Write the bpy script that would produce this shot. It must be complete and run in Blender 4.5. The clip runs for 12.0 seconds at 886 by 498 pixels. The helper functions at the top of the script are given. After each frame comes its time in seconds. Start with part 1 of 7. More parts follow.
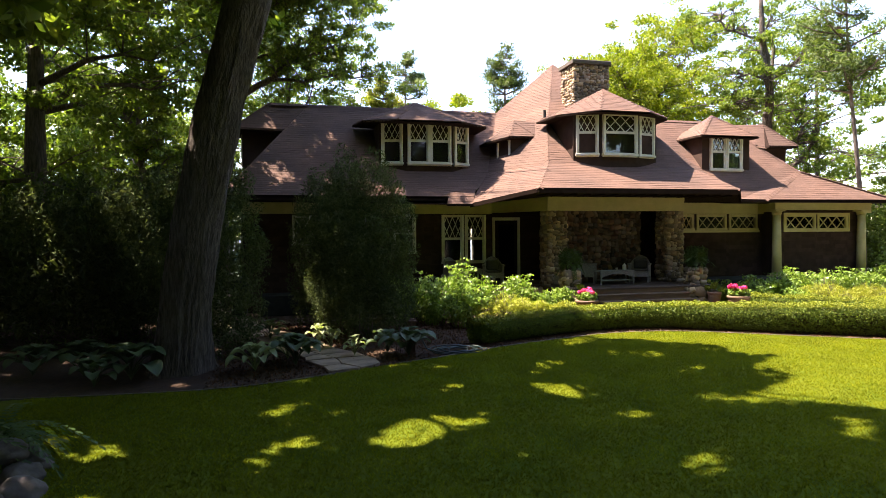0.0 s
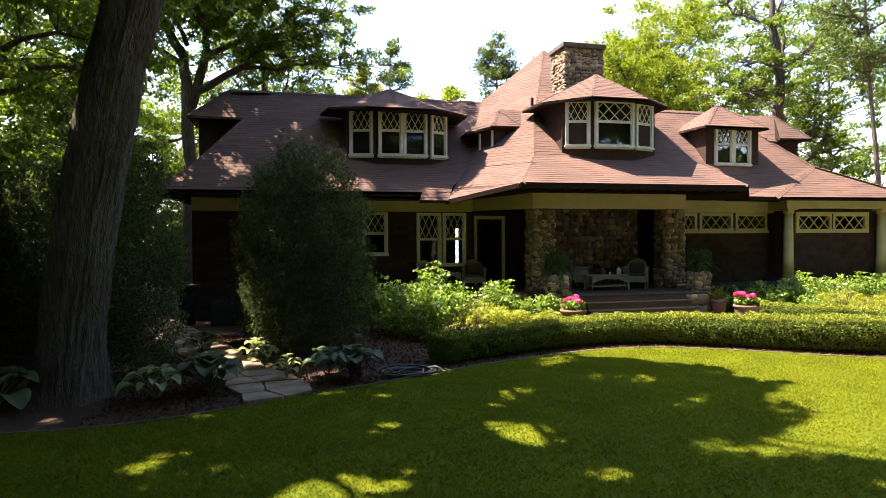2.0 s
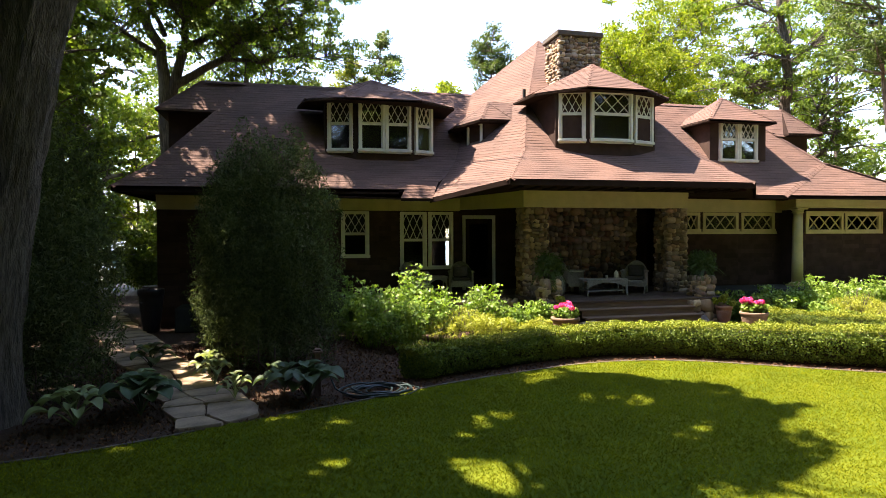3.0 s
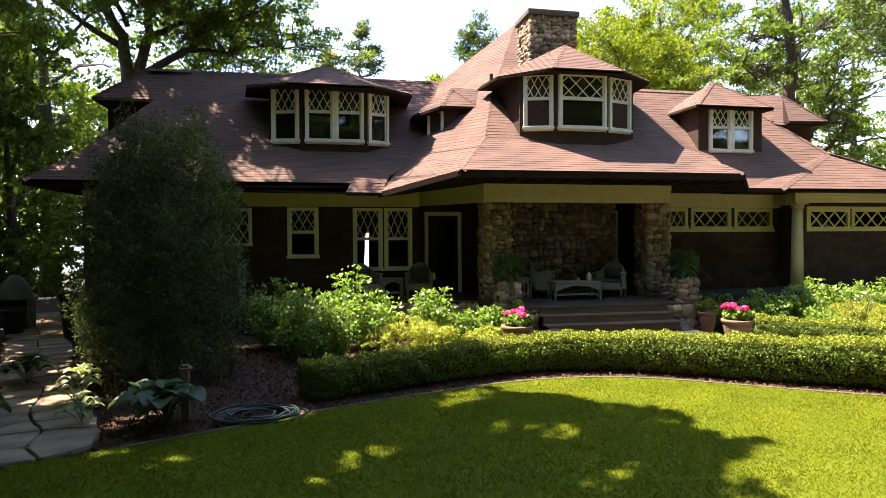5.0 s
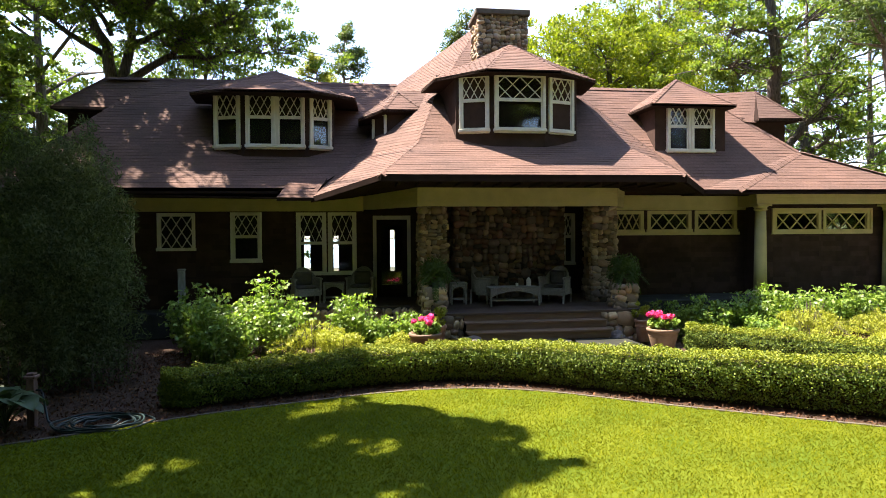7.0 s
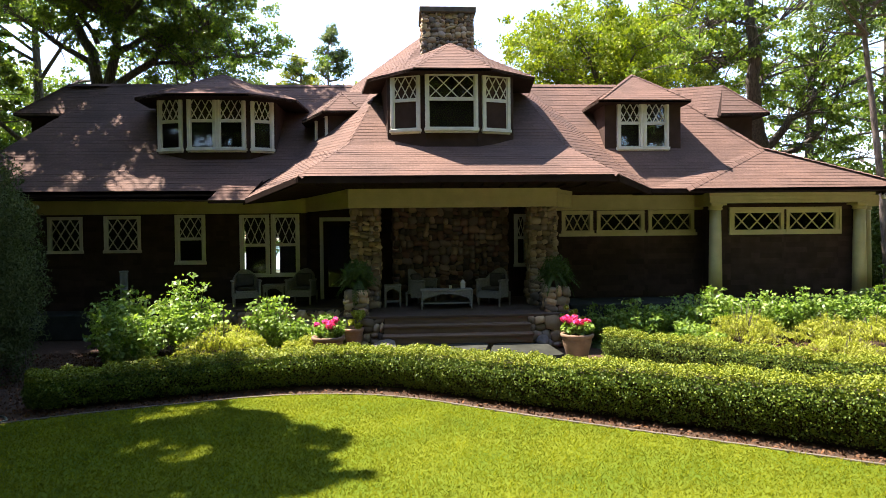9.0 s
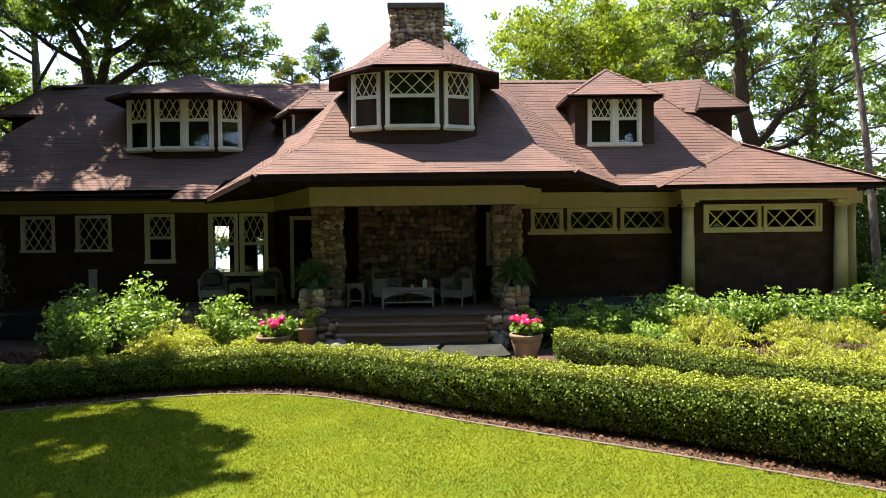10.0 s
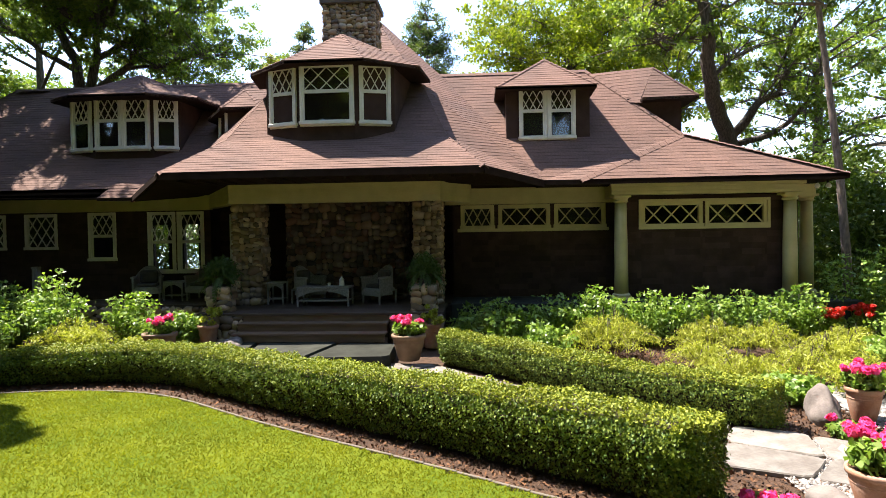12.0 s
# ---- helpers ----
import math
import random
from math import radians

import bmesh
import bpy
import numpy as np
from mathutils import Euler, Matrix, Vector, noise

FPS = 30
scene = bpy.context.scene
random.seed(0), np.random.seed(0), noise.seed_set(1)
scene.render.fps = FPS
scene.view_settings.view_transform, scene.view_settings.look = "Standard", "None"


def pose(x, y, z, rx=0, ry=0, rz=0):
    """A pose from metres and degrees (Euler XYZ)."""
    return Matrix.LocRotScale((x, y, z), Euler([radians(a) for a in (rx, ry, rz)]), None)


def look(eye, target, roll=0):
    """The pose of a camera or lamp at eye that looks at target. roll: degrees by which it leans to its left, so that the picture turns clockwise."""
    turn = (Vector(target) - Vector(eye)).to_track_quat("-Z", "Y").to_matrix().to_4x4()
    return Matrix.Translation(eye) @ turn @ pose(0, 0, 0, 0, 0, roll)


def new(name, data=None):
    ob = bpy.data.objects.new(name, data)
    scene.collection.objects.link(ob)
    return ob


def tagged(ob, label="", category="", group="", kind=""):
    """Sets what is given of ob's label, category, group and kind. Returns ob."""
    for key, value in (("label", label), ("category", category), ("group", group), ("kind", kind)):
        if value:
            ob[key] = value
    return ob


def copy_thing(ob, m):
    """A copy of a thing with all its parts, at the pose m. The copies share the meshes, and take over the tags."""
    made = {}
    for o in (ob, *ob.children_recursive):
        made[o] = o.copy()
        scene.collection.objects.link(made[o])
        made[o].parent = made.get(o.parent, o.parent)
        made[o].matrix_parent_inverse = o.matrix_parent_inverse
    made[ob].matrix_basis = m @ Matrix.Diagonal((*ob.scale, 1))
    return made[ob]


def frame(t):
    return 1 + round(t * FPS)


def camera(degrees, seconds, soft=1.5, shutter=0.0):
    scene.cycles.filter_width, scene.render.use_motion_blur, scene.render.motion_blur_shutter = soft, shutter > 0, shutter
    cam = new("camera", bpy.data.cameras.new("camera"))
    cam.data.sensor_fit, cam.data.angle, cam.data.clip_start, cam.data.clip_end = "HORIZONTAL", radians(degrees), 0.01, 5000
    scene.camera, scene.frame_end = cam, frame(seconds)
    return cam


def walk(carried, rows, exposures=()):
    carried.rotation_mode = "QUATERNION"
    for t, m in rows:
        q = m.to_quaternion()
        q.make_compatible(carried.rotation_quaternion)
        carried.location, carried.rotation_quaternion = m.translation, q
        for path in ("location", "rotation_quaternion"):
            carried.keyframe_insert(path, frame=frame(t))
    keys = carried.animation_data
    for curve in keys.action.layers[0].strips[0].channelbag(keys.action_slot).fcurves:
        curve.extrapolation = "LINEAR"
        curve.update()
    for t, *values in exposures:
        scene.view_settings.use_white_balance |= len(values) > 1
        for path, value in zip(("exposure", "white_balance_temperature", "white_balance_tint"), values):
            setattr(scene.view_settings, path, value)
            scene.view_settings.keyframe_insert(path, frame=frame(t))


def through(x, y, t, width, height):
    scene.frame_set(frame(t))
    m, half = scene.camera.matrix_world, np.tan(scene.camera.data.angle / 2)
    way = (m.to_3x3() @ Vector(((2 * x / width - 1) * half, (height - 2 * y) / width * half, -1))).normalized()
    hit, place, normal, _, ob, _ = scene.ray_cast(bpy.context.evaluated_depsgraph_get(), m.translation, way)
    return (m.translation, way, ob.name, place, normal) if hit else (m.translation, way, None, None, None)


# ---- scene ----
cam = camera(72.0, 12.0, 0.45)
ROWS = [
    (0.0, -8.126, -18.399, 2.395, -14.10, -1.22, 0.48),
    (0.5, -7.788, -18.043, 2.386, -13.95, -1.23, 0.43),
    (1.0, -7.455, -17.655, 2.383, -13.83, -1.25, 0.38),
    (1.5, -7.129, -17.194, 2.384, -13.74, -1.26, 0.31),
    (2.0, -6.741, -16.695, 2.402, -13.61, -1.24, 0.29),
    (2.5, -6.354, -16.170, 2.415, -13.50, -1.26, 0.28),
    (3.0, -5.988, -15.612, 2.420, -13.45, -1.24, 0.23),
    (5.0, -3.992, -14.487, 2.338, -11.56, -1.13, 0.33),
    (5.5, -3.393, -14.479, 2.334, -10.76, -1.07, 0.35),
    (6.0, -2.760, -14.556, 2.392, -9.83, -1.18, 0.34),
    (6.5, -2.079, -14.682, 2.438, -8.76, -1.23, 0.40),
    (7.0, -1.364, -14.758, 2.461, -7.60, -1.21, 0.45),
    (9.0, 1.334, -14.809, 2.483, -3.58, -1.19, 0.62),
    (9.5, 2.066, -14.754, 2.469, -2.46, -1.20, 0.67),
    (10.0, 2.825, -14.682, 2.442, -1.36, -1.22, 0.72),
    (10.5, 3.550, -14.593, 2.424, -0.37, -1.24, 0.79),
    (11.0, 4.362, -14.510, 2.407, 0.81, -1.26, 0.87),
    (11.5, 5.188, -14.395, 2.382, 2.23, -1.26, 0.89),
    (12.0, 6.025, -14.286, 2.379, 3.62, -1.32, 0.85),
]
walk(cam, [(t, pose(x, y, z, 90 + pitch, roll, yaw)) for t, x, y, z, yaw, pitch, roll in ROWS], [(0.0, 2.48, 6900, 21.5), (5.0, 2.49, 6680, 20), (12.0, 2.14, 6300, 17)])

# ---- world, sun, exposure ----
SUN_DIR = Vector((-0.47, 0.22, 1.0)).normalized()
world = bpy.data.worlds.new("sky")
scene.world = world
world.use_nodes = True
wn = world.node_tree
wn.nodes.clear()
sky = wn.nodes.new("ShaderNodeTexSky")
sky.sky_type = "NISHITA"
sky.sun_disc = False
sky.sun_elevation = math.asin(SUN_DIR.z)
sky.sun_rotation = math.atan2(SUN_DIR.x, SUN_DIR.y)
sky.dust_density = 0.5
sky.air_density = 1.0
wb = wn.nodes.new("ShaderNodeBackground")
wb.inputs["Strength"].default_value = 0.125
wo = wn.nodes.new("ShaderNodeOutputWorld")
wn.links.new(sky.outputs[0], wb.inputs[0])
wn.links.new(wb.outputs[0], wo.inputs[0])
sun = bpy.data.lights.new("sun", "SUN")
sun.energy, sun.angle, sun.color = 5.0, radians(0.55), (1.0, 0.92, 0.78)
sun_ob = new("sun", sun)
sun_ob.matrix_world = look((-12, 0, 20), Vector((-12, 0, 20)) - SUN_DIR)


# ---- materials ----
def material(name, colour, rough=0.7, metal=0.0, vary=0.25, scale=6.0, fine=60.0, bump=0.3, second=None, island=0.0, spec=0.4, obj_random=0.0, stretch=(1, 1, 1), deep=0.01):
    """Two scales of colour variation, a bump, and random tint by piece."""
    m = bpy.data.materials.new(name)
    m.use_nodes = True
    nt = m.node_tree
    n, l = nt.nodes, nt.links
    b = n["Principled BSDF"]
    b.inputs["Roughness"].default_value = rough
    b.inputs["Metallic"].default_value = metal
    b.inputs["Specular IOR Level"].default_value = spec
    co = n.new("ShaderNodeTexCoord")
    mp = n.new("ShaderNodeMapping")
    mp.inputs["Scale"].default_value = stretch
    l.new(co.outputs["Object"], mp.inputs[0])
    big = n.new("ShaderNodeTexNoise")
    big.inputs["Scale"].default_value = scale
    big.inputs["Detail"].default_value = 4
    small = n.new("ShaderNodeTexNoise")
    small.inputs["Scale"].default_value = fine
    small.inputs["Detail"].default_value = 3
    l.new(mp.outputs[0], big.inputs[0])
    l.new(mp.outputs[0], small.inputs[0])
    mix = n.new("ShaderNodeMix")
    mix.data_type = "RGBA"
    c2 = second or tuple(min(1, c * (1 - vary)) for c in colour)
    mix.inputs["A"].default_value = (*colour, 1)
    mix.inputs["B"].default_value = (*c2, 1)
    ramp = n.new("ShaderNodeMapRange")
    ramp.inputs["From Min"].default_value, ramp.inputs["From Max"].default_value = 0.35, 0.65
    l.new(big.outputs[0], ramp.inputs[0])
    l.new(ramp.outputs[0], mix.inputs["Factor"])
    val = n.new("ShaderNodeMath")
    val.operation = "MULTIPLY_ADD"
    val.inputs[1].default_value, val.inputs[2].default_value = vary * 1.2, 1 - vary * 0.6
    l.new(small.outputs[0], val.inputs[0])
    last = val.outputs[0]
    for amount, kind, socket in ((island, "ShaderNodeNewGeometry", "Random Per Island"), (obj_random, "ShaderNodeObjectInfo", "Random")):
        if amount:
            g = n.new(kind)
            k = n.new("ShaderNodeMath")
            k.operation = "MULTIPLY_ADD"
            k.inputs[1].default_value, k.inputs[2].default_value = 2 * amount, 1 - amount
            l.new(g.outputs[socket], k.inputs[0])
            mul = n.new("ShaderNodeMath")
            mul.operation = "MULTIPLY"
            l.new(last, mul.inputs[0])
            l.new(k.outputs[0], mul.inputs[1])
            last = mul.outputs[0]
    hsv = n.new("ShaderNodeHueSaturation")
    l.new(mix.outputs["Result"], hsv.inputs["Color"])
    l.new(last, hsv.inputs["Value"])
    l.new(hsv.outputs[0], b.inputs["Base Color"])
    if bump:
        bp = n.new("ShaderNodeBump")
        bp.inputs["Strength"].default_value, bp.inputs["Distance"].default_value = bump, deep
        l.new(small.outputs[0], bp.inputs["Height"])
        l.new(bp.outputs[0], b.inputs["Normal"])
    return m


def leaf_material(name, colour, second, through=0.45, island=0.35, rough=0.5, spec=0.3):
    """A leaf: gloss on top, light through the blade."""
    m = bpy.data.materials.new(name)
    m.use_nodes = True
    nt = m.node_tree
    n, l = nt.nodes, nt.links
    b = n["Principled BSDF"]
    b.inputs["Roughness"].default_value = rough
    b.inputs["Specular IOR Level"].default_value = spec
    g = n.new("ShaderNodeNewGeometry")
    mix = n.new("ShaderNodeMix")
    mix.data_type = "RGBA"
    mix.inputs["A"].default_value, mix.inputs["B"].default_value = (*colour, 1), (*second, 1)
    l.new(g.outputs["Random Per Island"], mix.inputs["Factor"])
    co = n.new("ShaderNodeTexCoord")
    no = n.new("ShaderNodeTexNoise")
    no.inputs["Scale"].default_value = 1.3
    l.new(co.outputs["Object"], no.inputs[0])
    k = n.new("ShaderNodeMath")
    k.operation = "MULTIPLY_ADD"
    k.inputs[1].default_value, k.inputs[2].default_value = 2 * island, 1 - island
    l.new(no.outputs[0], k.inputs[0])
    hsv = n.new("ShaderNodeHueSaturation")
    l.new(mix.outputs["Result"], hsv.inputs["Color"])
    l.new(k.outputs[0], hsv.inputs["Value"])
    l.new(hsv.outputs[0], b.inputs["Base Color"])
    t = n.new("ShaderNodeBsdfTranslucent")
    tint = n.new("ShaderNodeMix")
    tint.data_type, tint.blend_type = "RGBA", "MULTIPLY"
    tint.inputs["Factor"].default_value = 1.0
    tint.inputs["B"].default_value = (1.2, 1.28, 0.55, 1)
    l.new(hsv.outputs[0], tint.inputs["A"])
    l.new(tint.outputs["Result"], t.inputs[0])
    s = n.new("ShaderNodeMixShader")
    s.inputs[0].default_value = through
    l.new(b.outputs[0], s.inputs[1])
    l.new(t.outputs[0], s.inputs[2])
    l.new(s.outputs[0], n["Material Output"].inputs[0])
    return m


def glass_material(name):
    m = bpy.data.materials.new(name)
    m.use_nodes = True
    nt = m.node_tree
    n, l = nt.nodes, nt.links
    n.remove(n["Principled BSDF"])
    tr = n.new("ShaderNodeBsdfTransparent")
    tr.inputs[0].default_value = (0.86, 0.9, 0.88, 1)
    gl = n.new("ShaderNodeBsdfGlossy")
    gl.inputs["Roughness"].default_value = 0.03
    fr = n.new("ShaderNodeFresnel")
    fr.inputs[0].default_value = 1.5
    mx = n.new("ShaderNodeMixShader")
    l.new(fr.outputs[0], mx.inputs[0])
    l.new(tr.outputs[0], mx.inputs[1])
    l.new(gl.outputs[0], mx.inputs[2])
    l.new(mx.outputs[0], n["Material Output"].inputs[0])
    return m


def by_piece(m, colours):
    """Gives each piece a colour of its own out of a few, mixed half and half with the base."""
    n, l = m.node_tree.nodes, m.node_tree.links
    info, ramp, mix = n.new("ShaderNodeObjectInfo"), n.new("ShaderNodeValToRGB"), n.new("ShaderNodeMix")
    spread = n.new("ShaderNodeMath")
    spread.operation, spread.inputs[1].default_value = "MULTIPLY", 13.7
    part_of = n.new("ShaderNodeMath")
    part_of.operation = "FRACT"
    l.new(info.outputs["Random"], spread.inputs[0])
    l.new(spread.outputs[0], part_of.inputs[0])
    l.new(part_of.outputs[0], ramp.inputs[0])
    ramp.color_ramp.interpolation = "CONSTANT"
    for k, c in enumerate(colours):
        e = ramp.color_ramp.elements[k] if k < 2 else ramp.color_ramp.elements.new(k / len(colours))
        e.position, e.color = k / len(colours), (*c, 1)
    mix.data_type = "RGBA"
    mix.inputs["Factor"].default_value = 0.8
    hsv = next(q for q in n if q.bl_idname == "ShaderNodeHueSaturation")
    l.new(hsv.inputs["Color"].links[0].from_socket, mix.inputs["A"])
    l.new(ramp.outputs[0], mix.inputs["B"])
    l.new(mix.outputs["Result"], hsv.inputs["Color"])


SHINGLE = material("roof_shingle", (0.146, 0.087, 0.066), 0.9, vary=0.6, scale=0.8, fine=22, bump=0.6, second=(0.110, 0.070, 0.056), island=0.10, spec=0.15)
WALL = material("dark_wall_shingle", (0.055, 0.032, 0.023), 0.85, vary=0.35, scale=3, fine=50, island=0.25, spec=0.2)
# Soffit brown lowered towards black, so the colour holds some under-eave shade.
SOFFIT = material("shade_toned_soffit_wood", (0.030, 0.019, 0.015), 0.9, vary=0.3, scale=4, spec=0.05)
EAVEBOARD = material("brown_eave_board", (0.13, 0.085, 0.062), 0.85, vary=0.4, scale=4, fine=40, spec=0.15)
CREAM = material("cream_trim_paint", (0.50, 0.435, 0.205), 0.55, vary=0.14, scale=3, fine=40, bump=0.08)
WHITE = material("ivory_window_paint", (0.72, 0.695, 0.58), 0.5, vary=0.12, scale=4, fine=40, bump=0.08)
MORTAR = material("stone_mortar", (0.07, 0.055, 0.043), 0.95, vary=0.4, scale=8, bump=0.5)
STONE = material("field_stone", (0.26, 0.195, 0.135), 0.85, vary=0.45, scale=5, fine=40, second=(0.18, 0.135, 0.095), obj_random=0.5, bump=0.6)
by_piece(STONE, [(0.20, 0.16, 0.125), (0.36, 0.25, 0.14), (0.28, 0.22, 0.15), (0.45, 0.34, 0.20), (0.24, 0.15, 0.09), (0.36, 0.28, 0.20)])
# Redder stone for the fireplace wall; porch shade is put into its darker tone.
HEARTHSTONE = material("shade_toned_field_stone", (0.17, 0.115, 0.08), 0.9, vary=0.45, scale=5, fine=40, second=(0.10, 0.072, 0.055), obj_random=0.5, bump=0.6)
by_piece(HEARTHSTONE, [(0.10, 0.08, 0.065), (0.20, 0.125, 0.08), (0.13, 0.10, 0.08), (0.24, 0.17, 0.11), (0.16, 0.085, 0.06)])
GLASS = glass_material("window_glass")
# Near-black base that puts the rooms' dimness into the colour.
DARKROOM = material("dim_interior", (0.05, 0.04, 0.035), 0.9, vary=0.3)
DECK = material("porch_boards", (0.09, 0.06, 0.04), 0.7, vary=0.3, scale=3, fine=50, obj_random=0.2, stretch=(1, 8, 8))
STEPWOOD = material("step_boards", (0.20, 0.125, 0.075), 0.65, vary=0.3, scale=2, fine=40, obj_random=0.15, stretch=(1, 8, 8))
WICKER = material("white_wicker", (0.32, 0.30, 0.255), 0.7, vary=0.35, scale=30, fine=160, bump=0.8)
CUSHION = material("dark_cushion", (0.10, 0.09, 0.08), 0.9, vary=0.3, scale=10)
TERRA = material("terracotta", (0.30, 0.14, 0.075), 0.8, vary=0.3, scale=5, fine=40, second=(0.36, 0.22, 0.15))
BUFFPOT = material("buff_clay", (0.22, 0.14, 0.085), 0.8, vary=0.3, scale=5, fine=40)
# Stone taken far darker; eave shade on the landing is put into the colour.
BLUESTONE = material("shade_toned_bluestone", (0.040, 0.042, 0.034), 0.92, vary=0.3, scale=3, fine=30, obj_random=0.15, spec=0.04)
SOIL = material("mulch", (0.036, 0.019, 0.009), 0.95, vary=0.6, scale=9, fine=50, bump=1.0, second=(0.062, 0.031, 0.014), deep=0.03)
CHIP = material("bark_chip", (0.12, 0.052, 0.018), 0.9, vary=0.4, scale=9, fine=50, second=(0.060, 0.032, 0.016), island=0.5)
PEBBLE = material("pebble", (0.27, 0.245, 0.215), 0.85, vary=0.3, scale=9, fine=50, island=0.45)
LAWN = material("lawn_soil", (0.060, 0.088, 0.008), 0.95, vary=0.3, scale=1.1, fine=120, bump=0.3, second=(0.090, 0.108, 0.009), spec=0.03)
GROUND = material("woodland_floor", (0.05, 0.06, 0.025), 0.95, vary=0.5, scale=0.8, fine=20, bump=0.8, second=(0.09, 0.06, 0.035))
FLAG = material("flagstone", (0.18, 0.165, 0.142), 0.85, vary=0.4, scale=4, fine=26, obj_random=0.18, bump=0.8, second=(0.125, 0.11, 0.092), spec=0.2)
GRAVEL = material("pea_gravel", (0.30, 0.275, 0.24), 0.9, vary=0.5, scale=30, fine=90, bump=1.0)
ROCK = material("grey_boulder", (0.16, 0.135, 0.115), 0.85, vary=0.4, scale=4, fine=30, bump=0.7)
BARK = material("oak_bark", (0.165, 0.135, 0.107), 0.9, vary=0.6, scale=5, fine=18, bump=1.0, stretch=(5, 5, 0.7), deep=0.05)
PINEBARK = material("pine_bark", (0.23, 0.18, 0.145), 0.9, vary=0.5, scale=5, fine=18, bump=1.0, stretch=(4, 4, 0.9))
# Twig brown lowered, with the hedge's inner shade put into the colour.
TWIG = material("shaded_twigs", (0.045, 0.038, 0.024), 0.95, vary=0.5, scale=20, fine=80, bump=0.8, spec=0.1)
HOSE = material("green_hose", (0.012, 0.030, 0.027), 0.4, vary=0.2, scale=10)
POSTWOOD = material("weathered_post", (0.17, 0.10, 0.07), 0.85, vary=0.4, scale=8, stretch=(3, 3, 0.6))
EDGING = material("stone_edging", (0.12, 0.10, 0.075), 0.85, vary=0.35, scale=6)
PALEPOST = material("weathered_grey_post", (0.34, 0.34, 0.30), 0.85, vary=0.3, scale=8, stretch=(3, 3, 0.6))
IRON = material("dark_metal", (0.03, 0.03, 0.03), 0.5, metal=0.6, vary=0.2)
LAMPGLASS = material("frosted_bulb", (0.7, 0.7, 0.65), 0.3, vary=0.05)
BLADE = leaf_material("grass_blade", (0.096, 0.126, 0.008), (0.203, 0.208, 0.010), 0.5, 0.45, 0.8, 0.03)
# One box leaf in two copies: shade and sun are put into the colours.
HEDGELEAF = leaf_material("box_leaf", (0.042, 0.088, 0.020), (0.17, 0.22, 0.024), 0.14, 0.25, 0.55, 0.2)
HEDGELIT = leaf_material("sunlit_top_box_leaf", (0.082, 0.122, 0.014), (0.250, 0.275, 0.020), 0.18, 0.3, 0.55, 0.2)
BROADLEAF = leaf_material("perennial_leaf", (0.088, 0.17, 0.024), (0.25, 0.35, 0.065), 0.38, rough=0.42, spec=0.35)
LIMELEAF = leaf_material("golden_leaf", (0.22, 0.25, 0.026), (0.38, 0.40, 0.055), 0.35)
DARKLEAF = leaf_material("yew_needle", (0.055, 0.078, 0.036), (0.130, 0.158, 0.070), 0.25, 0.5, 0.9, 0.05)
OAKLEAF = leaf_material("oak_leaf", (0.085, 0.145, 0.025), (0.22, 0.29, 0.045), 0.45, rough=0.45, spec=0.4)
BRIGHTLEAF = leaf_material("maple_leaf", (0.11, 0.16, 0.010), (0.27, 0.31, 0.022), 0.5)
DEEPLEAF = leaf_material("woodland_leaf", (0.05, 0.085, 0.015), (0.13, 0.18, 0.03), 0.45)
PINELEAF = leaf_material("pine_needle", (0.06, 0.10, 0.03), (0.12, 0.16, 0.045), 0.35)
HOSTALEAF = leaf_material("hosta_leaf", (0.055, 0.095, 0.04), (0.085, 0.125, 0.06), 0.3)
HOSTAEDGE = leaf_material("variegated_leaf", (0.36, 0.40, 0.22), (0.20, 0.26, 0.10), 0.3)
FERNLEAF = leaf_material("fern_leaf", (0.04, 0.08, 0.018), (0.075, 0.125, 0.028), 0.35)
PINK = leaf_material("pink_petal", (0.72, 0.03, 0.20), (0.80, 0.10, 0.32), 0.25, 0.1)
RED = leaf_material("red_petal", (0.70, 0.03, 0.02), (0.62, 0.06, 0.04), 0.25, 0.1)
RUSTFLAG = material("brown_flagstone", (0.36, 0.26, 0.165), 0.85, vary=0.45, scale=2.5, fine=30, obj_random=0.22, bump=0.5)
COVER = material("grey_cloth_cover", (0.20, 0.22, 0.20), 0.8, vary=0.25, scale=6, fine=60, bump=0.3)
WATER = material("lake_water", (0.25, 0.38, 0.5), 0.15, vary=0.1, scale=0.3)


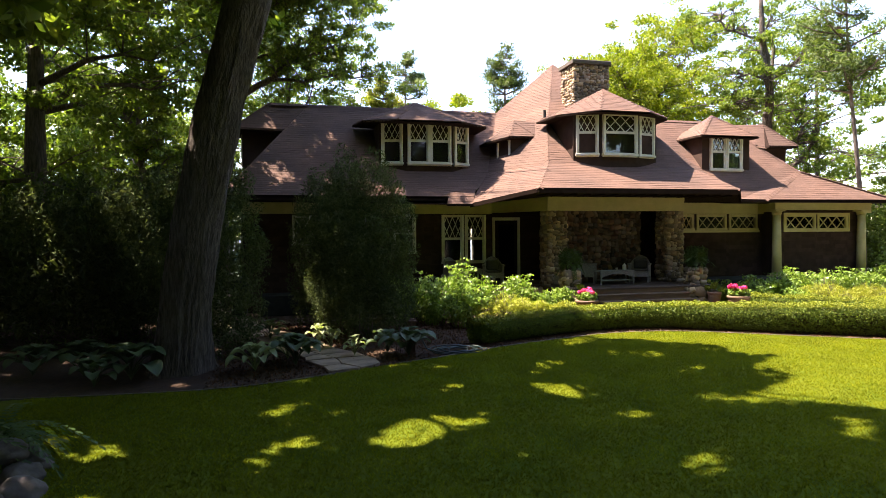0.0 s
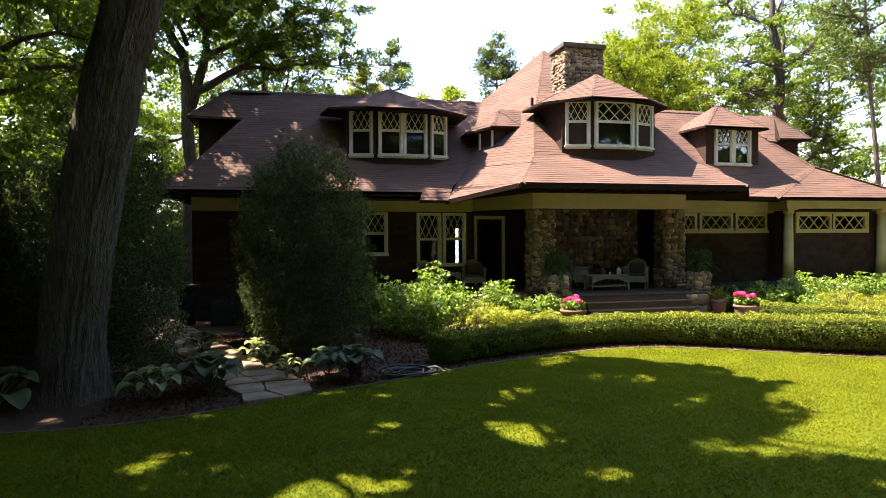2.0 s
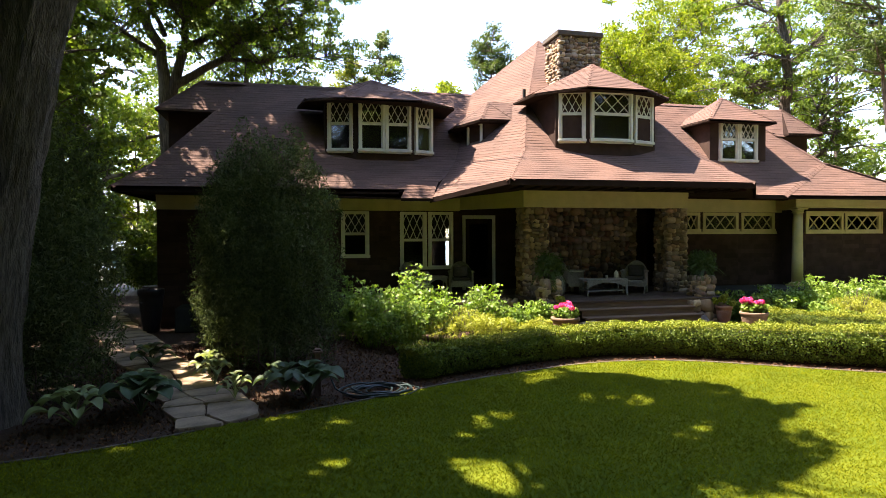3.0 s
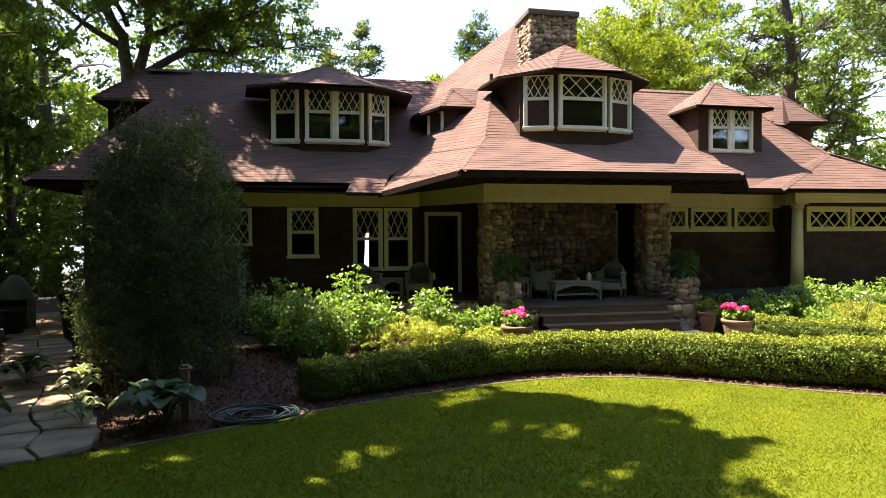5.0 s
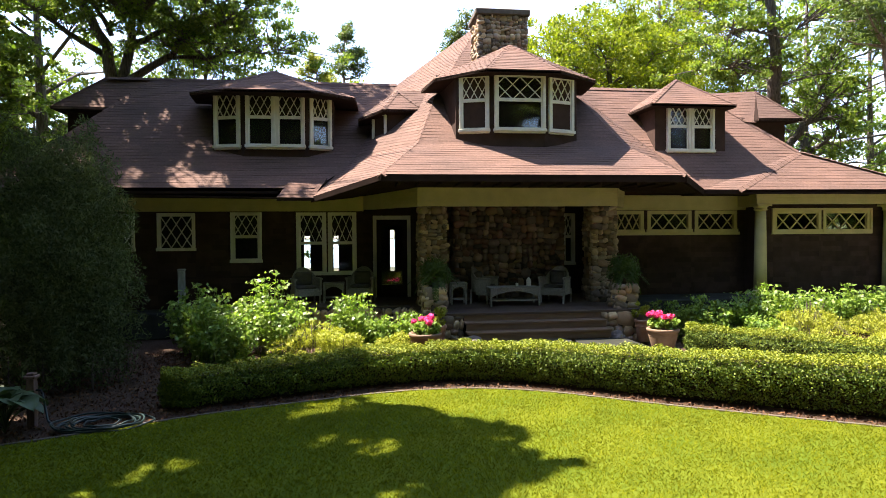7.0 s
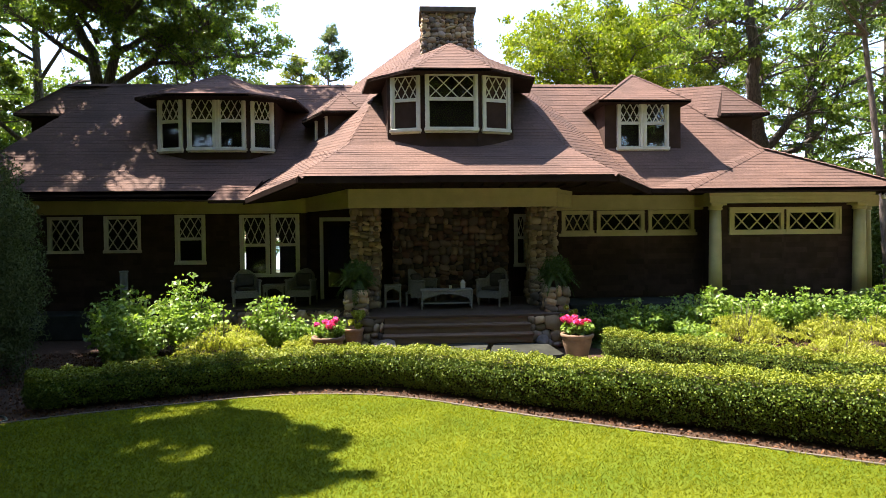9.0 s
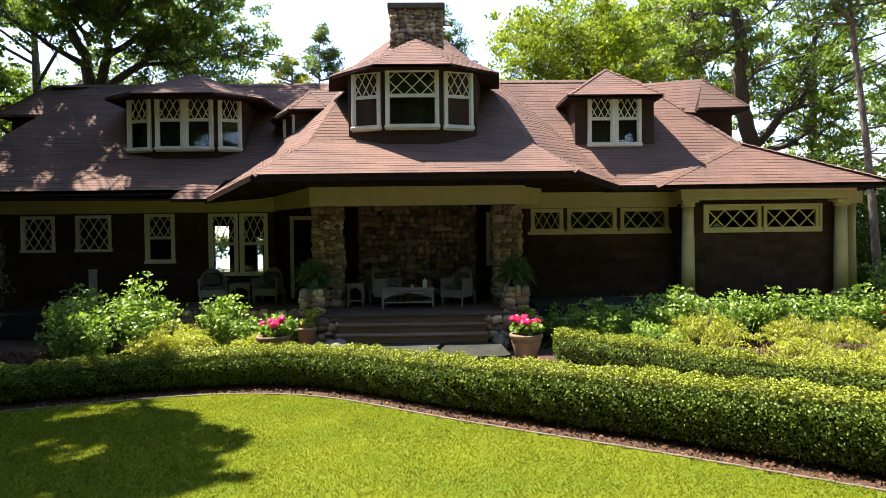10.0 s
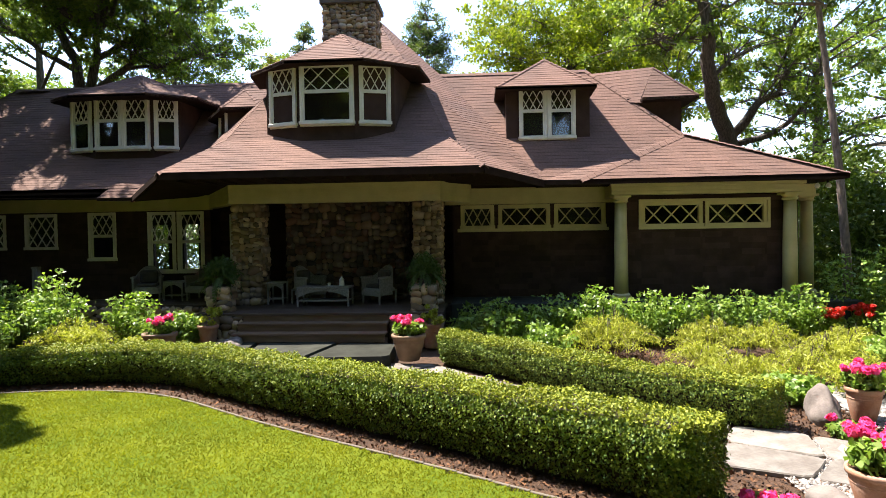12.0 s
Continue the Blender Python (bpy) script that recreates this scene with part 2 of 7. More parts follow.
# ---- mesh helpers ----
class Build:
    """Collects vertices and faces for one mesh."""

    def __init__(self):
        self.v, self.f = [], []

    def add(self, verts, faces):
        o = len(self.v)
        self.v += [tuple(p) for p in verts]
        self.f += [tuple(o + i for i in q) for q in faces]
        return self

    def box(self, x0, x1, y0, y1, z0, z1, m=None, e=0.0):
        """A box; with e its edges along all sides are chamfered by e."""
        if e:
            v = []
            for sx in (0, 1):
                for sy in (0, 1):
                    for sz in (0, 1):
                        c = ((x0, x1)[sx], (y0, y1)[sy], (z0, z1)[sz])
                        d = [e if s == 0 else -e for s in (sx, sy, sz)]
                        v += [(c[0], c[1] + d[1], c[2] + d[2]), (c[0] + d[0], c[1], c[2] + d[2]), (c[0] + d[0], c[1] + d[1], c[2])]
            i = lambda sx, sy, sz, k: (sx * 4 + sy * 2 + sz) * 3 + k
            f = [(i(0, 0, 0, 0), i(0, 0, 1, 0), i(0, 1, 1, 0), i(0, 1, 0, 0)), (i(1, 0, 0, 0), i(1, 1, 0, 0), i(1, 1, 1, 0), i(1, 0, 1, 0)),
                 (i(0, 0, 0, 1), i(1, 0, 0, 1), i(1, 0, 1, 1), i(0, 0, 1, 1)), (i(0, 1, 0, 1), i(0, 1, 1, 1), i(1, 1, 1, 1), i(1, 1, 0, 1)),
                 (i(0, 0, 0, 2), i(0, 1, 0, 2), i(1, 1, 0, 2), i(1, 0, 0, 2)), (i(0, 0, 1, 2), i(1, 0, 1, 2), i(1, 1, 1, 2), i(0, 1, 1, 2))]
            for a in (0, 1):
                for b in (0, 1):
                    f.append((i(0, a, b, 1), i(1, a, b, 1), i(1, a, b, 2), i(0, a, b, 2)))
                    f.append((i(a, 0, b, 0), i(a, 1, b, 0), i(a, 1, b, 2), i(a, 0, b, 2)))
                    f.append((i(a, b, 0, 0), i(a, b, 1, 0), i(a, b, 1, 1), i(a, b, 0, 1)))
                    for c in (0, 1):
                        f.append((i(a, b, c, 0), i(a, b, c, 1), i(a, b, c, 2)))
        else:
            v = [(x, y, z) for x in (x0, x1) for y in (y0, y1) for z in (z0, z1)]
            f = [(0, 1, 3, 2), (4, 6, 7, 5), (0, 4, 5, 1), (2, 3, 7, 6), (0, 2, 6, 4), (1, 5, 7, 3)]
        if m is not None:
            v = [m @ Vector(p) for p in v]
        return self.add(v, f)

    def tube(self, pts, radii, sides=8, caps=True):
        """A round bar along pts."""
        pts = [Vector(p) for p in pts]
        if not hasattr(radii, "__len__"):
            radii = [radii] * len(pts)
        rings = []
        ref = Vector((0.13, 0.31, 0.94))
        for k, p in enumerate(pts):
            d = (pts[min(k + 1, len(pts) - 1)] - pts[max(k - 1, 0)]).normalized()
            a = d.cross(ref)
            if a.length < 0.05:
                a = d.cross(Vector((1, 0, 0)))
            a.normalize()
            b = d.cross(a)
            rings.append([p + radii[k] * (math.cos(w) * a + math.sin(w) * b) for w in [2 * math.pi * j / sides for j in range(sides)]])
        v = [q for r in rings for q in r]
        f = [(k * sides + j, k * sides + (j + 1) % sides, (k + 1) * sides + (j + 1) % sides, (k + 1) * sides + j) for k in range(len(pts) - 1) for j in range(sides)]
        if caps:
            f += [tuple(range(sides - 1, -1, -1)), tuple((len(pts) - 1) * sides + j for j in range(sides))]
        return self.add(v, f)

    def lathe(self, profile, sides=20, centre=(0, 0, 0)):
        """A turned form: profile rows of (radius, z)."""
        cx, cy, cz = centre
        v = [(cx + r * math.cos(2 * math.pi * j / sides), cy + r * math.sin(2 * math.pi * j / sides), cz + z) for r, z in profile for j in range(sides)]
        f = [(k * sides + j, k * sides + (j + 1) % sides, (k + 1) * sides + (j + 1) % sides, (k + 1) * sides + j) for k in range(len(profile) - 1) for j in range(sides)]
        f += [tuple(range(sides - 1, -1, -1)), tuple((len(profile) - 1) * sides + j for j in range(sides))]
        return self.add(v, f)

    def slab(self, poly, thick):
        """A flat polygon with thickness, below it."""
        p = [Vector(q) for q in poly]
        n = (p[1] - p[0]).cross(p[2] - p[0]).normalized()
        if n.z < 0:
            p.reverse()
            n = -n
        k = len(p)
        v = p + [q - n * thick for q in p]
        f = [tuple(range(k)), tuple(range(2 * k - 1, k - 1, -1))] + [(j, k + j, k + (j + 1) % k, (j + 1) % k) for j in range(k)]
        return self.add(v, f)

    def mesh(self, name, mat, smooth=False):
        me = bpy.data.meshes.new(name)
        me.from_pydata(self.v, [], self.f)
        me.materials.append(mat)
        if smooth:
            me.polygons.foreach_set("use_smooth", [True] * len(me.polygons))
        me.update()
        return me


def part(name, b, mat, parent, label="", smooth=False):
    """Links a Build (or a mesh) as one mesh object under a thing or a part."""
    me = b if isinstance(b, bpy.types.Mesh) else b.mesh(name, mat, smooth)
    ob = new(name, me)
    ob.parent = parent
    return tagged(ob, label)


def thing(name, label, category, group="", kind="", m=None):
    ob = new(name)
    ob.empty_display_size = 0.2
    if m is not None:
        ob.matrix_basis = m
    return tagged(ob, label, category, group, kind)


def leaf_mesh(name, centres, size, mat, normals=None, spread=1.0, ratio=0.55, jitter=0.35, seed=1, hang=0.0):
    """Many small four-cornered leaf blades at the centres, folded a little, each an island of its own."""
    rng = np.random.default_rng(seed)
    c = np.asarray(centres, float)
    n = len(c)
    d = rng.normal(size=(n, 3))
    d[:, 2] -= hang
    d /= np.linalg.norm(d, axis=1)[:, None]
    up = rng.normal(size=(n, 3)) * spread
    if normals is not None:
        up += normals
    else:
        up[:, 2] += 0.6
    side = np.cross(d, up)
    side /= np.linalg.norm(side, axis=1)[:, None] + 1e-9
    nor = np.cross(side, d)
    s = size * (1 + jitter * rng.uniform(-1, 1, n))[:, None]
    v = np.stack([c - d * s * 0.5, c + side * s * ratio * 0.5 + nor * s * 0.08, c + d * s * 0.5, c - side * s * ratio * 0.5 + nor * s * 0.08], 1).reshape(-1, 3)
    me = bpy.data.meshes.new(name)
    me.vertices.add(4 * n)
    me.vertices.foreach_set("co", v.astype(np.float32).ravel())
    me.loops.add(4 * n)
    me.loops.foreach_set("vertex_index", np.arange(4 * n, dtype=np.int32))
    me.polygons.add(n)
    me.polygons.foreach_set("loop_start", np.arange(0, 4 * n, 4, dtype=np.int32))
    me.polygons.foreach_set("loop_total", np.full(n, 4, dtype=np.int32))
    me.materials.append(mat)
    me.update(calc_edges=True)
    return me


def blob_points(n, blobs, rng, shell=0.55):
    """Points in a union of ellipsoids (x, y, z, rx, ry, rz), more of them near the skins."""
    w = np.array([b[3] * b[4] + b[4] * b[5] + b[3] * b[5] for b in blobs])
    pick = rng.choice(len(blobs), n, p=w / w.sum())
    b = np.array(blobs)[pick]
    d = rng.normal(size=(n, 3))
    d /= np.linalg.norm(d, axis=1)[:, None]
    r = shell + (1 - shell) * rng.uniform(0, 1, n) ** 0.6
    r *= 1 + 0.16 * np.sin(d[:, 0] * 7 + b[:, 0] * 3) * np.cos(d[:, 2] * 6 + b[:, 1])
    return b[:, :3] + d * r[:, None] * b[:, 3:], d


def clip(poly, v0, v1):
    """A polygon of (u, v) cut to v0 <= v <= v1."""
    for lim, sign in ((v0, 1), (v1, -1)):
        out = []
        for i in range(len(poly)):
            a, b = poly[i], poly[(i + 1) % len(poly)]
            ia, ib = sign * (a[1] - lim) >= -1e-9, sign * (b[1] - lim) >= -1e-9
            if ia:
                out.append(a)
            if ia != ib:
                t = (lim - a[1]) / (b[1] - a[1])
                out.append((a[0] + t * (b[0] - a[0]), lim))
        poly = out
        if len(poly) < 3:
            return []
    return poly


TABS = random.Random(12)


def courses(b, poly, step=0.125, proud=0.006, out=None):
    """Covers a flat polygon with overlapping shingle courses, each with a proud butt edge."""
    p = [Vector(q) for q in poly]
    n = Vector((0, 0, 0))
    for i in range(len(p)):
        n += p[i].cross(p[(i + 1) % len(p)])
    n.normalize()
    if out is not None:
        if n.dot(Vector(out)) < 0:
            n = -n
    elif n.z < 0:
        n = -n
    up = Vector((0, 0, 1)) - n * n.z
    up.normalize()
    side = up.cross(n)
    o = p[0]
    uv = [((q - o).dot(side), (q - o).dot(up)) for q in p]
    lo, hi = min(q[1] for q in uv), max(q[1] for q in uv)
    v0 = lo
    while v0 < hi - 1e-4:
        v1 = min(v0 + step, hi)
        row = clip(uv, v0, v1)
        u1 = min((q[0] for q in row), default=0)
        end = max((q[0] for q in row), default=0)
        while u1 < end - 1e-4:
            u0, u1 = u1, min(end, u1 + TABS.uniform(0.22, 0.62))
            piece = [(u, v) for v, u in clip([(v, u) for u, v in row], u0, u1)]
            if len(piece) >= 3:
                rise = proud * TABS.uniform(0.55, 1.25)
                top = [o + side * u + up * v + n * (rise * (1 - (v - v0) / step) + 0.004) for u, v in piece]
                us = [u for u, v in piece if abs(v - v0) < 1e-6]
                verts, faces = top, [tuple(range(len(top)))]
                if len(us) >= 2:
                    a, c = min(us), max(us)
                    k = len(verts)
                    e0, e1 = o + side * a + up * v0, o + side * c + up * v0
                    verts = verts + [e0 + n * (rise + 0.004), e1 + n * (rise + 0.004), e1 - n * 0.004, e0 - n * 0.004]
                    faces.append((k, k + 1, k + 2, k + 3))
                b.add(verts, faces)
        v0 = v1
    return b


def smooth01(a, b, x):
    t = np.clip((x - a) / (b - a), 0, 1)
    return t * t * (3 - 2 * t)


# ---- ground ----
def ground_z(x, y):
    """Height of the land: level by the house, a little lower to the right of the lawn and far off."""
    x, y = np.asarray(x, float), np.asarray(y, float)
    return -0.10 * smooth01(3, 11, x) * smooth01(-2, -6, y) - 0.10 * smooth01(-9, -20, y)


def sheet(name, outline_fn, mat, x0, x1, y0, y1, step, lift, label, kind="structure", category="ground"):
    """A piece of the ground: the cells of a grid whose middles the function accepts, lifted off the land."""
    xs, ys = np.arange(x0, x1 + step / 2, step), np.arange(y0, y1 + step / 2, step)
    X, Y = np.meshgrid(xs, ys, indexing="ij")
    Z = ground_z(X, Y) + lift
    ok = outline_fn((X[:-1, :-1] + X[1:, 1:]) / 2, (Y[:-1, :-1] + Y[1:, 1:]) / 2)
    nx, ny = len(xs), len(ys)
    idx = np.arange(nx * ny).reshape(nx, ny)
    f = np.stack([idx[:-1, :-1], idx[1:, :-1], idx[1:, 1:], idx[:-1, 1:]], -1)[ok]
    b = Build()
    b.v = np.stack([X, Y, Z], -1).reshape(-1, 3).tolist()
    b.f = f.reshape(-1, 4).tolist()
    return tagged(new(name, b.mesh(name, mat, True)), label, category, "", kind)


def lawn_edge(x):
    """Where the lawn ends towards the house, for each x."""
    px = [-40, -13, -11.2, -9.3, -8.2, -7.4, -6.6, -5.4, -4.4, -3.6, -2.4, -0.6, 1.2, 2.5, 3.9, 5.3, 6.6, 7.6, 8.4, 9.0]
    py = [-8.0, -8.0, -8.2, -8.35, -8.1, -7.7, -7.3, -6.9, -6.4, -6.0, -5.62, -5.08, -5.3, -6.3, -7.2, -7.95, -8.75, -9.3, -10.0, -11.5]
    return sum(np.interp(np.asarray(x, float) + o, px, py) for o in (-0.8, -0.5, -0.25, 0.0, 0.25, 0.5, 0.8)) / 7


def on_lawn(x, y):
    return (y < lawn_edge(x)) & (x < 9.2)


far = Build()
R = [0, 30, 60, 120, 400, 1500]
for k in range(1, len(R)):
    for j in range(32):
        a, c = 2 * math.pi * j / 32, 2 * math.pi * (j + 1) / 32
        q = [(R[k - 1] * math.cos(a), R[k - 1] * math.sin(a)), (R[k] * math.cos(a), R[k] * math.sin(a)), (R[k] * math.cos(c), R[k] * math.sin(c)), (R[k - 1] * math.cos(c), R[k - 1] * math.sin(c))]
        far.add([(x, y, -0.28) for x, y in q], [(0, 1, 2, 3)] if k > 1 else [(0, 1, 2)])
tagged(new("ground", far.mesh("ground", GROUND)), "shaded woodland floor of leaf litter reaching the horizon", "ground", "", "structure")
sheet("garden_bed", lambda x, y: ~on_lawn(x, y), SOIL, -18, 20, -16, 12, 0.25, -0.02, "reddish brown mulch bed between lawn and house")
sheet("lawn", on_lawn, LAWN, -26, 10, -26, -5, 0.125, 0.015, "closely mown green lawn with a curved edge", category="lawn")

# ---- house ----
house = thing("house", "dark brown shingled cottage with bell-cast red-brown shingle roof and cream trim", "house")

roof_faces = {
    "roof": [
        # bell-cast front slope of the central pyramid
        [(-0.93, -1.55, 3.80), (6.10, -1.50, 3.82), (5.25, -0.1, 4.68), (0.0, -0.1, 4.68)],
        [(0.0, -0.1, 4.68), (5.25, -0.1, 4.68), (4.62, 1.3, 6.10), (0.58, 1.3, 6.10)],
        [(0.58, 1.3, 6.10), (4.62, 1.3, 6.10), (2.6, 5.3, 9.5)],
        # its left flank
        [(-0.93, -1.55, 3.80), (0.0, -0.1, 4.68), (-1.50, 1.6, 4.55)],
        [(-0.93, -1.55, 3.80), (-1.50, 1.6, 4.55), (-2.55, 0.2, 3.42)],
        [(0.0, -0.1, 4.68), (0.58, 1.3, 6.10), (-1.50, 1.6, 4.55)],
        [(0.58, 1.3, 6.10), (-0.2, 4.4, 7.2), (-1.50, 1.6, 4.55)],
        [(0.58, 1.3, 6.10), (2.6, 5.3, 9.5), (-0.2, 4.4, 7.2)],
        [(2.6, 5.3, 9.5), (0.2, 8.6, 6.2), (-0.2, 4.4, 7.2)],
        [(2.6, 5.3, 9.5), (5.2, 8.6, 6.2), (0.2, 8.6, 6.2)],
        # its right flank
        [(6.10, -1.50, 3.82), (7.5, 0.12, 3.62), (5.25, -0.1, 4.68)],
        [(7.5, 0.12, 3.62), (4.62, 1.3, 6.10), (5.25, -0.1, 4.68)],
        [(7.5, 0.12, 3.62), (4.9, 3.2, 6.95), (4.62, 1.3, 6.10)],
        [(4.62, 1.3, 6.10), (4.9, 3.2, 6.95), (2.6, 5.3, 9.5)],
        [(4.9, 3.2, 6.95), (5.2, 8.6, 6.2), (2.6, 5.3, 9.5)],
    ],
    "left_roof": [
        # flared eaves under steeper upper slopes
        [(-10.3, 0.38, 3.65), (-2.5, 0.38, 3.65), (-1.62, 1.35, 4.30), (-9.6, 1.35, 4.30)],
        [(-9.6, 1.35, 4.30), (-1.62, 1.35, 4.30), (-0.2, 4.4, 7.2), (-7.4, 4.4, 7.2)],
        [(-10.3, 0.38, 3.65), (-9.6, 1.35, 4.30), (-9.6, 7.4, 4.30), (-10.3, 8.4, 3.65)],
        [(-9.6, 1.35, 4.30), (-7.4, 4.4, 7.2), (-9.6, 7.4, 4.30)],
        [(-10.3, 8.4, 3.65), (-9.6, 7.4, 4.30), (-0.2, 7.4, 4.30), (-0.2, 8.4, 3.65)],
        [(-9.6, 7.4, 4.30), (-7.4, 4.4, 7.2), (-0.2, 4.4, 7.2), (-0.2, 7.4, 4.30)],
    ],
    "eave_flare": [
        [(-3.35, 0.08, 3.40), (-2.5, 0.12, 3.40), (-2.2, 0.72, 3.93), (-3.05, 0.68, 3.93)],
    ],
    "right_roof": [
        [(7.5, 0.12, 3.62), (8.3, -0.1, 3.60), (11.03, 1.2, 4.79)],
        [(7.5, 0.12, 3.62), (11.03, 1.2, 4.79), (9.0, 3.2, 6.95), (4.9, 3.2, 6.95)],
        [(11.03, 1.2, 4.79), (11.03, 5.4, 4.79), (9.0, 3.2, 6.95)],
        [(11.03, 5.4, 4.79), (5.0, 6.4, 3.7), (4.9, 3.2, 6.95), (9.0, 3.2, 6.95)],
    ],
    "porch_roof": [
        [(8.3, -0.1, 3.60), (14.25, -0.1, 3.63), (11.03, 1.2, 4.79)],
        [(14.25, -0.1, 3.63), (14.25, 5.0, 3.63), (11.03, 4.4, 4.79), (11.03, 1.2, 4.79)],
    ],
}
for name, faces in roof_faces.items():
    b, ro = Build(), None
    for poly in faces:
        courses(b, poly)
        k = len(poly)
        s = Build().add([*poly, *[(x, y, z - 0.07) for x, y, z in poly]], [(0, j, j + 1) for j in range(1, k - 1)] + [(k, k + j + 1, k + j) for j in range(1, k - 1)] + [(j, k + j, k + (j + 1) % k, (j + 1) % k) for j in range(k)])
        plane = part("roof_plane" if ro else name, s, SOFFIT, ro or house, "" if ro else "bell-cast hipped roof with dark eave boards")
        ro = ro or plane
    tagged(part("shingles", b, SHINGLE, ro, "weathered red-brown shingle courses"), kind="stuff")
# overlapping cap shingles along hips and ridges
def cap_row(line, drop, width=0.11, step=0.2):
    b = Build()
    for a, c in zip(line, line[1:]):
        a, c = Vector(a), Vector(c)
        d = c - a
        n = Vector((-d.y, d.x, 0)).normalized() * width
        k = max(1, int(d.length / step))
        for i in range(k):
            p, q = a + d * (i / k), a + d * ((i + 1) / k)
            up, lo = Vector((0, 0, 0.024 + TABS.uniform(0, 0.005))), Vector((0, 0, 0.014))
            fall = Vector((0, 0, drop * width))
            v = [p + n - fall + up, p + up, p - n - fall + up, q + n - fall + lo, q + lo, q - n - fall + lo]
            b.add(v + [p + n - fall, p, p - n - fall], [(0, 3, 4, 1), (1, 4, 5, 2), (6, 0, 1, 7), (7, 1, 2, 8)])
    return b


for line, drop in [([(-0.93, -1.55, 3.80), (0, -0.1, 4.68), (0.58, 1.3, 6.10), (2.6, 5.3, 9.5)], 0.62), ([(6.1, -1.5, 3.82), (5.25, -0.1, 4.68), (4.62, 1.3, 6.10), (2.6, 5.3, 9.5)], 0.62), ([(-8.7, 4.4, 7.2), (-0.2, 4.4, 7.2)], 0.85),
                   ([(-10.3, 0.38, 3.65), (-9.6, 1.35, 4.30), (-7.4, 4.4, 7.2)], 0.68), ([(4.9, 3.2, 6.95), (9.0, 3.2, 6.95)], 0.9), ([(11.03, 1.2, 4.79), (9.0, 3.2, 6.95)], 0.6), ([(8.3, -0.1, 3.60), (11.03, 1.2, 4.79)], 0.8), ([(14.25, -0.1, 3.63), (11.03, 1.2, 4.79)], 0.35)]:
    tagged(part("ridge_cap", cap_row(line, drop), SHINGLE, house), kind="stuff")
# fascia boards under the eaves
for a, c, low in [((-0.93, -1.53, 3.72), (6.1, -1.48, 3.74), 0.07), ((-0.93, -1.53, 3.72), (-2.55, 0.22, 3.34), 0.045), ((6.1, -1.48, 3.74), (7.5, 0.14, 3.54), 0.08), ((-10.3, 0.4, 3.57), (-3.35, 0.4, 3.57), 0.05), ((-3.35, 0.1, 3.33), (-2.5, 0.14, 3.33), 0.0),
                  ((7.5, 0.14, 3.54), (8.3, -0.08, 3.52), 0.03), ((8.3, -0.08, 3.52), (14.25, -0.08, 3.55), 0.03), ((14.23, -0.08, 3.55), (14.23, 5.0, 3.55), 0.03), ((-10.28, 0.4, 3.57), (-10.28, 8.4, 3.57), 0.05)]:
    a, c = Vector(a), Vector(c)
    d = (c - a).normalized()
    n = Vector((-d.y, d.x, 0)).normalized() * 0.02
    v = [q - Vector((0, 0, low)) for q in (a - n, a + n, c + n, c - n)]
    up = Vector((0, 0, 0.075 + low))
    part("fascia", Build().add(v + [q + up for q in v], [(0, 3, 2, 1), (4, 5, 6, 7), (0, 1, 5, 4), (1, 2, 6, 5), (2, 3, 7, 6), (3, 0, 4, 7)]), SOFFIT, house)
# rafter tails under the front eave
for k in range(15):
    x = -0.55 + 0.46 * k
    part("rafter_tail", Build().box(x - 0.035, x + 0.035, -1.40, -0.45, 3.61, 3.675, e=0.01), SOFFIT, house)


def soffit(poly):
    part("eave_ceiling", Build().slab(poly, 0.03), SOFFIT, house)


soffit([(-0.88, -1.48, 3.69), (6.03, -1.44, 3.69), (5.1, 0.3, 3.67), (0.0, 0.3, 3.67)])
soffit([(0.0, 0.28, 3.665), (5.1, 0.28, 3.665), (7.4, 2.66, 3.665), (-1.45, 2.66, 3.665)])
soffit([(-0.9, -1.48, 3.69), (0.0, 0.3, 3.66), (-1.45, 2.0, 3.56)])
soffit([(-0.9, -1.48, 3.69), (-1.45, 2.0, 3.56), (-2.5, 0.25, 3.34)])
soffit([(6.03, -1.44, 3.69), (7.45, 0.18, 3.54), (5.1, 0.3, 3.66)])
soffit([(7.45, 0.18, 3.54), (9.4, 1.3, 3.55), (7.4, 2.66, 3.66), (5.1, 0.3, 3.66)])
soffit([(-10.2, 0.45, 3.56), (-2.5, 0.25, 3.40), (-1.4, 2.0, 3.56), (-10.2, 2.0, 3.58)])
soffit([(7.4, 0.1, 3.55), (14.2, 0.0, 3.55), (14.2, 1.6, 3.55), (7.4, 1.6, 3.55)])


def wall(x0, x1, z0, z1, y0, y1, openings=(), mat=WALL, name="wall", face=True):
    """An upright wall along x with openings (x0, x1, z0, z1) through it, and shingle courses on its front."""
    b = Build()
    xs = sorted({x0, x1, *[o[0] for o in openings], *[o[1] for o in openings]})
    zs = sorted({z0, z1, *[o[2] for o in openings], *[o[3] for o in openings]})
    for i in range(len(xs) - 1):
        for j in range(len(zs) - 1):
            mx, mz = (xs[i] + xs[i + 1]) / 2, (zs[j] + zs[j + 1]) / 2
            if any(o[0] < mx < o[1] and o[2] < mz < o[3] for o in openings):
                continue
            b.box(xs[i], xs[i + 1], y0, y1, zs[j], zs[j + 1])
            if face:
                courses(b, [(xs[i], y0, zs[j]), (xs[i + 1], y0, zs[j]), (xs[i + 1], y0, zs[j + 1]), (xs[i], y0, zs[j + 1])], 0.14, 0.012, out=(0, -1, 0))
    return part(name, b, mat, house)


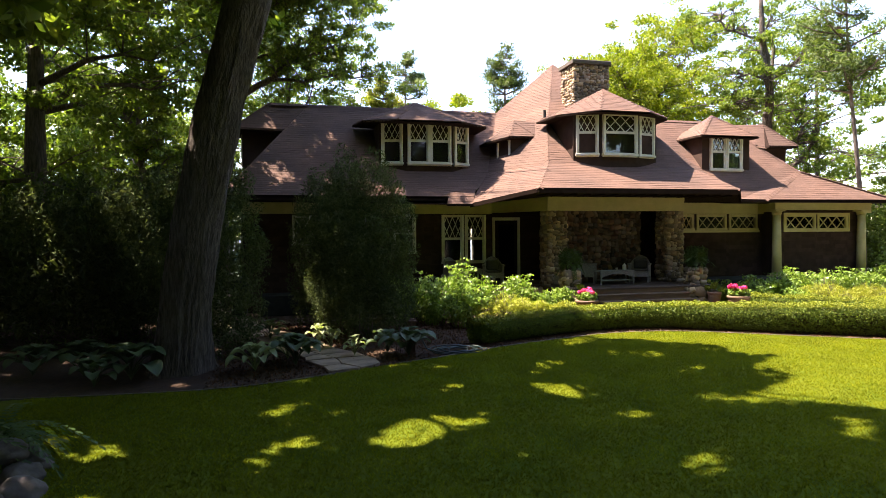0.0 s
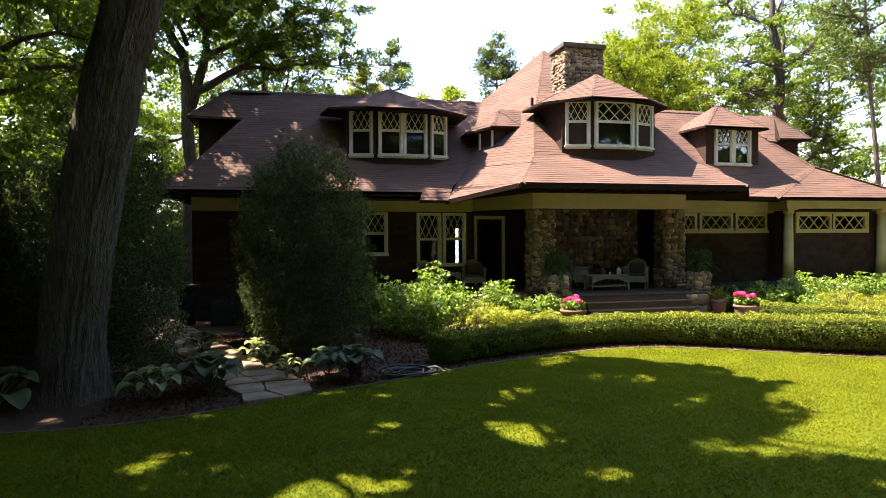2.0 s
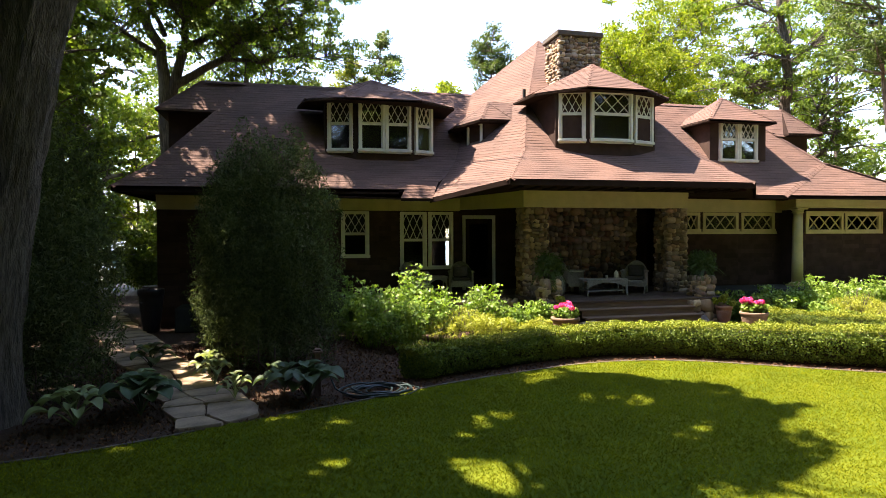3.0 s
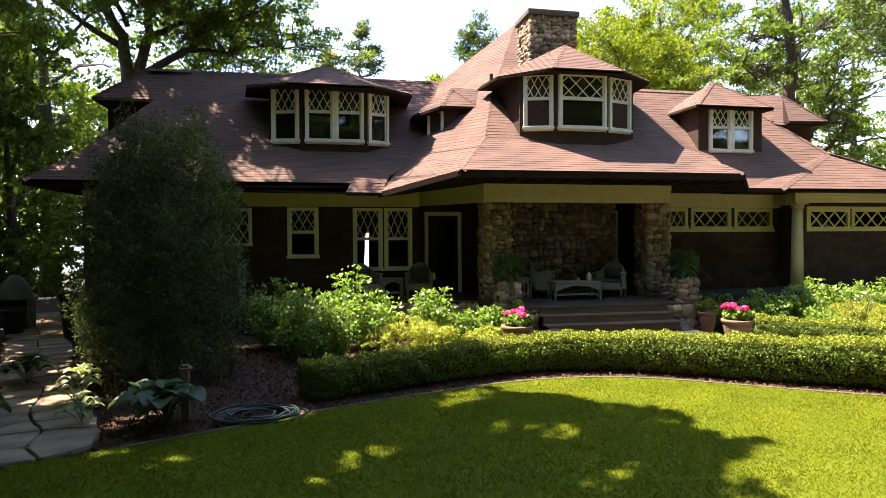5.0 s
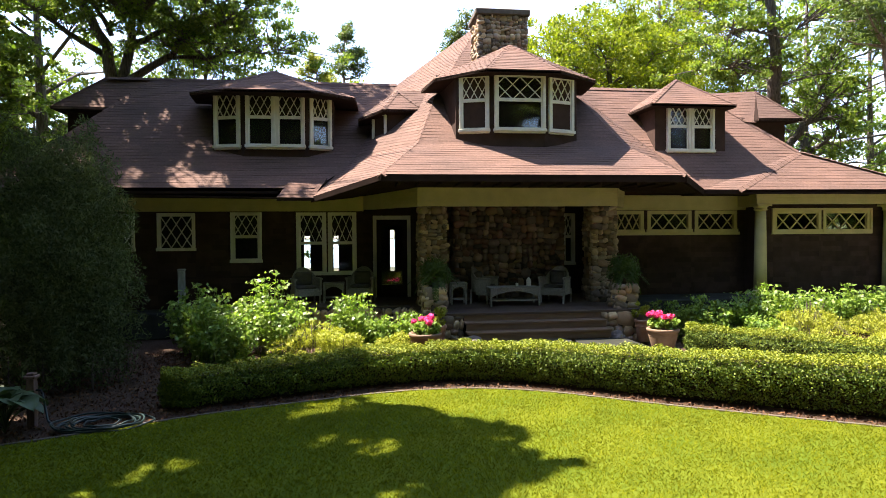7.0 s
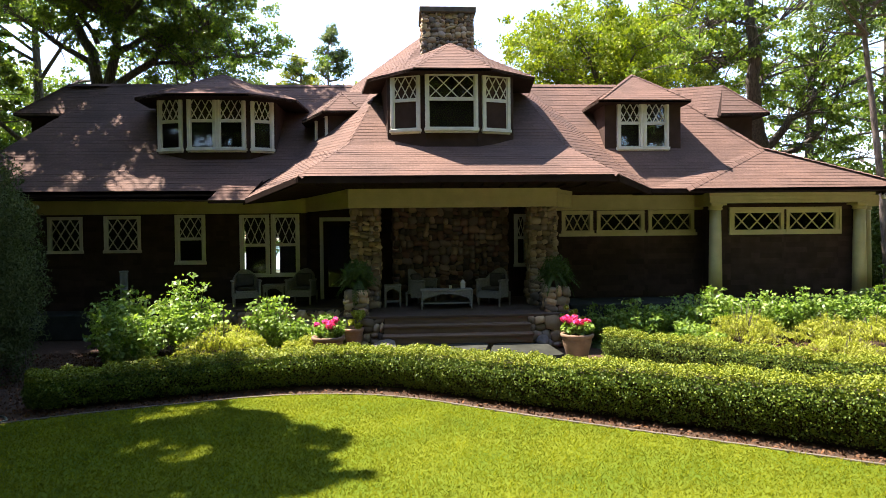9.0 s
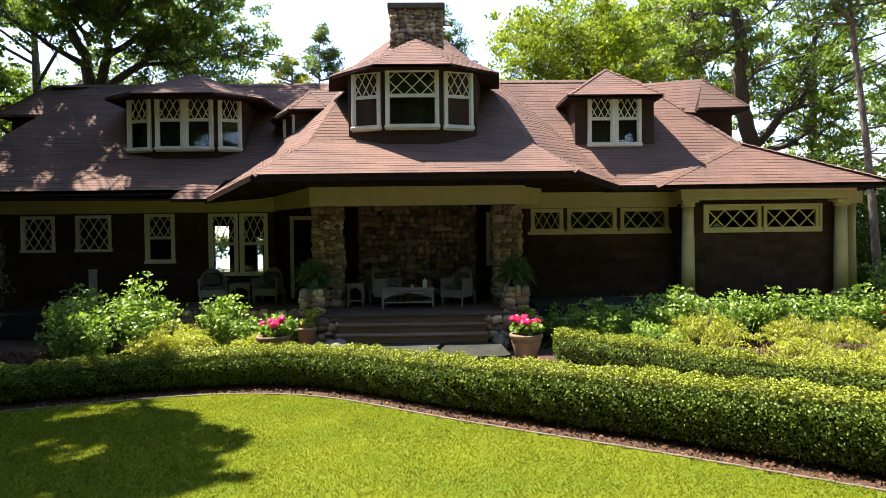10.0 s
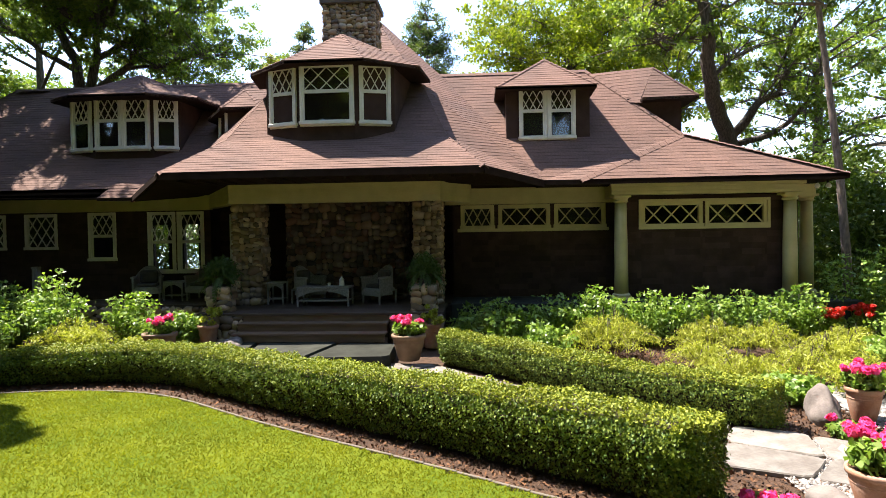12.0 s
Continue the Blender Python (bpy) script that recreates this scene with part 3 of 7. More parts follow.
def lattice(b, x0, x1, z0, z1, nx, nz, t, d):
    """Crossing diagonal bars over a pane: nx diamonds across, nz up."""
    sx, sz = (x1 - x0) / nx, (z1 - z0) / nz
    for slope in (1, -1):
        for k in range(-2 * max(nx, int(nz + 1)) - 2, 2 * (nx + int(nz) + 2)):
            # line: (x - x0) / sx - slope * (z - z0) / sz = k
            pts = []
            for z in (z0, z1):
                x = x0 + sx * (k + slope * (z - z0) / sz)
                pts.append((x, z))
            (xa, za), (xb, zb) = pts
            t0, t1 = 0.0, 1.0
            if abs(xb - xa) > 1e-9:
                u, v = sorted(((x0 - xa) / (xb - xa), (x1 - xa) / (xb - xa)))
                t0, t1 = max(t0, u), min(t1, v)
            elif not x0 < xa < x1:
                continue
            if t1 - t0 < 0.06:
                continue
            p, q = (xa + t0 * (xb - xa), za + t0 * (zb - za)), (xa + t1 * (xb - xa), za + t1 * (zb - za))
            dx, dz = q[0] - p[0], q[1] - p[1]
            ln = math.hypot(dx, dz)
            ox, oz = -dz / ln * t / 2, dx / ln * t / 2
            v = [(p[0] + ox, -d, p[1] + oz), (q[0] + ox, -d, q[1] + oz), (q[0] - ox, -d, q[1] - oz), (p[0] - ox, -d, p[1] - oz)]
            b.add(v + [(x, y + 0.02, z) for x, y, z in v], [(0, 1, 2, 3), (4, 7, 6, 5), (0, 4, 5, 1), (1, 5, 6, 2), (2, 6, 7, 3), (3, 7, 4, 0)])


def window(w, h, style, m, parent=None, nx=3, split=0.46, frame_w=0.085, label=""):
    """A window in its frame; m puts its lower left front corner. Styles: hung (diamond lattice over a plain sash), lattice, strip."""
    wi = part("window", Build().box(0, w, 0.0, 0.05, -0.05, 0.0).mesh("window", WHITE), WHITE, parent or house, label or {"hung": "ivory sash window with diamond lattice above a plain pane", "lattice": "ivory casement with tall diamond lattice", "strip": "low cream transom window with crossed muntins", "plain": "small plain ivory window"}[style])
    wi.matrix_basis = m
    mat = CREAM if style == "strip" else WHITE
    wi.data.materials[0] = mat
    f = frame_w
    b = Build()
    b.box(0, f, -0.035, 0.08, 0, h, e=0.006).box(w - f, w, -0.035, 0.08, 0, h, e=0.006).box(f, w - f, -0.035, 0.08, h - f, h, e=0.006).box(-0.02, w + 0.02, -0.06, 0.08, -0.012, f * 0.8, e=0.006)
    part("frame", b, mat, wi)
    if style == "hung":
        zm = f + (h - 2 * f) * (1 - split)
        part("meeting_rail", Build().box(f, w - f, -0.012, 0.05, zm - 0.025, zm + 0.025), mat, wi)
        s = Build()
        for za, zb in ((f * 0.8, zm - 0.025), (zm + 0.025, h - f)):
            s.box(f, f + 0.03, 0.0, 0.045, za, zb).box(w - f - 0.03, w - f, 0.0, 0.045, za, zb).box(f, w - f, 0.0, 0.045, za, za + 0.03)
        part("sash", s, mat, wi)
        l = Build()
        lattice(l, f, w - f, zm + 0.02, h - f, nx, 1.5, 0.022, 0.004)
        part("lattice", l, mat, wi)
    elif style == "lattice":
        l = Build()
        lattice(l, f, w - f, f * 0.8, h - f, nx, 2, 0.026, 0.004)
        part("lattice", l, mat, wi)
    elif style == "strip":
        l = Build()
        lattice(l, f, w - f, f * 0.8, h - f, nx, 1, 0.03, 0.004)
        part("lattice", l, mat, wi)
    pane = part("pane", Build().box(f * 0.9, w - f * 0.9, 0.03, 0.036, f * 0.7, h - f * 0.9), GLASS, wi)
    pane.visible_shadow = False
    return wi


# front walls with their openings
lw = [(-8.05, -7.15, 2.14, 3.1, "lattice"), (-6.61, -5.66, 2.14, 3.11, "lattice"), (-4.78, -3.98, 1.81, 3.13, "hung"), (-3.09, -2.30, 1.45, 3.12, "hung"), (-2.26, -1.50, 1.45, 3.12, "hung")]
wall(-9.6, -1.32, 0.0, 3.15, 1.87, 2.02, [o[:4] for o in lw])
for x0, x1, z0, z1, st in lw:
    window(x1 - x0, z1 - z0, st, pose(x0, 1.87, z0), nx=3, split=0.5)
part("frieze", Build().box(-9.6, -1.3, 1.78, 1.98, 3.15, 3.52, e=0.01).box(-9.6, -1.3, 1.74, 1.8, 3.50, 3.56), CREAM, house, "cream painted frieze board")
wall(-1.32, 5.35, 0.0, 3.6, 2.5, 2.65, [(-1.05, 0.01, 0.75, 3.05), (4.45, 4.85, 1.6, 3.1)])
part("wall", Build().box(-1.40, -1.32, 1.87, 2.6, 0, 3.6), WALL, house)
part("wall", Build().box(5.30, 5.42, 1.2, 2.6, 0, 3.6), WALL, house)
window(0.4, 1.5, "hung", pose(4.45, 2.5, 1.6), nx=2)
# glazed door
door = part("door", Build().box(-1.05, -0.95, 2.46, 2.56, 0.75, 3.05, e=0.006).box(-0.09, 0.01, 2.46, 2.56, 0.75, 3.05, e=0.006).box(-0.95, -0.09, 2.46, 2.56, 2.94, 3.05, e=0.006), WHITE, house, "dark glazed front door in an ivory frame")
part("leaf", Build().box(-0.95, -0.82, 2.5, 2.54, 0.77, 2.93).box(-0.22, -0.09, 2.5, 2.54, 0.77, 2.93).box(-0.82, -0.22, 2.5, 2.54, 0.77, 1.1).box(-0.82, -0.22, 2.5, 2.54, 2.78, 2.93), SOFFIT, door)
dp = part("pane", Build().box(-0.83, -0.21, 2.515, 2.522, 1.09, 2.79), GLASS, door)
dp.visible_shadow = False
part("door_knob", Build().lathe([(0.0, 0), (0.028, 0.01), (0.03, 0.03), (0.0, 0.05)], 10, (-0.86, 2.47, 1.75)), IRON, door)
# right wall with the transom strip
sx = [(5.5, 6.35), (6.45, 7.75), (7.85, 9.12)]
wall(5.35, 9.35, 0.0, 3.55, 1.2, 1.35, [(a, c, 2.52, 3.12) for a, c in sx])
for a, c in sx:
    window(c - a, 0.6, "strip", pose(a, 1.2, 2.52), nx=3, frame_w=0.1)
part("frieze", Build().box(5.1, 9.35, 1.12, 1.22, 3.13, 3.54, e=0.01), CREAM, house, "cream painted frieze board")
part("trim", Build().box(5.42, 9.2, 1.16, 1.2, 2.44, 2.52, e=0.006), CREAM, house)
wall(9.35, 13.5, 0.0, 3.24, 0.68, 0.83, [(9.86, 11.3, 2.50, 3.10), (11.36, 12.8, 2.50, 3.10)])
part("wall", Build().box(9.35, 9.5, 0.83, 1.35, 0, 3.5), WALL, house)
for a in (9.86, 11.36):
    window(1.44, 0.6, "strip", pose(a, 0.68, 2.50), nx=3, frame_w=0.09)
part("trim", Build().box(9.80, 12.86, 0.62, 0.68, 2.44, 2.50, e=0.006).box(9.80, 12.86, 0.62, 0.68, 3.10, 3.16, e=0.006).box(9.80, 9.86, 0.62, 0.68, 2.5, 3.1, e=0.006).box(12.8, 12.86, 0.62, 0.68, 2.5, 3.1, e=0.006), CREAM, house)
pb = part("porch_beam", Build().box(9.1, 13.45, 0.28, 0.62, 3.26, 3.54, e=0.012), CREAM, house, "cream painted porch beam")
part("cornice", Build().box(9.06, 13.49, 0.24, 0.279, 3.44, 3.52, e=0.008), CREAM, pb)
for za, zb in ((3.263, 3.335), (3.36, 3.435)):
    part("beam_board", Build().box(9.08, 13.47, 0.258, 0.279, za, zb, e=0.004), CREAM, pb)
part("porch_beam", Build().box(13.5, 13.9, 0.62, 4.6, 3.16, 3.46, e=0.012), CREAM, house)
part("porch_beam", Build().box(9.1, 9.4, 0.62, 1.2, 3.2, 3.5, e=0.01), CREAM, house)
part("wall", Build().box(5.35, 9.35, 1.22, 1.34, 3.552, 4.15), WALL, house)
part("wall", Build().box(13.35, 13.5, 0.83, 7.6, 0, 3.7), WALL, house)
window(0.7, 2.1, "lattice", pose(13.5, 1.3, 1.1, 0, 0, 90), nx=2)
# side and rear walls that close the house
part("wall", Build().box(-9.6, -9.45, 2.02, 7.6, 0, 3.7), WALL, house)
wall(-9.6, 13.5, 0.0, 3.7, 7.6, 7.75, [(-6.1, -5.55, 1.2, 2.9), (-4.95, -4.4, 1.2, 2.9), (-3.42, -3.2, 1.2, 2.5), (-2.38, -2.2, 1.2, 2.5), (-0.33, -0.17, 1.2, 2.7)], face=False)
# Invented room surfaces: dark colour gives the dimness, dividers stop bright see-through.
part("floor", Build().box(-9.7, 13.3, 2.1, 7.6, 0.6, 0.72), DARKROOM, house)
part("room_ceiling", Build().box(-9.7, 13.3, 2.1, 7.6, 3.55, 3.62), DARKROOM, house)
part("added_partition", Build().box(-6.7, -6.6, 3.1, 7.6, 0.72, 3.55), DARKROOM, house)
part("added_partition", Build().box(-9.7, -3.75, 3.0, 3.1, 0.72, 3.55), DARKROOM, house)
part("added_partition", Build().box(-3.85, -3.75, 2.1, 3.0, 0.72, 3.55), DARKROOM, house)
part("added_partition", Build().box(5.45, 13.3, 2.9, 3.0, 0.72, 3.55), DARKROOM, house)
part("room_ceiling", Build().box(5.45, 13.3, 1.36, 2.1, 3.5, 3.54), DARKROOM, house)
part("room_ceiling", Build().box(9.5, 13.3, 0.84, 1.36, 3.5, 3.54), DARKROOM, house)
part("added_partition", Build().box(1.0, 1.1, 2.7, 7.6, 0.72, 3.55), DARKROOM, house)

# columns
for x, y in ((9.33, 0.46), (13.22, 0.46), (14.0, 1.26)):
    co = part("column", Build().lathe([(0.165, 0.13), (0.16, 0.8), (0.15, 1.5), (0.135, 2.28)], 24, (x, y, 0.8)), CREAM, house, "round cream porch column", smooth=True)
    part("capital", Build().lathe([(0.145, 2.28), (0.17, 2.30), (0.17, 2.33), (0.15, 2.34), (0.19, 2.40), (0.19, 2.42)], 24, (x, y, 0.8)).box(x - 0.2, x + 0.2, y - 0.2, y + 0.2, 3.20, 3.25), CREAM, co)
    part("base", Build().lathe([(0.21, 0.05), (0.22, 0.08), (0.2, 0.11), (0.175, 0.13)], 24, (x, y, 0.8)).box(x - 0.23, x + 0.23, y - 0.23, y + 0.23, 0.80, 0.85), CREAM, co)

# bay beam with its slanting ends
def beam(a, c, depth=0.22, z0=3.19, z1=3.63):
    a, c = Vector(a), Vector(c)
    d = (c - a).normalized()
    n = Vector((-d.y, d.x, 0)) * depth
    top = None
    for za, zb, o, nm in ((z0, z1, 0.0, "porch_beam"), (z1 - 0.10, z1 + 0.03, 0.03, "cornice"), (z0 + 0.005, z0 + 0.115, 0.02, "beam_board"), (z0 + 0.14, z0 + 0.225, 0.02, "beam_board"), (z0 + 0.25, z1 - 0.105, 0.02, "beam_board")):
        k = -n.normalized() * o
        v = [a + k, c + k, c + n, a + n] if not top else [a + k, c + k, c, a]
        b = Build().add([(p.x, p.y, za) for p in v] + [(p.x, p.y, zb) for p in v], [(3, 2, 1, 0), (4, 5, 6, 7), (0, 1, 5, 4), (1, 2, 6, 5), (2, 3, 7, 6), (3, 0, 4, 7)])
        ob = part(nm, b, CREAM, top or house, "" if top else "cream painted bay beam")
        top = top or ob


beam((0, 0, 0), (5.06, 0, 0))
beam((-1.34, 1.85, 0), (0, 0.003, 0))
beam((5.06, 0.003, 0), (5.75, 1.15, 0))

# dormers
def dormer(name, wall_pts, zb, zt, eave_pts, apex, label):
    """Dark cheeks round a plan outline and a shingled cap with eaves."""
    b = Build()
    k = len(wall_pts)
    b.add([(x, y, zb) for x, y in wall_pts] + [(x, y, zt) for x, y in wall_pts], [(j, (j + 1) % k, k + (j + 1) % k, k + j) for j in range(k)] + [tuple(range(k))])
    do = part(name, b, WALL, house, label)
    r, c0 = Build(), Build()
    k = len(eave_pts)
    c0.add([Vector(p) - Vector((0, 0, 0.02)) for p in eave_pts] + [Vector(apex) - Vector((0, 0, 0.02))] + [Vector(p) - Vector((0, 0, 0.07)) for p in eave_pts],
           [(j, j + 1, k) for j in range(k - 1)] + [(k - 1, 0, k)] + [tuple(range(2 * k, k, -1))] + [(j, k + 1 + j, k + 1 + (j + 1) % k, (j + 1) % k) for j in range(k)])
    part("roof_cap", c0, SOFFIT, do, "low hipped cap with dark eaves")
    for j in range(k - 1):
        courses(r, [eave_pts[j], eave_pts[j + 1], apex], 0.12)
        a, c = Vector(eave_pts[j]), Vector(eave_pts[j + 1])
        d = (c - a).normalized()
        n = Vector((-d.y, d.x, 0)).normalized() * 0.02
        v = [a, c, c + n, a + n]
        part("eave_board", Build().add([q - Vector((0, 0, 0.065)) for q in v] + [q - Vector((0, 0, 0.012)) for q in v], [(3, 2, 1, 0), (4, 5, 6, 7), (0, 1, 5, 4), (1, 2, 6, 5), (2, 3, 7, 6), (3, 0, 4, 7)]), EAVEBOARD, do)
    tagged(part("shingles", r, SHINGLE, do, "red-brown shingle courses"), kind="stuff")
    for p in eave_pts[1:-1]:
        tagged(part("ridge_cap", cap_row([p, apex], 0.42, 0.07, 0.16), SHINGLE, do), kind="stuff")
    return do


def bay_window(ends, z0, h, styles, nx, parent):
    """Windows side by side along a plan line."""
    for k, st in enumerate(styles):
        (xa, ya), (xb, yb) = ends[k], ends[k + 1]
        w = math.hypot(xb - xa, yb - ya)
        n = 2 if st == "pair" else 1
        for i in range(n):
            x, y = xa + (xb - xa) * i / n, ya + (yb - ya) * i / n
            window(w / n - 0.004, h, "hung", pose(x, y, z0, 0, 0, math.degrees(math.atan2(yb - ya, xb - xa))), house, nx[k], frame_w=0.075)


dormer("dormer", [(-5.2, 1.86), (-4.35, 1.62), (-2.72, 1.62), (-2.08, 1.86), (-2.08, 3.9), (-5.2, 3.9)], 4.3, 6.2,
       [(-5.95, 3.3, 6.32), (-5.75, 1.85, 6.24), (-4.7, 1.05, 6.17), (-2.6, 1.05, 6.17), (-1.5, 1.7, 6.15), (-1.4, 3.6, 6.2)], (-3.75, 2.9, 7.12), "wide dark shingled dormer with a bay of windows")
bay_window([(-5.14, 1.80), (-4.45, 1.60)], 4.80, 1.42, ["one"], [3], house)
bay_window([(-4.30, 1.54), (-2.80, 1.54)], 4.80, 1.42, ["pair"], [3], house)
bay_window([(-2.68, 1.58), (-2.12, 1.80)], 4.80, 1.42, ["one"], [3], house)
dormer("dormer", [(0.95, 0.05), (1.86, -0.2), (3.12, -0.2), (4.02, 0.05), (4.3, 1.8), (0.7, 1.8)], 4.3, 6.42,
       [(0.25, 1.5, 6.34), (0.45, 0.35, 6.36), (1.6, -0.58, 6.40), (3.4, -0.58, 6.40), (4.6, 0.25, 6.40), (4.75, 1.6, 6.4)], (2.57, 1.05, 7.48), "tall dark shingled dormer with a bay of three windows")
bay_window([(1.03, 0.02), (1.74, -0.2)], 5.0, 1.38, ["one"], [3], house)
bay_window([(1.85, -0.28), (3.12, -0.28)], 5.0, 1.38, ["one"], [3], house)
bay_window([(3.23, -0.2), (3.94, 0.02)], 5.0, 1.38, ["one"], [3], house)
dormer("dormer", [(6.68, 1.18), (8.75, 1.18), (8.75, 3.1), (6.68, 3.1)], 4.2, 6.06,
       [(6.4, 2.9, 6.02), (6.42, 0.85, 6.00), (8.88, 0.85, 6.00), (8.95, 2.9, 6.02)], (7.72, 2.0, 6.95), "small dark shingled dormer with a pair of windows")
bay_window([(7.0, 1.12), (8.40, 1.12)], 4.74, 1.28, ["pair"], [3], house)
# small dormer in the valley
dormer("dormer", [(-1.02, 1.95), (-0.62, 1.55), (0.45, 1.6), (0.45, 3.2), (-1.02, 3.2)], 4.4, 5.86,
       [(-1.42, 2.9, 5.66), (-1.42, 2.05, 5.66), (-0.78, 1.38, 5.80), (0.30, 1.42, 5.82), (0.62, 2.1, 6.30)], (-0.34, 2.1, 6.46), "small dark dormer in the roof valley")
courses_a = courses(Build(), [(-0.78, 1.38, 5.80), (0.30, 1.42, 5.82), (0.58, 2.1, 6.45), (-0.34, 2.1, 6.46)], 0.12)
tagged(part("shingles", courses_a, SHINGLE, house, "red-brown shingle courses"), kind="stuff")
window(0.50, 0.74, "plain", pose(-1.04, 1.93, 5.0, 0, 0, -45), frame_w=0.06, label="small plain ivory dormer window")
# end dormers
end = dormer("dormer", [(-9.7, 4.1), (-7.9, 4.1), (-7.9, 5.6), (-9.7, 5.6)], 4.2, 6.3, [(-8.0, 3.68, 6.17), (-9.98, 3.75, 6.2), (-9.98, 5.8, 6.2), (-8.0, 5.8, 6.2)], (-8.8, 4.55, 7.24), "shaded dark dormer at the end of the roof")
part("saddle", Build().slab([(-8.0, 3.68, 6.16), (-7.3, 4.42, 7.19), (-8.8, 4.55, 7.22)], 0.05), SOFFIT, end)
tagged(part("shingles", courses(Build(), [(-8.0, 3.68, 6.17), (-7.3, 4.42, 7.20), (-8.8, 4.55, 7.24)], 0.12), SHINGLE, end, "red-brown shingle courses"), kind="stuff")
window(0.9, 1.1, "hung", pose(-9.72, 5.3, 4.95, 0, 0, -90), nx=2)
dormer("dormer", [(9.9, 2.15), (11.3, 2.15), (11.3, 4.0), (9.9, 4.0)], 4.4, 5.9, [(10.2, 1.8, 5.84), (11.65, 1.85, 5.88), (11.65, 4.2, 5.88), (10.2, 4.4, 5.87)], (10.72, 2.7, 6.84), "dark dormer at the end of the roof")
courses_b = courses(Build(), [(9.95, 2.08, 5.78), (10.2, 1.8, 5.85), (10.72, 2.7, 6.845), (9.05, 3.1, 6.96)], 0.13)
tagged(part("shingles", courses_b, SHINGLE, house, "red-brown shingle courses"), kind="stuff")

# porch floor, terrace and steps
for k in range(22):
    y = -1.5 + k * 0.185
    w = [(-0.15, 5.2)] if y < 0.2 else [(-4.6, 5.3)]
    for a, c in w:
        part("floor_board", Build().box(a, c, y, y + 0.178, 0.70, 0.75, e=0.004), DECK, house)
part("porch_base", Build().box(-4.6, 5.3, 0.25, 2.5, 0.0, 0.69).box(-0.1, 5.15, -1.45, 0.25, 0.0, 0.69), MORTAR, house)
part("terrace", Build().box(5.3, 14.4, -0.35, 1.2, 0.0, 0.80, e=0.02), BLUESTONE, house, "grey stone terrace edge")
part("terrace", Build().box(-9.0, -4.6, 0.8, 1.87, 0.0, 0.62, e=0.02), BLUESTONE, house, "grey stone terrace edge")
steps = part("steps", Build().box(0.9, 4.0, -2.0, -1.45, 0.0, 0.22), STEPWOOD, house, "brown board steps")
for k in range(3):
    y0, z1 = -1.50 - 0.29 * k, 0.745 - 0.172 * k
    if k:
        part("tread", Build().box(0.85, 4.05, y0, y0 + 0.33, z1 - 0.04, z1, e=0.006), STEPWOOD, steps)
    part("riser", Build().box(0.87, 4.03, y0 + 0.03, y0 + 0.05, z1 - 0.172, z1 - 0.04), STEPWOOD, steps)


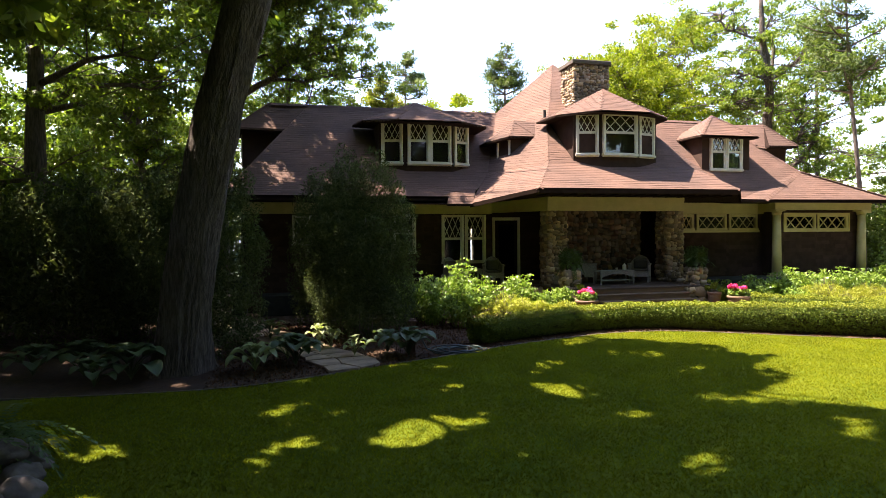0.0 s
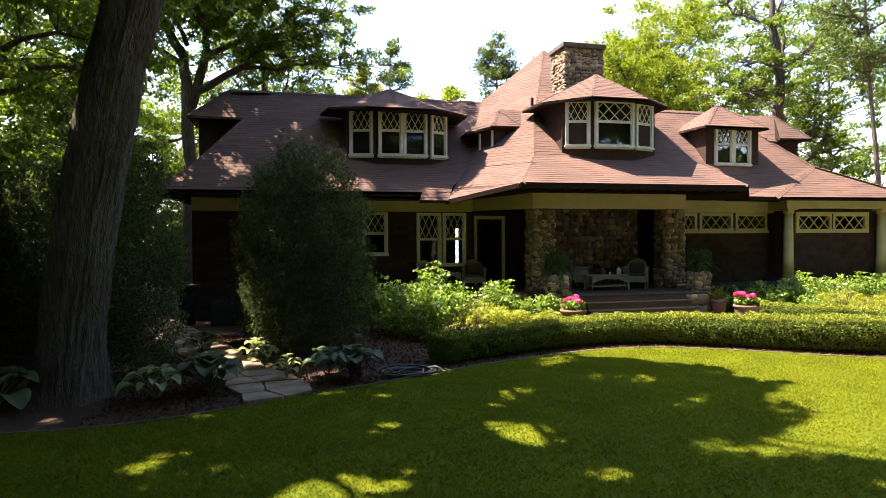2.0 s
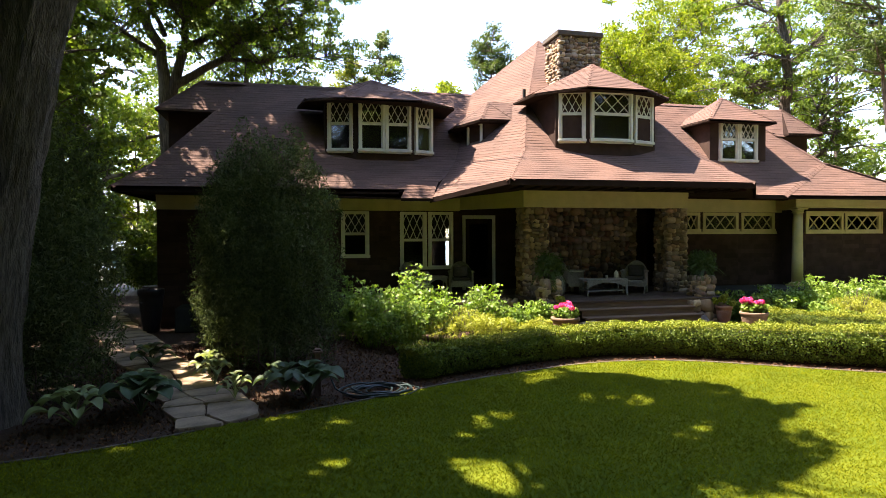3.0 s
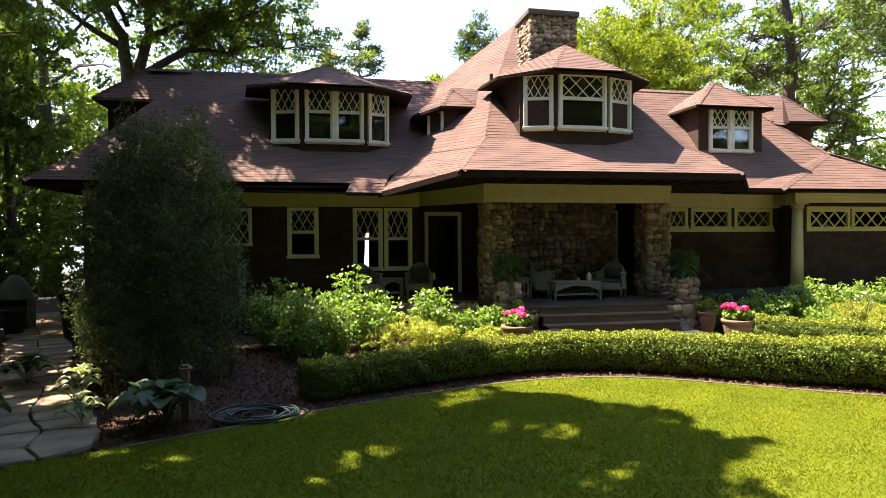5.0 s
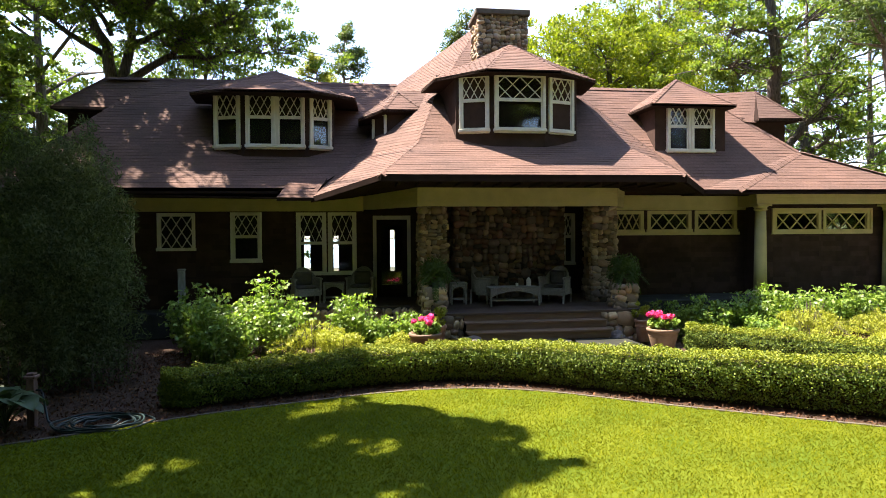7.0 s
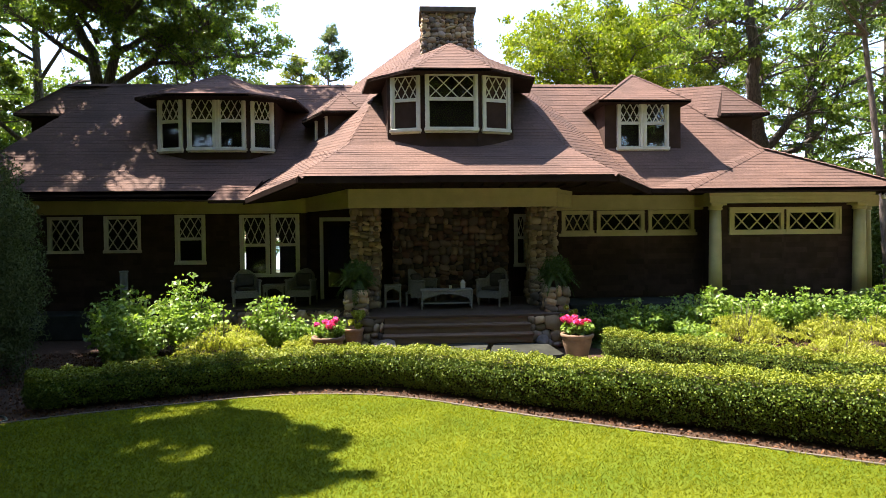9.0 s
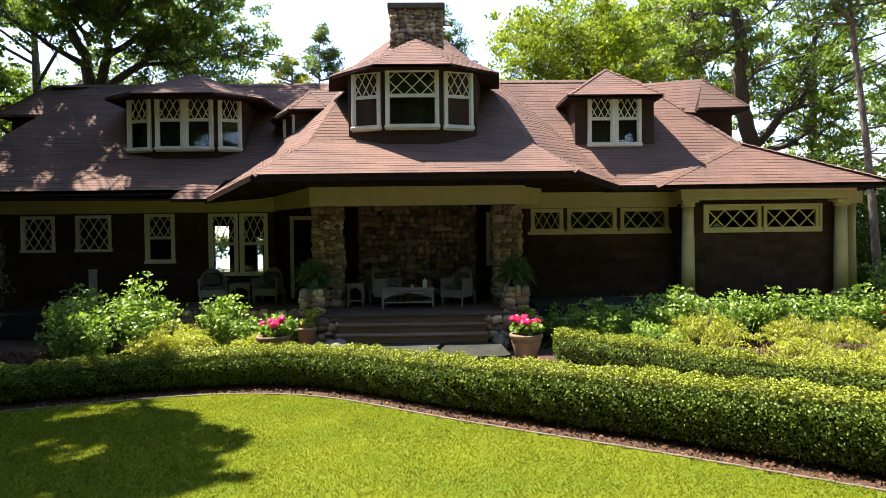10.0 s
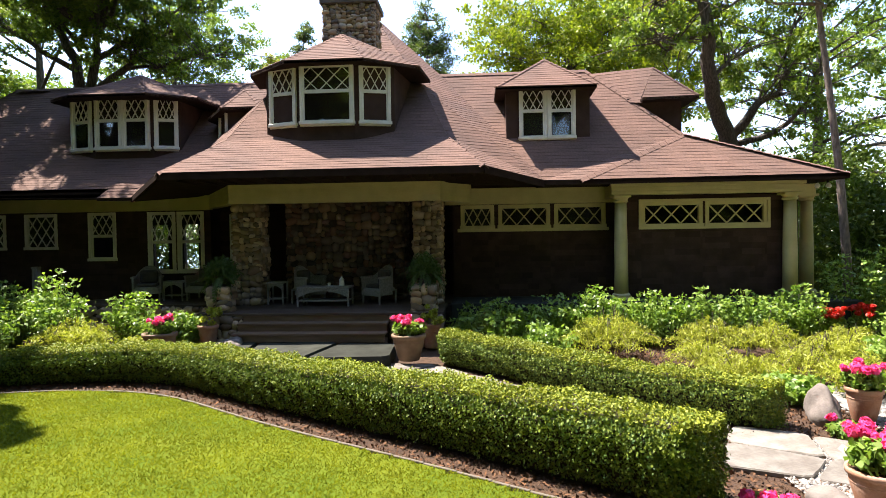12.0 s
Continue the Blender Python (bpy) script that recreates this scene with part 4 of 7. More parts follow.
# ---- plants ----
def hedge(name, path, w, heights, n, label, seed):
    """A clipped hedge: small leaves over a rounded box profile along a path."""
    rng = np.random.default_rng(seed)
    p = np.array(path, float)
    seg = np.linalg.norm(np.diff(p, axis=0), axis=1)
    s = np.concatenate([[0], np.cumsum(seg)])
    u = rng.uniform(0, s[-1], n)
    # round ends get leaves of their own
    tip = rng.uniform(0, 1, n) < 0.09
    phi = rng.uniform(0, math.pi / 2, n)
    u = np.where(tip, np.where(rng.uniform(0, 1, n) < 0.5, w / 2 * (1 - np.cos(phi)), s[-1] - w / 2 * (1 - np.cos(phi))), u)
    cx, cy = np.interp(u, s, p[:, 0]), np.interp(u, s, p[:, 1])
    tx, ty = np.interp(u + 0.1, s, p[:, 0]) - np.interp(u - 0.1, s, p[:, 0]), np.interp(u + 0.1, s, p[:, 1]) - np.interp(u - 0.1, s, p[:, 1])
    ln = np.hypot(tx, ty)
    nx, ny = -ty / ln, tx / ln
    h = heights[0] + (heights[1] - heights[0]) * u / s[-1]
    q = rng.uniform(0, 1, n) * (2 * h + w)
    q = np.where(tip & (q > h) & (q < h + w), np.where(q < h + w / 2, (q - h) / w * 2 * h, h + w + (q - h - w / 2) / w * 2 * h), q)
    off = np.where(q < h, -w / 2, np.where(q < h + w, q - h - w / 2, w / 2))
    z = np.where(q < h, q, np.where(q < h + w, h, 2 * h + w - q))
    # round the shoulders, ends and skin
    end = np.minimum(u, s[-1] - u)
    k = np.clip(end / (w * 0.5), 0, 1)
    off = off * np.sqrt(1 - (1 - k) ** 2 * 0.98)
    corner = np.clip((z - (h - 0.24)) / 0.24, 0, 1) ** 1.5 * np.clip((np.abs(off) - (w / 2 - 0.26)) / 0.26, 0, 1) ** 1.5
    wob = 0.018 * np.sin(u * 4.1 + 2 * z) + 0.016 * np.sin(u * 11.7 + off * 6) + 0.012 * np.sin(u * 23 + z * 17)
    z = z + np.where(z > h - 0.02, wob, 0) - corner * 0.11
    off = (off * (1 + wob / w) - np.sign(off) * corner * 0.12) * (1 - 0.46 * np.clip(1 - z / (0.92 * h), 0, 1) ** 0.8)
    depth = rng.uniform(0, 1, n) ** 1.6 * 0.10
    nrm = np.stack([nx * np.sign(off), ny * np.sign(off), np.zeros(n)], 1)
    outward = np.where(u < s[-1] / 2, -1.0, 1.0) * np.cos(phi)
    capped = np.stack([tx / ln * outward, ty / ln * outward, np.zeros(n)], 1) + nrm * np.sin(phi)[:, None]
    nrm = np.where(tip[:, None], capped, nrm)
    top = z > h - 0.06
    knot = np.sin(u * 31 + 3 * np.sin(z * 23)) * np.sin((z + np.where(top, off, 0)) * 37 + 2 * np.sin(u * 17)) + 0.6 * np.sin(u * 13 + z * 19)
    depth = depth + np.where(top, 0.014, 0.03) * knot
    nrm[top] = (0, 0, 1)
    x, y = cx + nx * off, cy + ny * off
    c = np.stack([x, y, ground_z(x, y) + np.maximum(z, 0.03 + 0.12 * rng.uniform(0, 1, n))], 1) - nrm * depth[:, None] + nrm * 0.04 * rng.uniform(-0.2, 1, n)[:, None]
    he = thing(name, label, "hedge")
    # darker sides, yellower top: sunlight imitated by the leaf colour
    for nm, mask, mat, flat in (("foliage", ~top, HEDGELEAF, 3.4), ("young_growth", top, HEDGELIT, 1.2)):
        part(nm, leaf_mesh(nm, c[mask], 0.034, mat, nrm[mask] * flat, 0.62, 0.62, seed=seed), mat, he, "yellow-green top leaves with sunlight put into the colour" if mat is HEDGELIT else "")
    # solid core for the inner twigs; bulk and dark colour stand in for shade
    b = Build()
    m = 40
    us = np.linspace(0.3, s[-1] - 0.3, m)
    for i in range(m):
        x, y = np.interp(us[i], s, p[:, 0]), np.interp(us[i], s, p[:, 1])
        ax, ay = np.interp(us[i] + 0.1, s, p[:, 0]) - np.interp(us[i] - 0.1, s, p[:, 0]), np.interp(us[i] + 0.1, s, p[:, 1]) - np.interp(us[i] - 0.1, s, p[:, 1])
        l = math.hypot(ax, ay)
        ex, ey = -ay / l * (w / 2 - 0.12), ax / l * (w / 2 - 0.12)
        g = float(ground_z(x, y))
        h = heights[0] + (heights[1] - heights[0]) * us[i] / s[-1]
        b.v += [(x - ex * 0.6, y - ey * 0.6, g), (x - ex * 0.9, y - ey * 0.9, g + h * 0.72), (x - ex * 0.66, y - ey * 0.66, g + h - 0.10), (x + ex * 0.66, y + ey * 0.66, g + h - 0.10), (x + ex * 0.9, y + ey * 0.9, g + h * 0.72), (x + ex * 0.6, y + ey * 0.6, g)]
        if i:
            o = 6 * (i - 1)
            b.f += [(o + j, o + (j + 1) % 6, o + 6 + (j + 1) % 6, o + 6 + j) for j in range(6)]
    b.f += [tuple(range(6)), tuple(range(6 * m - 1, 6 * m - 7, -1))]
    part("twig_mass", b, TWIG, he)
    return he


xs = np.linspace(-4.25, 8.03, 26)
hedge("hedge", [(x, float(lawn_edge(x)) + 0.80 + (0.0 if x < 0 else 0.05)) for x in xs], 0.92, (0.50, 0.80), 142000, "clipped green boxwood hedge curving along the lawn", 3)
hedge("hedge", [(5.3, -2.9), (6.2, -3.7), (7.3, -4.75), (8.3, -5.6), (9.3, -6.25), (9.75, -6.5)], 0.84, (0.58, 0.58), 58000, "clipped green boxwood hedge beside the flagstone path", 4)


def shrub(name, label, blobs, n, size, mat, seed, stems=True, ratio=0.55, shell=0.5, category="shrub", spread=0.8, hang=0.0):
    """A leafy shrub made of clumps, on a few stems."""
    rng = np.random.default_rng(seed)
    c, d = blob_points(n, blobs, rng, shell)
    keep = c[:, 2] > ground_z(c[:, 0], c[:, 1]) + 0.02
    ob = thing(name, label, category)
    part("foliage", leaf_mesh("foliage", c[keep], size, mat, d[keep] * 0.8 + (0, 0, 0.5), spread, ratio, seed=seed, hang=hang), mat, ob)
    if stems:
        b = Build()
        for x, y, z, rx, ry, rz in blobs[:12]:
            g = float(ground_z(x, y))
            b.tube([(x * 0.7 + blobs[0][0] * 0.3, y * 0.7 + blobs[0][1] * 0.3, g - 0.02), (x, y, (g + z) / 2), (x, y, z + rz * 0.4)], [0.02, 0.015, 0.006], 5)
        tagged(part("stem", b, BARK, ob), kind="stuff")
    return ob


def clump(cx, cy, r, h, k, seed, low=0.35):
    """Blobs of a rounded bushy mass."""
    rng = random.Random(seed)
    out = []
    for i in range(k):
        a, q = rng.uniform(0, 6.28), r * math.sqrt(rng.uniform(0, 1)) * 0.75
        s = rng.uniform(0.55, 1.1) * r * 0.34
        out.append((cx + q * math.cos(a), cy + q * math.sin(a), h * (low + (0.95 - low) * rng.uniform(0, 1) * (1 - 0.45 * (q / r) ** 2)), s, s, s * 0.9))
    return out


def tall_yew(cx, cy, r, h, seed, n):
    """Blobs of a dense upright evergreen."""
    rng = random.Random(seed)
    out = []
    for i in range(46):
        t = i / 45
        rad = r * (0.86 + 0.2 * math.sin(math.pi * min(1, t * 1.25)) + 0.10 * math.sin(i * 1.7)) * (1 - max(0, t - 0.78) * 2.2)
        a = i * 2.4
        out.append((cx + rad * 0.6 * math.cos(a), cy + rad * 0.6 * math.sin(a), 0.25 + t * (h - 0.45), rad * 0.5 + 0.12, rad * 0.5 + 0.12, 0.42))
        for _ in range(3):
            w = rng.uniform(0, 6.28)
            q = rng.uniform(0.10, 0.22)
            out.append((cx + rad * 1.02 * math.cos(w), cy + rad * 1.02 * math.sin(w), 0.3 + t * (h - 0.3) + rng.uniform(-0.1, 0.25), q, q, q * 1.7))
    return out


shrub("evergreen_shrub", "tall dense dark green evergreen shrub", tall_yew(-6.45, -3.8, 1.08, 4.1, 1, 0), 56000, 0.08, DARKLEAF, 11, ratio=0.25, shell=0.6, spread=1.0, hang=-0.7)
shrub("evergreen_shrub", "tall dense dark green evergreen shrub", tall_yew(-7.15, -2.0, 0.85, 3.95, 6, 0), 22000, 0.09, DARKLEAF, 15, ratio=0.25, shell=0.6, spread=1.0, hang=-0.7)
shrub("evergreen_shrub", "tall dense dark green evergreen shrub", tall_yew(-9.65, -5.45, 0.85, 4.0, 7, 0), 30000, 0.085, DARKLEAF, 16, ratio=0.25, shell=0.6, spread=1.0, hang=-0.7)
shrub("evergreen_shrub", "tall dense dark green evergreen shrub", tall_yew(-11.3, -2.6, 1.2, 3.9, 2, 0), 22000, 0.12, DARKLEAF, 12, ratio=0.28, shell=0.7, hang=-0.7)
shrub("evergreen_shrub", "tall dense dark green evergreen shrub", tall_yew(-13.2, -2.2, 1.7, 3.6, 3, 0), 18000, 0.16, DARKLEAF, 13, ratio=0.28, shell=0.7, hang=-0.7)
shrub("evergreen_shrub", "tall dense dark green evergreen shrub", tall_yew(-16.5, -1.5, 1.7, 2.6, 4, 0), 7000, 0.2, DARKLEAF, 14, ratio=0.4, shell=0.75)

# perennial beds in front of the porch
bed = [(-2.9, -2.0, 0.6, 1.25, BROADLEAF, 4200), (-4.3, -1.3, 0.6, 1.3, BROADLEAF, 4000), (-1.75, -2.85, 0.5, 0.65, LIMELEAF, 4000), (-0.3, -1.75, 0.34, 0.8, BROADLEAF, 2200), (-4.35, -2.2, 0.62, 1.2, BROADLEAF, 6500), (-3.75, -3.0, 0.56, 1.05, BROADLEAF, 5000), (-2.35, -2.35, 0.85, 0.95, LIMELEAF, 7000), (-1.6, -1.5, 0.52, 1.25, BROADLEAF, 4200), (-1.05, -1.9, 0.36, 0.75, BROADLEAF, 2600),
       (-4.9, -1.0, 0.66, 1.3, BROADLEAF, 4200), (-3.35, -1.45, 0.62, 1.55, BROADLEAF, 3800), (-0.75, -2.7, 0.42, 0.60, LIMELEAF, 4200),
       (6.4, -1.7, 0.7, 0.95, BROADLEAF, 4200), (7.4, -1.5, 0.7, 1.05, BROADLEAF, 4200), (8.5, -1.2, 0.7, 1.15, BROADLEAF, 4200), (9.6, -1.1, 0.7, 1.05, BROADLEAF, 4200), (10.7, -1.0, 0.7, 1.1, BROADLEAF, 4200), (11.8, -0.9, 0.7, 1.05, BROADLEAF, 4200), (12.8, -0.8, 0.7, 1.1, BROADLEAF, 4200),
       (8.4, -2.5, 0.95, 1.0, LIMELEAF, 7500), (7.2, -2.6, 0.6, 0.6, BROADLEAF, 3000), (10.4, -2.3, 0.75, 0.85, LIMELEAF, 5000), (11.4, -2.3, 0.75, 0.8, LIMELEAF, 4500), (9.9, -3.4, 0.7, 0.55, LIMELEAF, 4500),
       (14.6, 0.1, 1.0, 2.0, BROADLEAF, 7000), (15.6, -0.6, 1.0, 1.6, LIMELEAF, 5000), (16.0, 0.4, 1.2, 1.6, BROADLEAF, 6000), (13.2, -1.9, 0.6, 0.6, LIMELEAF, 2500), (10.2, -4.3, 0.75, 0.55, LIMELEAF, 4500), (11.2, -4.1, 0.75, 0.6, LIMELEAF, 3500), (12.0, -3.5, 0.75, 0.65, LIMELEAF, 4500), (12.6, -2.6, 0.7, 0.6, LIMELEAF, 3500),
       (13.2, -3.4, 0.7, 0.5, BROADLEAF, 3000), (11.6, -5.0, 0.5, 0.4, LIMELEAF, 2200), (10.5, -5.2, 0.45, 0.35, BROADLEAF, 1600), (5.9, -1.0, 0.6, 0.8, BROADLEAF, 2600), (14.2, -2.2, 0.8, 0.8, BROADLEAF, 3000), (15.5, -1.5, 0.9, 1.0, BROADLEAF, 3500)]


def perennial(x, y, r, h, stems, size, mat, seed, label):
    """Many upright leafy stems that fan out from one root."""
    rng = random.Random(seed)
    t = thing("perennial_clump", label, "plant")
    g = float(ground_z(x, y))
    b, c = Build(), []
    for k in range(stems):
        a, q = rng.uniform(0, 6.28), r * math.sqrt(rng.uniform(0, 1))
        top = h * rng.uniform(0.62, 1.08) * (1 - 0.35 * (q / r) ** 2)
        p0 = Vector((x + 0.45 * q * math.cos(a), y + 0.45 * q * math.sin(a), g - 0.02))
        p2 = Vector((x + q * math.cos(a), y + q * math.sin(a), g + top))
        p1 = p0.lerp(p2, 0.5) + Vector((0, 0, 0.12 * top))
        b.tube([p0, p1, p2], [0.008, 0.006, 0.003], 4, False)
        for i in range(7):
            f = 0.22 + 0.78 * i / 6
            m = p0.lerp(p1, f).lerp(p1.lerp(p2, f), f)
            for _ in range(6 if i < 6 else 10):
                c.append((m.x + rng.gauss(0, size * 0.8), m.y + rng.gauss(0, size * 0.8), max(g + 0.04, m.z + rng.gauss(0, size * 0.25))))
    part("foliage", leaf_mesh("foliage", np.array(c), size, mat, np.tile((0, -0.15, 1.1), (len(c), 1)), 0.55, 0.62, seed=seed, hang=0.35), mat, t)
    tagged(part("stem", b, BROADLEAF, t), kind="stuff")
    return t


def lace_mound(x, y, r, h, seed, label):
    """A cascading mound of thread-like leaves on arching sprays."""
    rng = random.Random(seed)
    t = thing("garden_shrub", label, "plant")
    g = float(ground_z(x, y))
    c, b = [], Build()
    for k in range(int(150 * r)):
        a, q = rng.uniform(0, 6.28), r * math.sqrt(rng.uniform(0.02, 1))
        rise = h * (1 - 0.55 * (q / r) ** 2) * rng.uniform(0.75, 1.12)
        p0 = Vector((x + 0.3 * q * math.cos(a), y + 0.3 * q * math.sin(a), g + 0.25 * rise))
        p1 = Vector((x + 0.75 * q * math.cos(a), y + 0.75 * q * math.sin(a), g + rise * 1.05))
        p2 = Vector((x + 1.12 * q * math.cos(a), y + 1.12 * q * math.sin(a), g + rise * 0.72))
        if k % 4 == 0:
            b.tube([p0, p1, p2], [0.006, 0.005, 0.003], 4, False)
        for i in range(26):
            f = 0.15 + 0.85 * i / 25
            m = p0.lerp(p1, f).lerp(p1.lerp(p2, f), f)
            c.append((m.x + rng.gauss(0, 0.025), m.y + rng.gauss(0, 0.025), max(g + 0.03, m.z + rng.gauss(-0.01, 0.02))))
    part("foliage", leaf_mesh("foliage", np.array(c), 0.095, LIMELEAF, np.tile((0, -0.1, 0.9), (len(c), 1)), 0.6, 0.16, seed=seed, hang=1.0), LIMELEAF, t)
    tagged(part("stem", b, BARK, t), kind="stuff")
    return t


for i, (x, y, r, h, mat, n) in enumerate(bed):
    if mat is LIMELEAF and r > 0.55:
        lace_mound(x, y, r, h * 0.95, 100 + i, "feathery yellow-green cascading mound in the bed")
    elif mat is LIMELEAF:
        shrub("garden_shrub", "feathery yellow-green mounded shrub in the bed", clump(x, y, r, h, 26, i, 0.2), n, 0.062, mat, 100 + i, ratio=0.34, category="plant", shell=0.6, spread=0.5, hang=0.4)
    else:
        perennial(x, y, r, h * 1.06, 46 if r > 0.65 else 34, 0.092, mat, 100 + i, "leafy bright green flowering perennial in the bed")


# ---- trees ----
def sun_pattern(x, y, loose=0.0):
    """Wanted sun patches that the crowns are cut to: the open side of the lawn, the beds and loose gaps."""
    by = [-14, -11.6, -10.9, -10.4, -9.8, -9.2, -8.6, -7.8, -7.0, -6.4, -5.8, -5.0, -4.3, -3.9, -0.9, -0.7, -0.4, 2.8, 10]
    bx = [0.6, -0.4, -1.6, -0.8, 0.5, 0.2, 0.9, 0.4, 0.4, -0.1, -1.0, -1.2, -1.5, -3.3, -3.6, -1.3, 0.6, 2.8, 3.0]
    wave = 0.35 * np.sin(2.3 * y + 0.8 * x) + 0.25 * np.sin(5.1 * y + 1.0) + 0.15 * np.sin(9 * x + 3 * y)
    open_side = x > np.interp(y, by, bx) + np.where(y < -4.1, 0.5 * wave, 0.3 * wave)
    gap = np.sin(2.9 * x + 1.3 * np.sin(1.7 * y)) + np.sin(3.9 * y + 1.1 * np.sin(1.3 * x) + 0.6) + 0.7 * np.sin(5.7 * x - 4.3 * y)
    gap = gap + loose * np.random.default_rng(5).normal(size=np.shape(gap))
    near = (((x + 6.6) * 0.8 + (y + 11.1) * 0.7) / 0.8) ** 2 + (((x + 6.6) * 0.6 - (y + 11.1) * 0.8) / 0.4) ** 2 < 1
    mid = ((x + 4.0) / 0.45) ** 2 + ((y + 9.4) / 1.0) ** 2 < 1
    roof_gap = ((x + 3.6) / 0.85) ** 2 + ((y + 0.15) / 0.30) ** 2 + 0.5 * np.sin(7 * x) < 0.9
    flecks = ((gap > 2.15) & (y > -0.5)) | ((gap > 1.35) & (x < -9.5) & (y > -5.5))
    walk_gap = (np.abs(x + 8.05 + 0.41 * (y + 4.5)) < 0.7) & (gap > 1.1) & (y > -7.5)
    return open_side | ((gap > np.where((x > -4.5) & (y < -6.8), 1.2, 1.5)) & (y < -5)) | near | mid | roof_gap | flecks | walk_gap


def in_sun(p):
    """Whether the shadow of a point falls on a wanted sun patch."""
    return bool(sun_pattern(np.float64(p.x - SUN_DIR.x / SUN_DIR.z * p.z), np.float64(p.y - SUN_DIR.y / SUN_DIR.z * p.z)))


def tree(name, label, x, y, h, trunk_r, crown, n, size, leaf, bark, seed, lean=(0, 0), limbs=9, first=0.35, category="tree", taper=0.82, twigs=3, gaps=False, flat=0.5, reach=(0, 0), puff=(0.08, 0.20), bend=None):
    """A tapered trunk with limbs and a crown of leaf clumps with gaps. crown: (low, high, radius)."""
    rng = random.Random(seed)
    g = float(ground_z(x, y)) - 0.1
    t = thing(name, label, category)
    top = h * 0.9
    pts, rad = [], []
    for k in range(11):
        f = k / 10
        pts.append(Vector((x + lean[0] * f * top + 0.12 * math.sin(3 * f + seed), y + lean[1] * f * top + 0.12 * math.cos(2.3 * f + seed), g + f * top)))
        if bend:
            pts[-1].x, pts[-1].y = bend(f * top)
        rad.append(trunk_r * (1.0 - taper * f) * (1.18 if k == 0 else 1.0))
    b = Build().tube(pts, rad, 14)
    if bend:
        b = Build()
        rings, sides = 80, 110
        for k in range(rings):
            f = k / (rings - 1) * 10
            i = min(9, int(f))
            c, r = pts[i].lerp(pts[i + 1], f - i), rad[i] + (rad[i + 1] - rad[i]) * (f - i)
            for j in range(sides):
                a = 2 * math.pi * j / sides
                q = noise.noise(Vector((math.cos(a) * 9, math.sin(a) * 9, c.z * 0.9))) + 0.6 * noise.noise(Vector((math.cos(a) * 15, math.sin(a) * 15, c.z * 2.6 + 9)))
                rr = r * (1 + 0.17 * (abs(q) - 0.25) + 0.05 * math.sin(3 * a + 1)) + 0.11 * max(0, 1 - (c.z - g) / 0.7) ** 2 * (1 + 0.5 * math.sin(5 * a))
                b.v.append((c.x + rr * math.cos(a), c.y + rr * math.sin(a), c.z))
        b.f = [(k * sides + j, k * sides + (j + 1) % sides, (k + 1) * sides + (j + 1) % sides, (k + 1) * sides + j) for k in range(rings - 1) for j in range(sides)]
    part("trunk", b, bark, t, smooth=True)
    low, high, cr = crown
    blobs = []
    br = Build()
    for i in range(limbs):
        f = first + (0.95 - first) * (i + rng.random()) / limbs
        k = min(9, int(f * 10))
        s = pts[k].lerp(pts[k + 1], f * 10 - k)
        a = rng.uniform(0, 6.28)
        lz = low + (high - low) * min(1, (i + 0.8) / limbs)
        ln = cr * (0.55 + 0.5 * math.sin(math.pi * min(1, 0.25 + 0.7 * i / limbs))) * rng.uniform(0.75, 1.1)
        e = Vector((s.x + ln * math.cos(a) + reach[0], s.y + ln * math.sin(a) + reach[1], max(lz, s.z + 0.1 * ln)))
        for _ in range(5):
            if gaps and in_sun(e):
                e = s.lerp(e, 0.75)
        m1 = s.lerp(e, 0.4) + Vector((rng.uniform(-0.3, 0.3), rng.uniform(-0.3, 0.3), 0.12 * ln))
        m2 = s.lerp(e, 0.75) + Vector((rng.uniform(-0.4, 0.4), rng.uniform(-0.4, 0.4), 0.1 * ln))
        r0 = trunk_r * (1 - 0.8 * f) * 0.48
        br.tube([s, m1, m2, e], [r0, r0 * 0.7, r0 * 0.42, r0 * 0.15], 7)
        for q in (m1, m2, e):
            for _ in range(twigs):
                tip = q + Vector((rng.gauss(0, 1), rng.gauss(0, 1), rng.gauss(0.15, 0.55))) * cr * 0.27
                if gaps and in_sun(tip):
                    continue
                br.tube([q, q.lerp(tip, 0.5) + Vector((0, 0, 0.1)), tip], [r0 * 0.25, r0 * 0.16, r0 * 0.05], 4, False)
                w = cr * rng.uniform(*puff)
                blobs.append((*tip, w, w, w * flat))
    tagged(part("limb", br, bark, t, smooth=True), kind="stuff")
    c, d = blob_points(n, blobs, np.random.default_rng(seed), 0.15)
    # leaves are cut away along the sun's line to draw the set patches
    if gaps:
        keep = ~sun_pattern(c[:, 0] - SUN_DIR.x / SUN_DIR.z * c[:, 2], c[:, 1] - SUN_DIR.y / SUN_DIR.z * c[:, 2], 0.45)
        c, d = c[keep], d[keep]
    part("crown", leaf_mesh("crown", c, size, leaf, d * 0.3 + (0, 0, 0.7), 0.9, 0.6, seed=seed, hang=0.25), leaf, t)
    return t


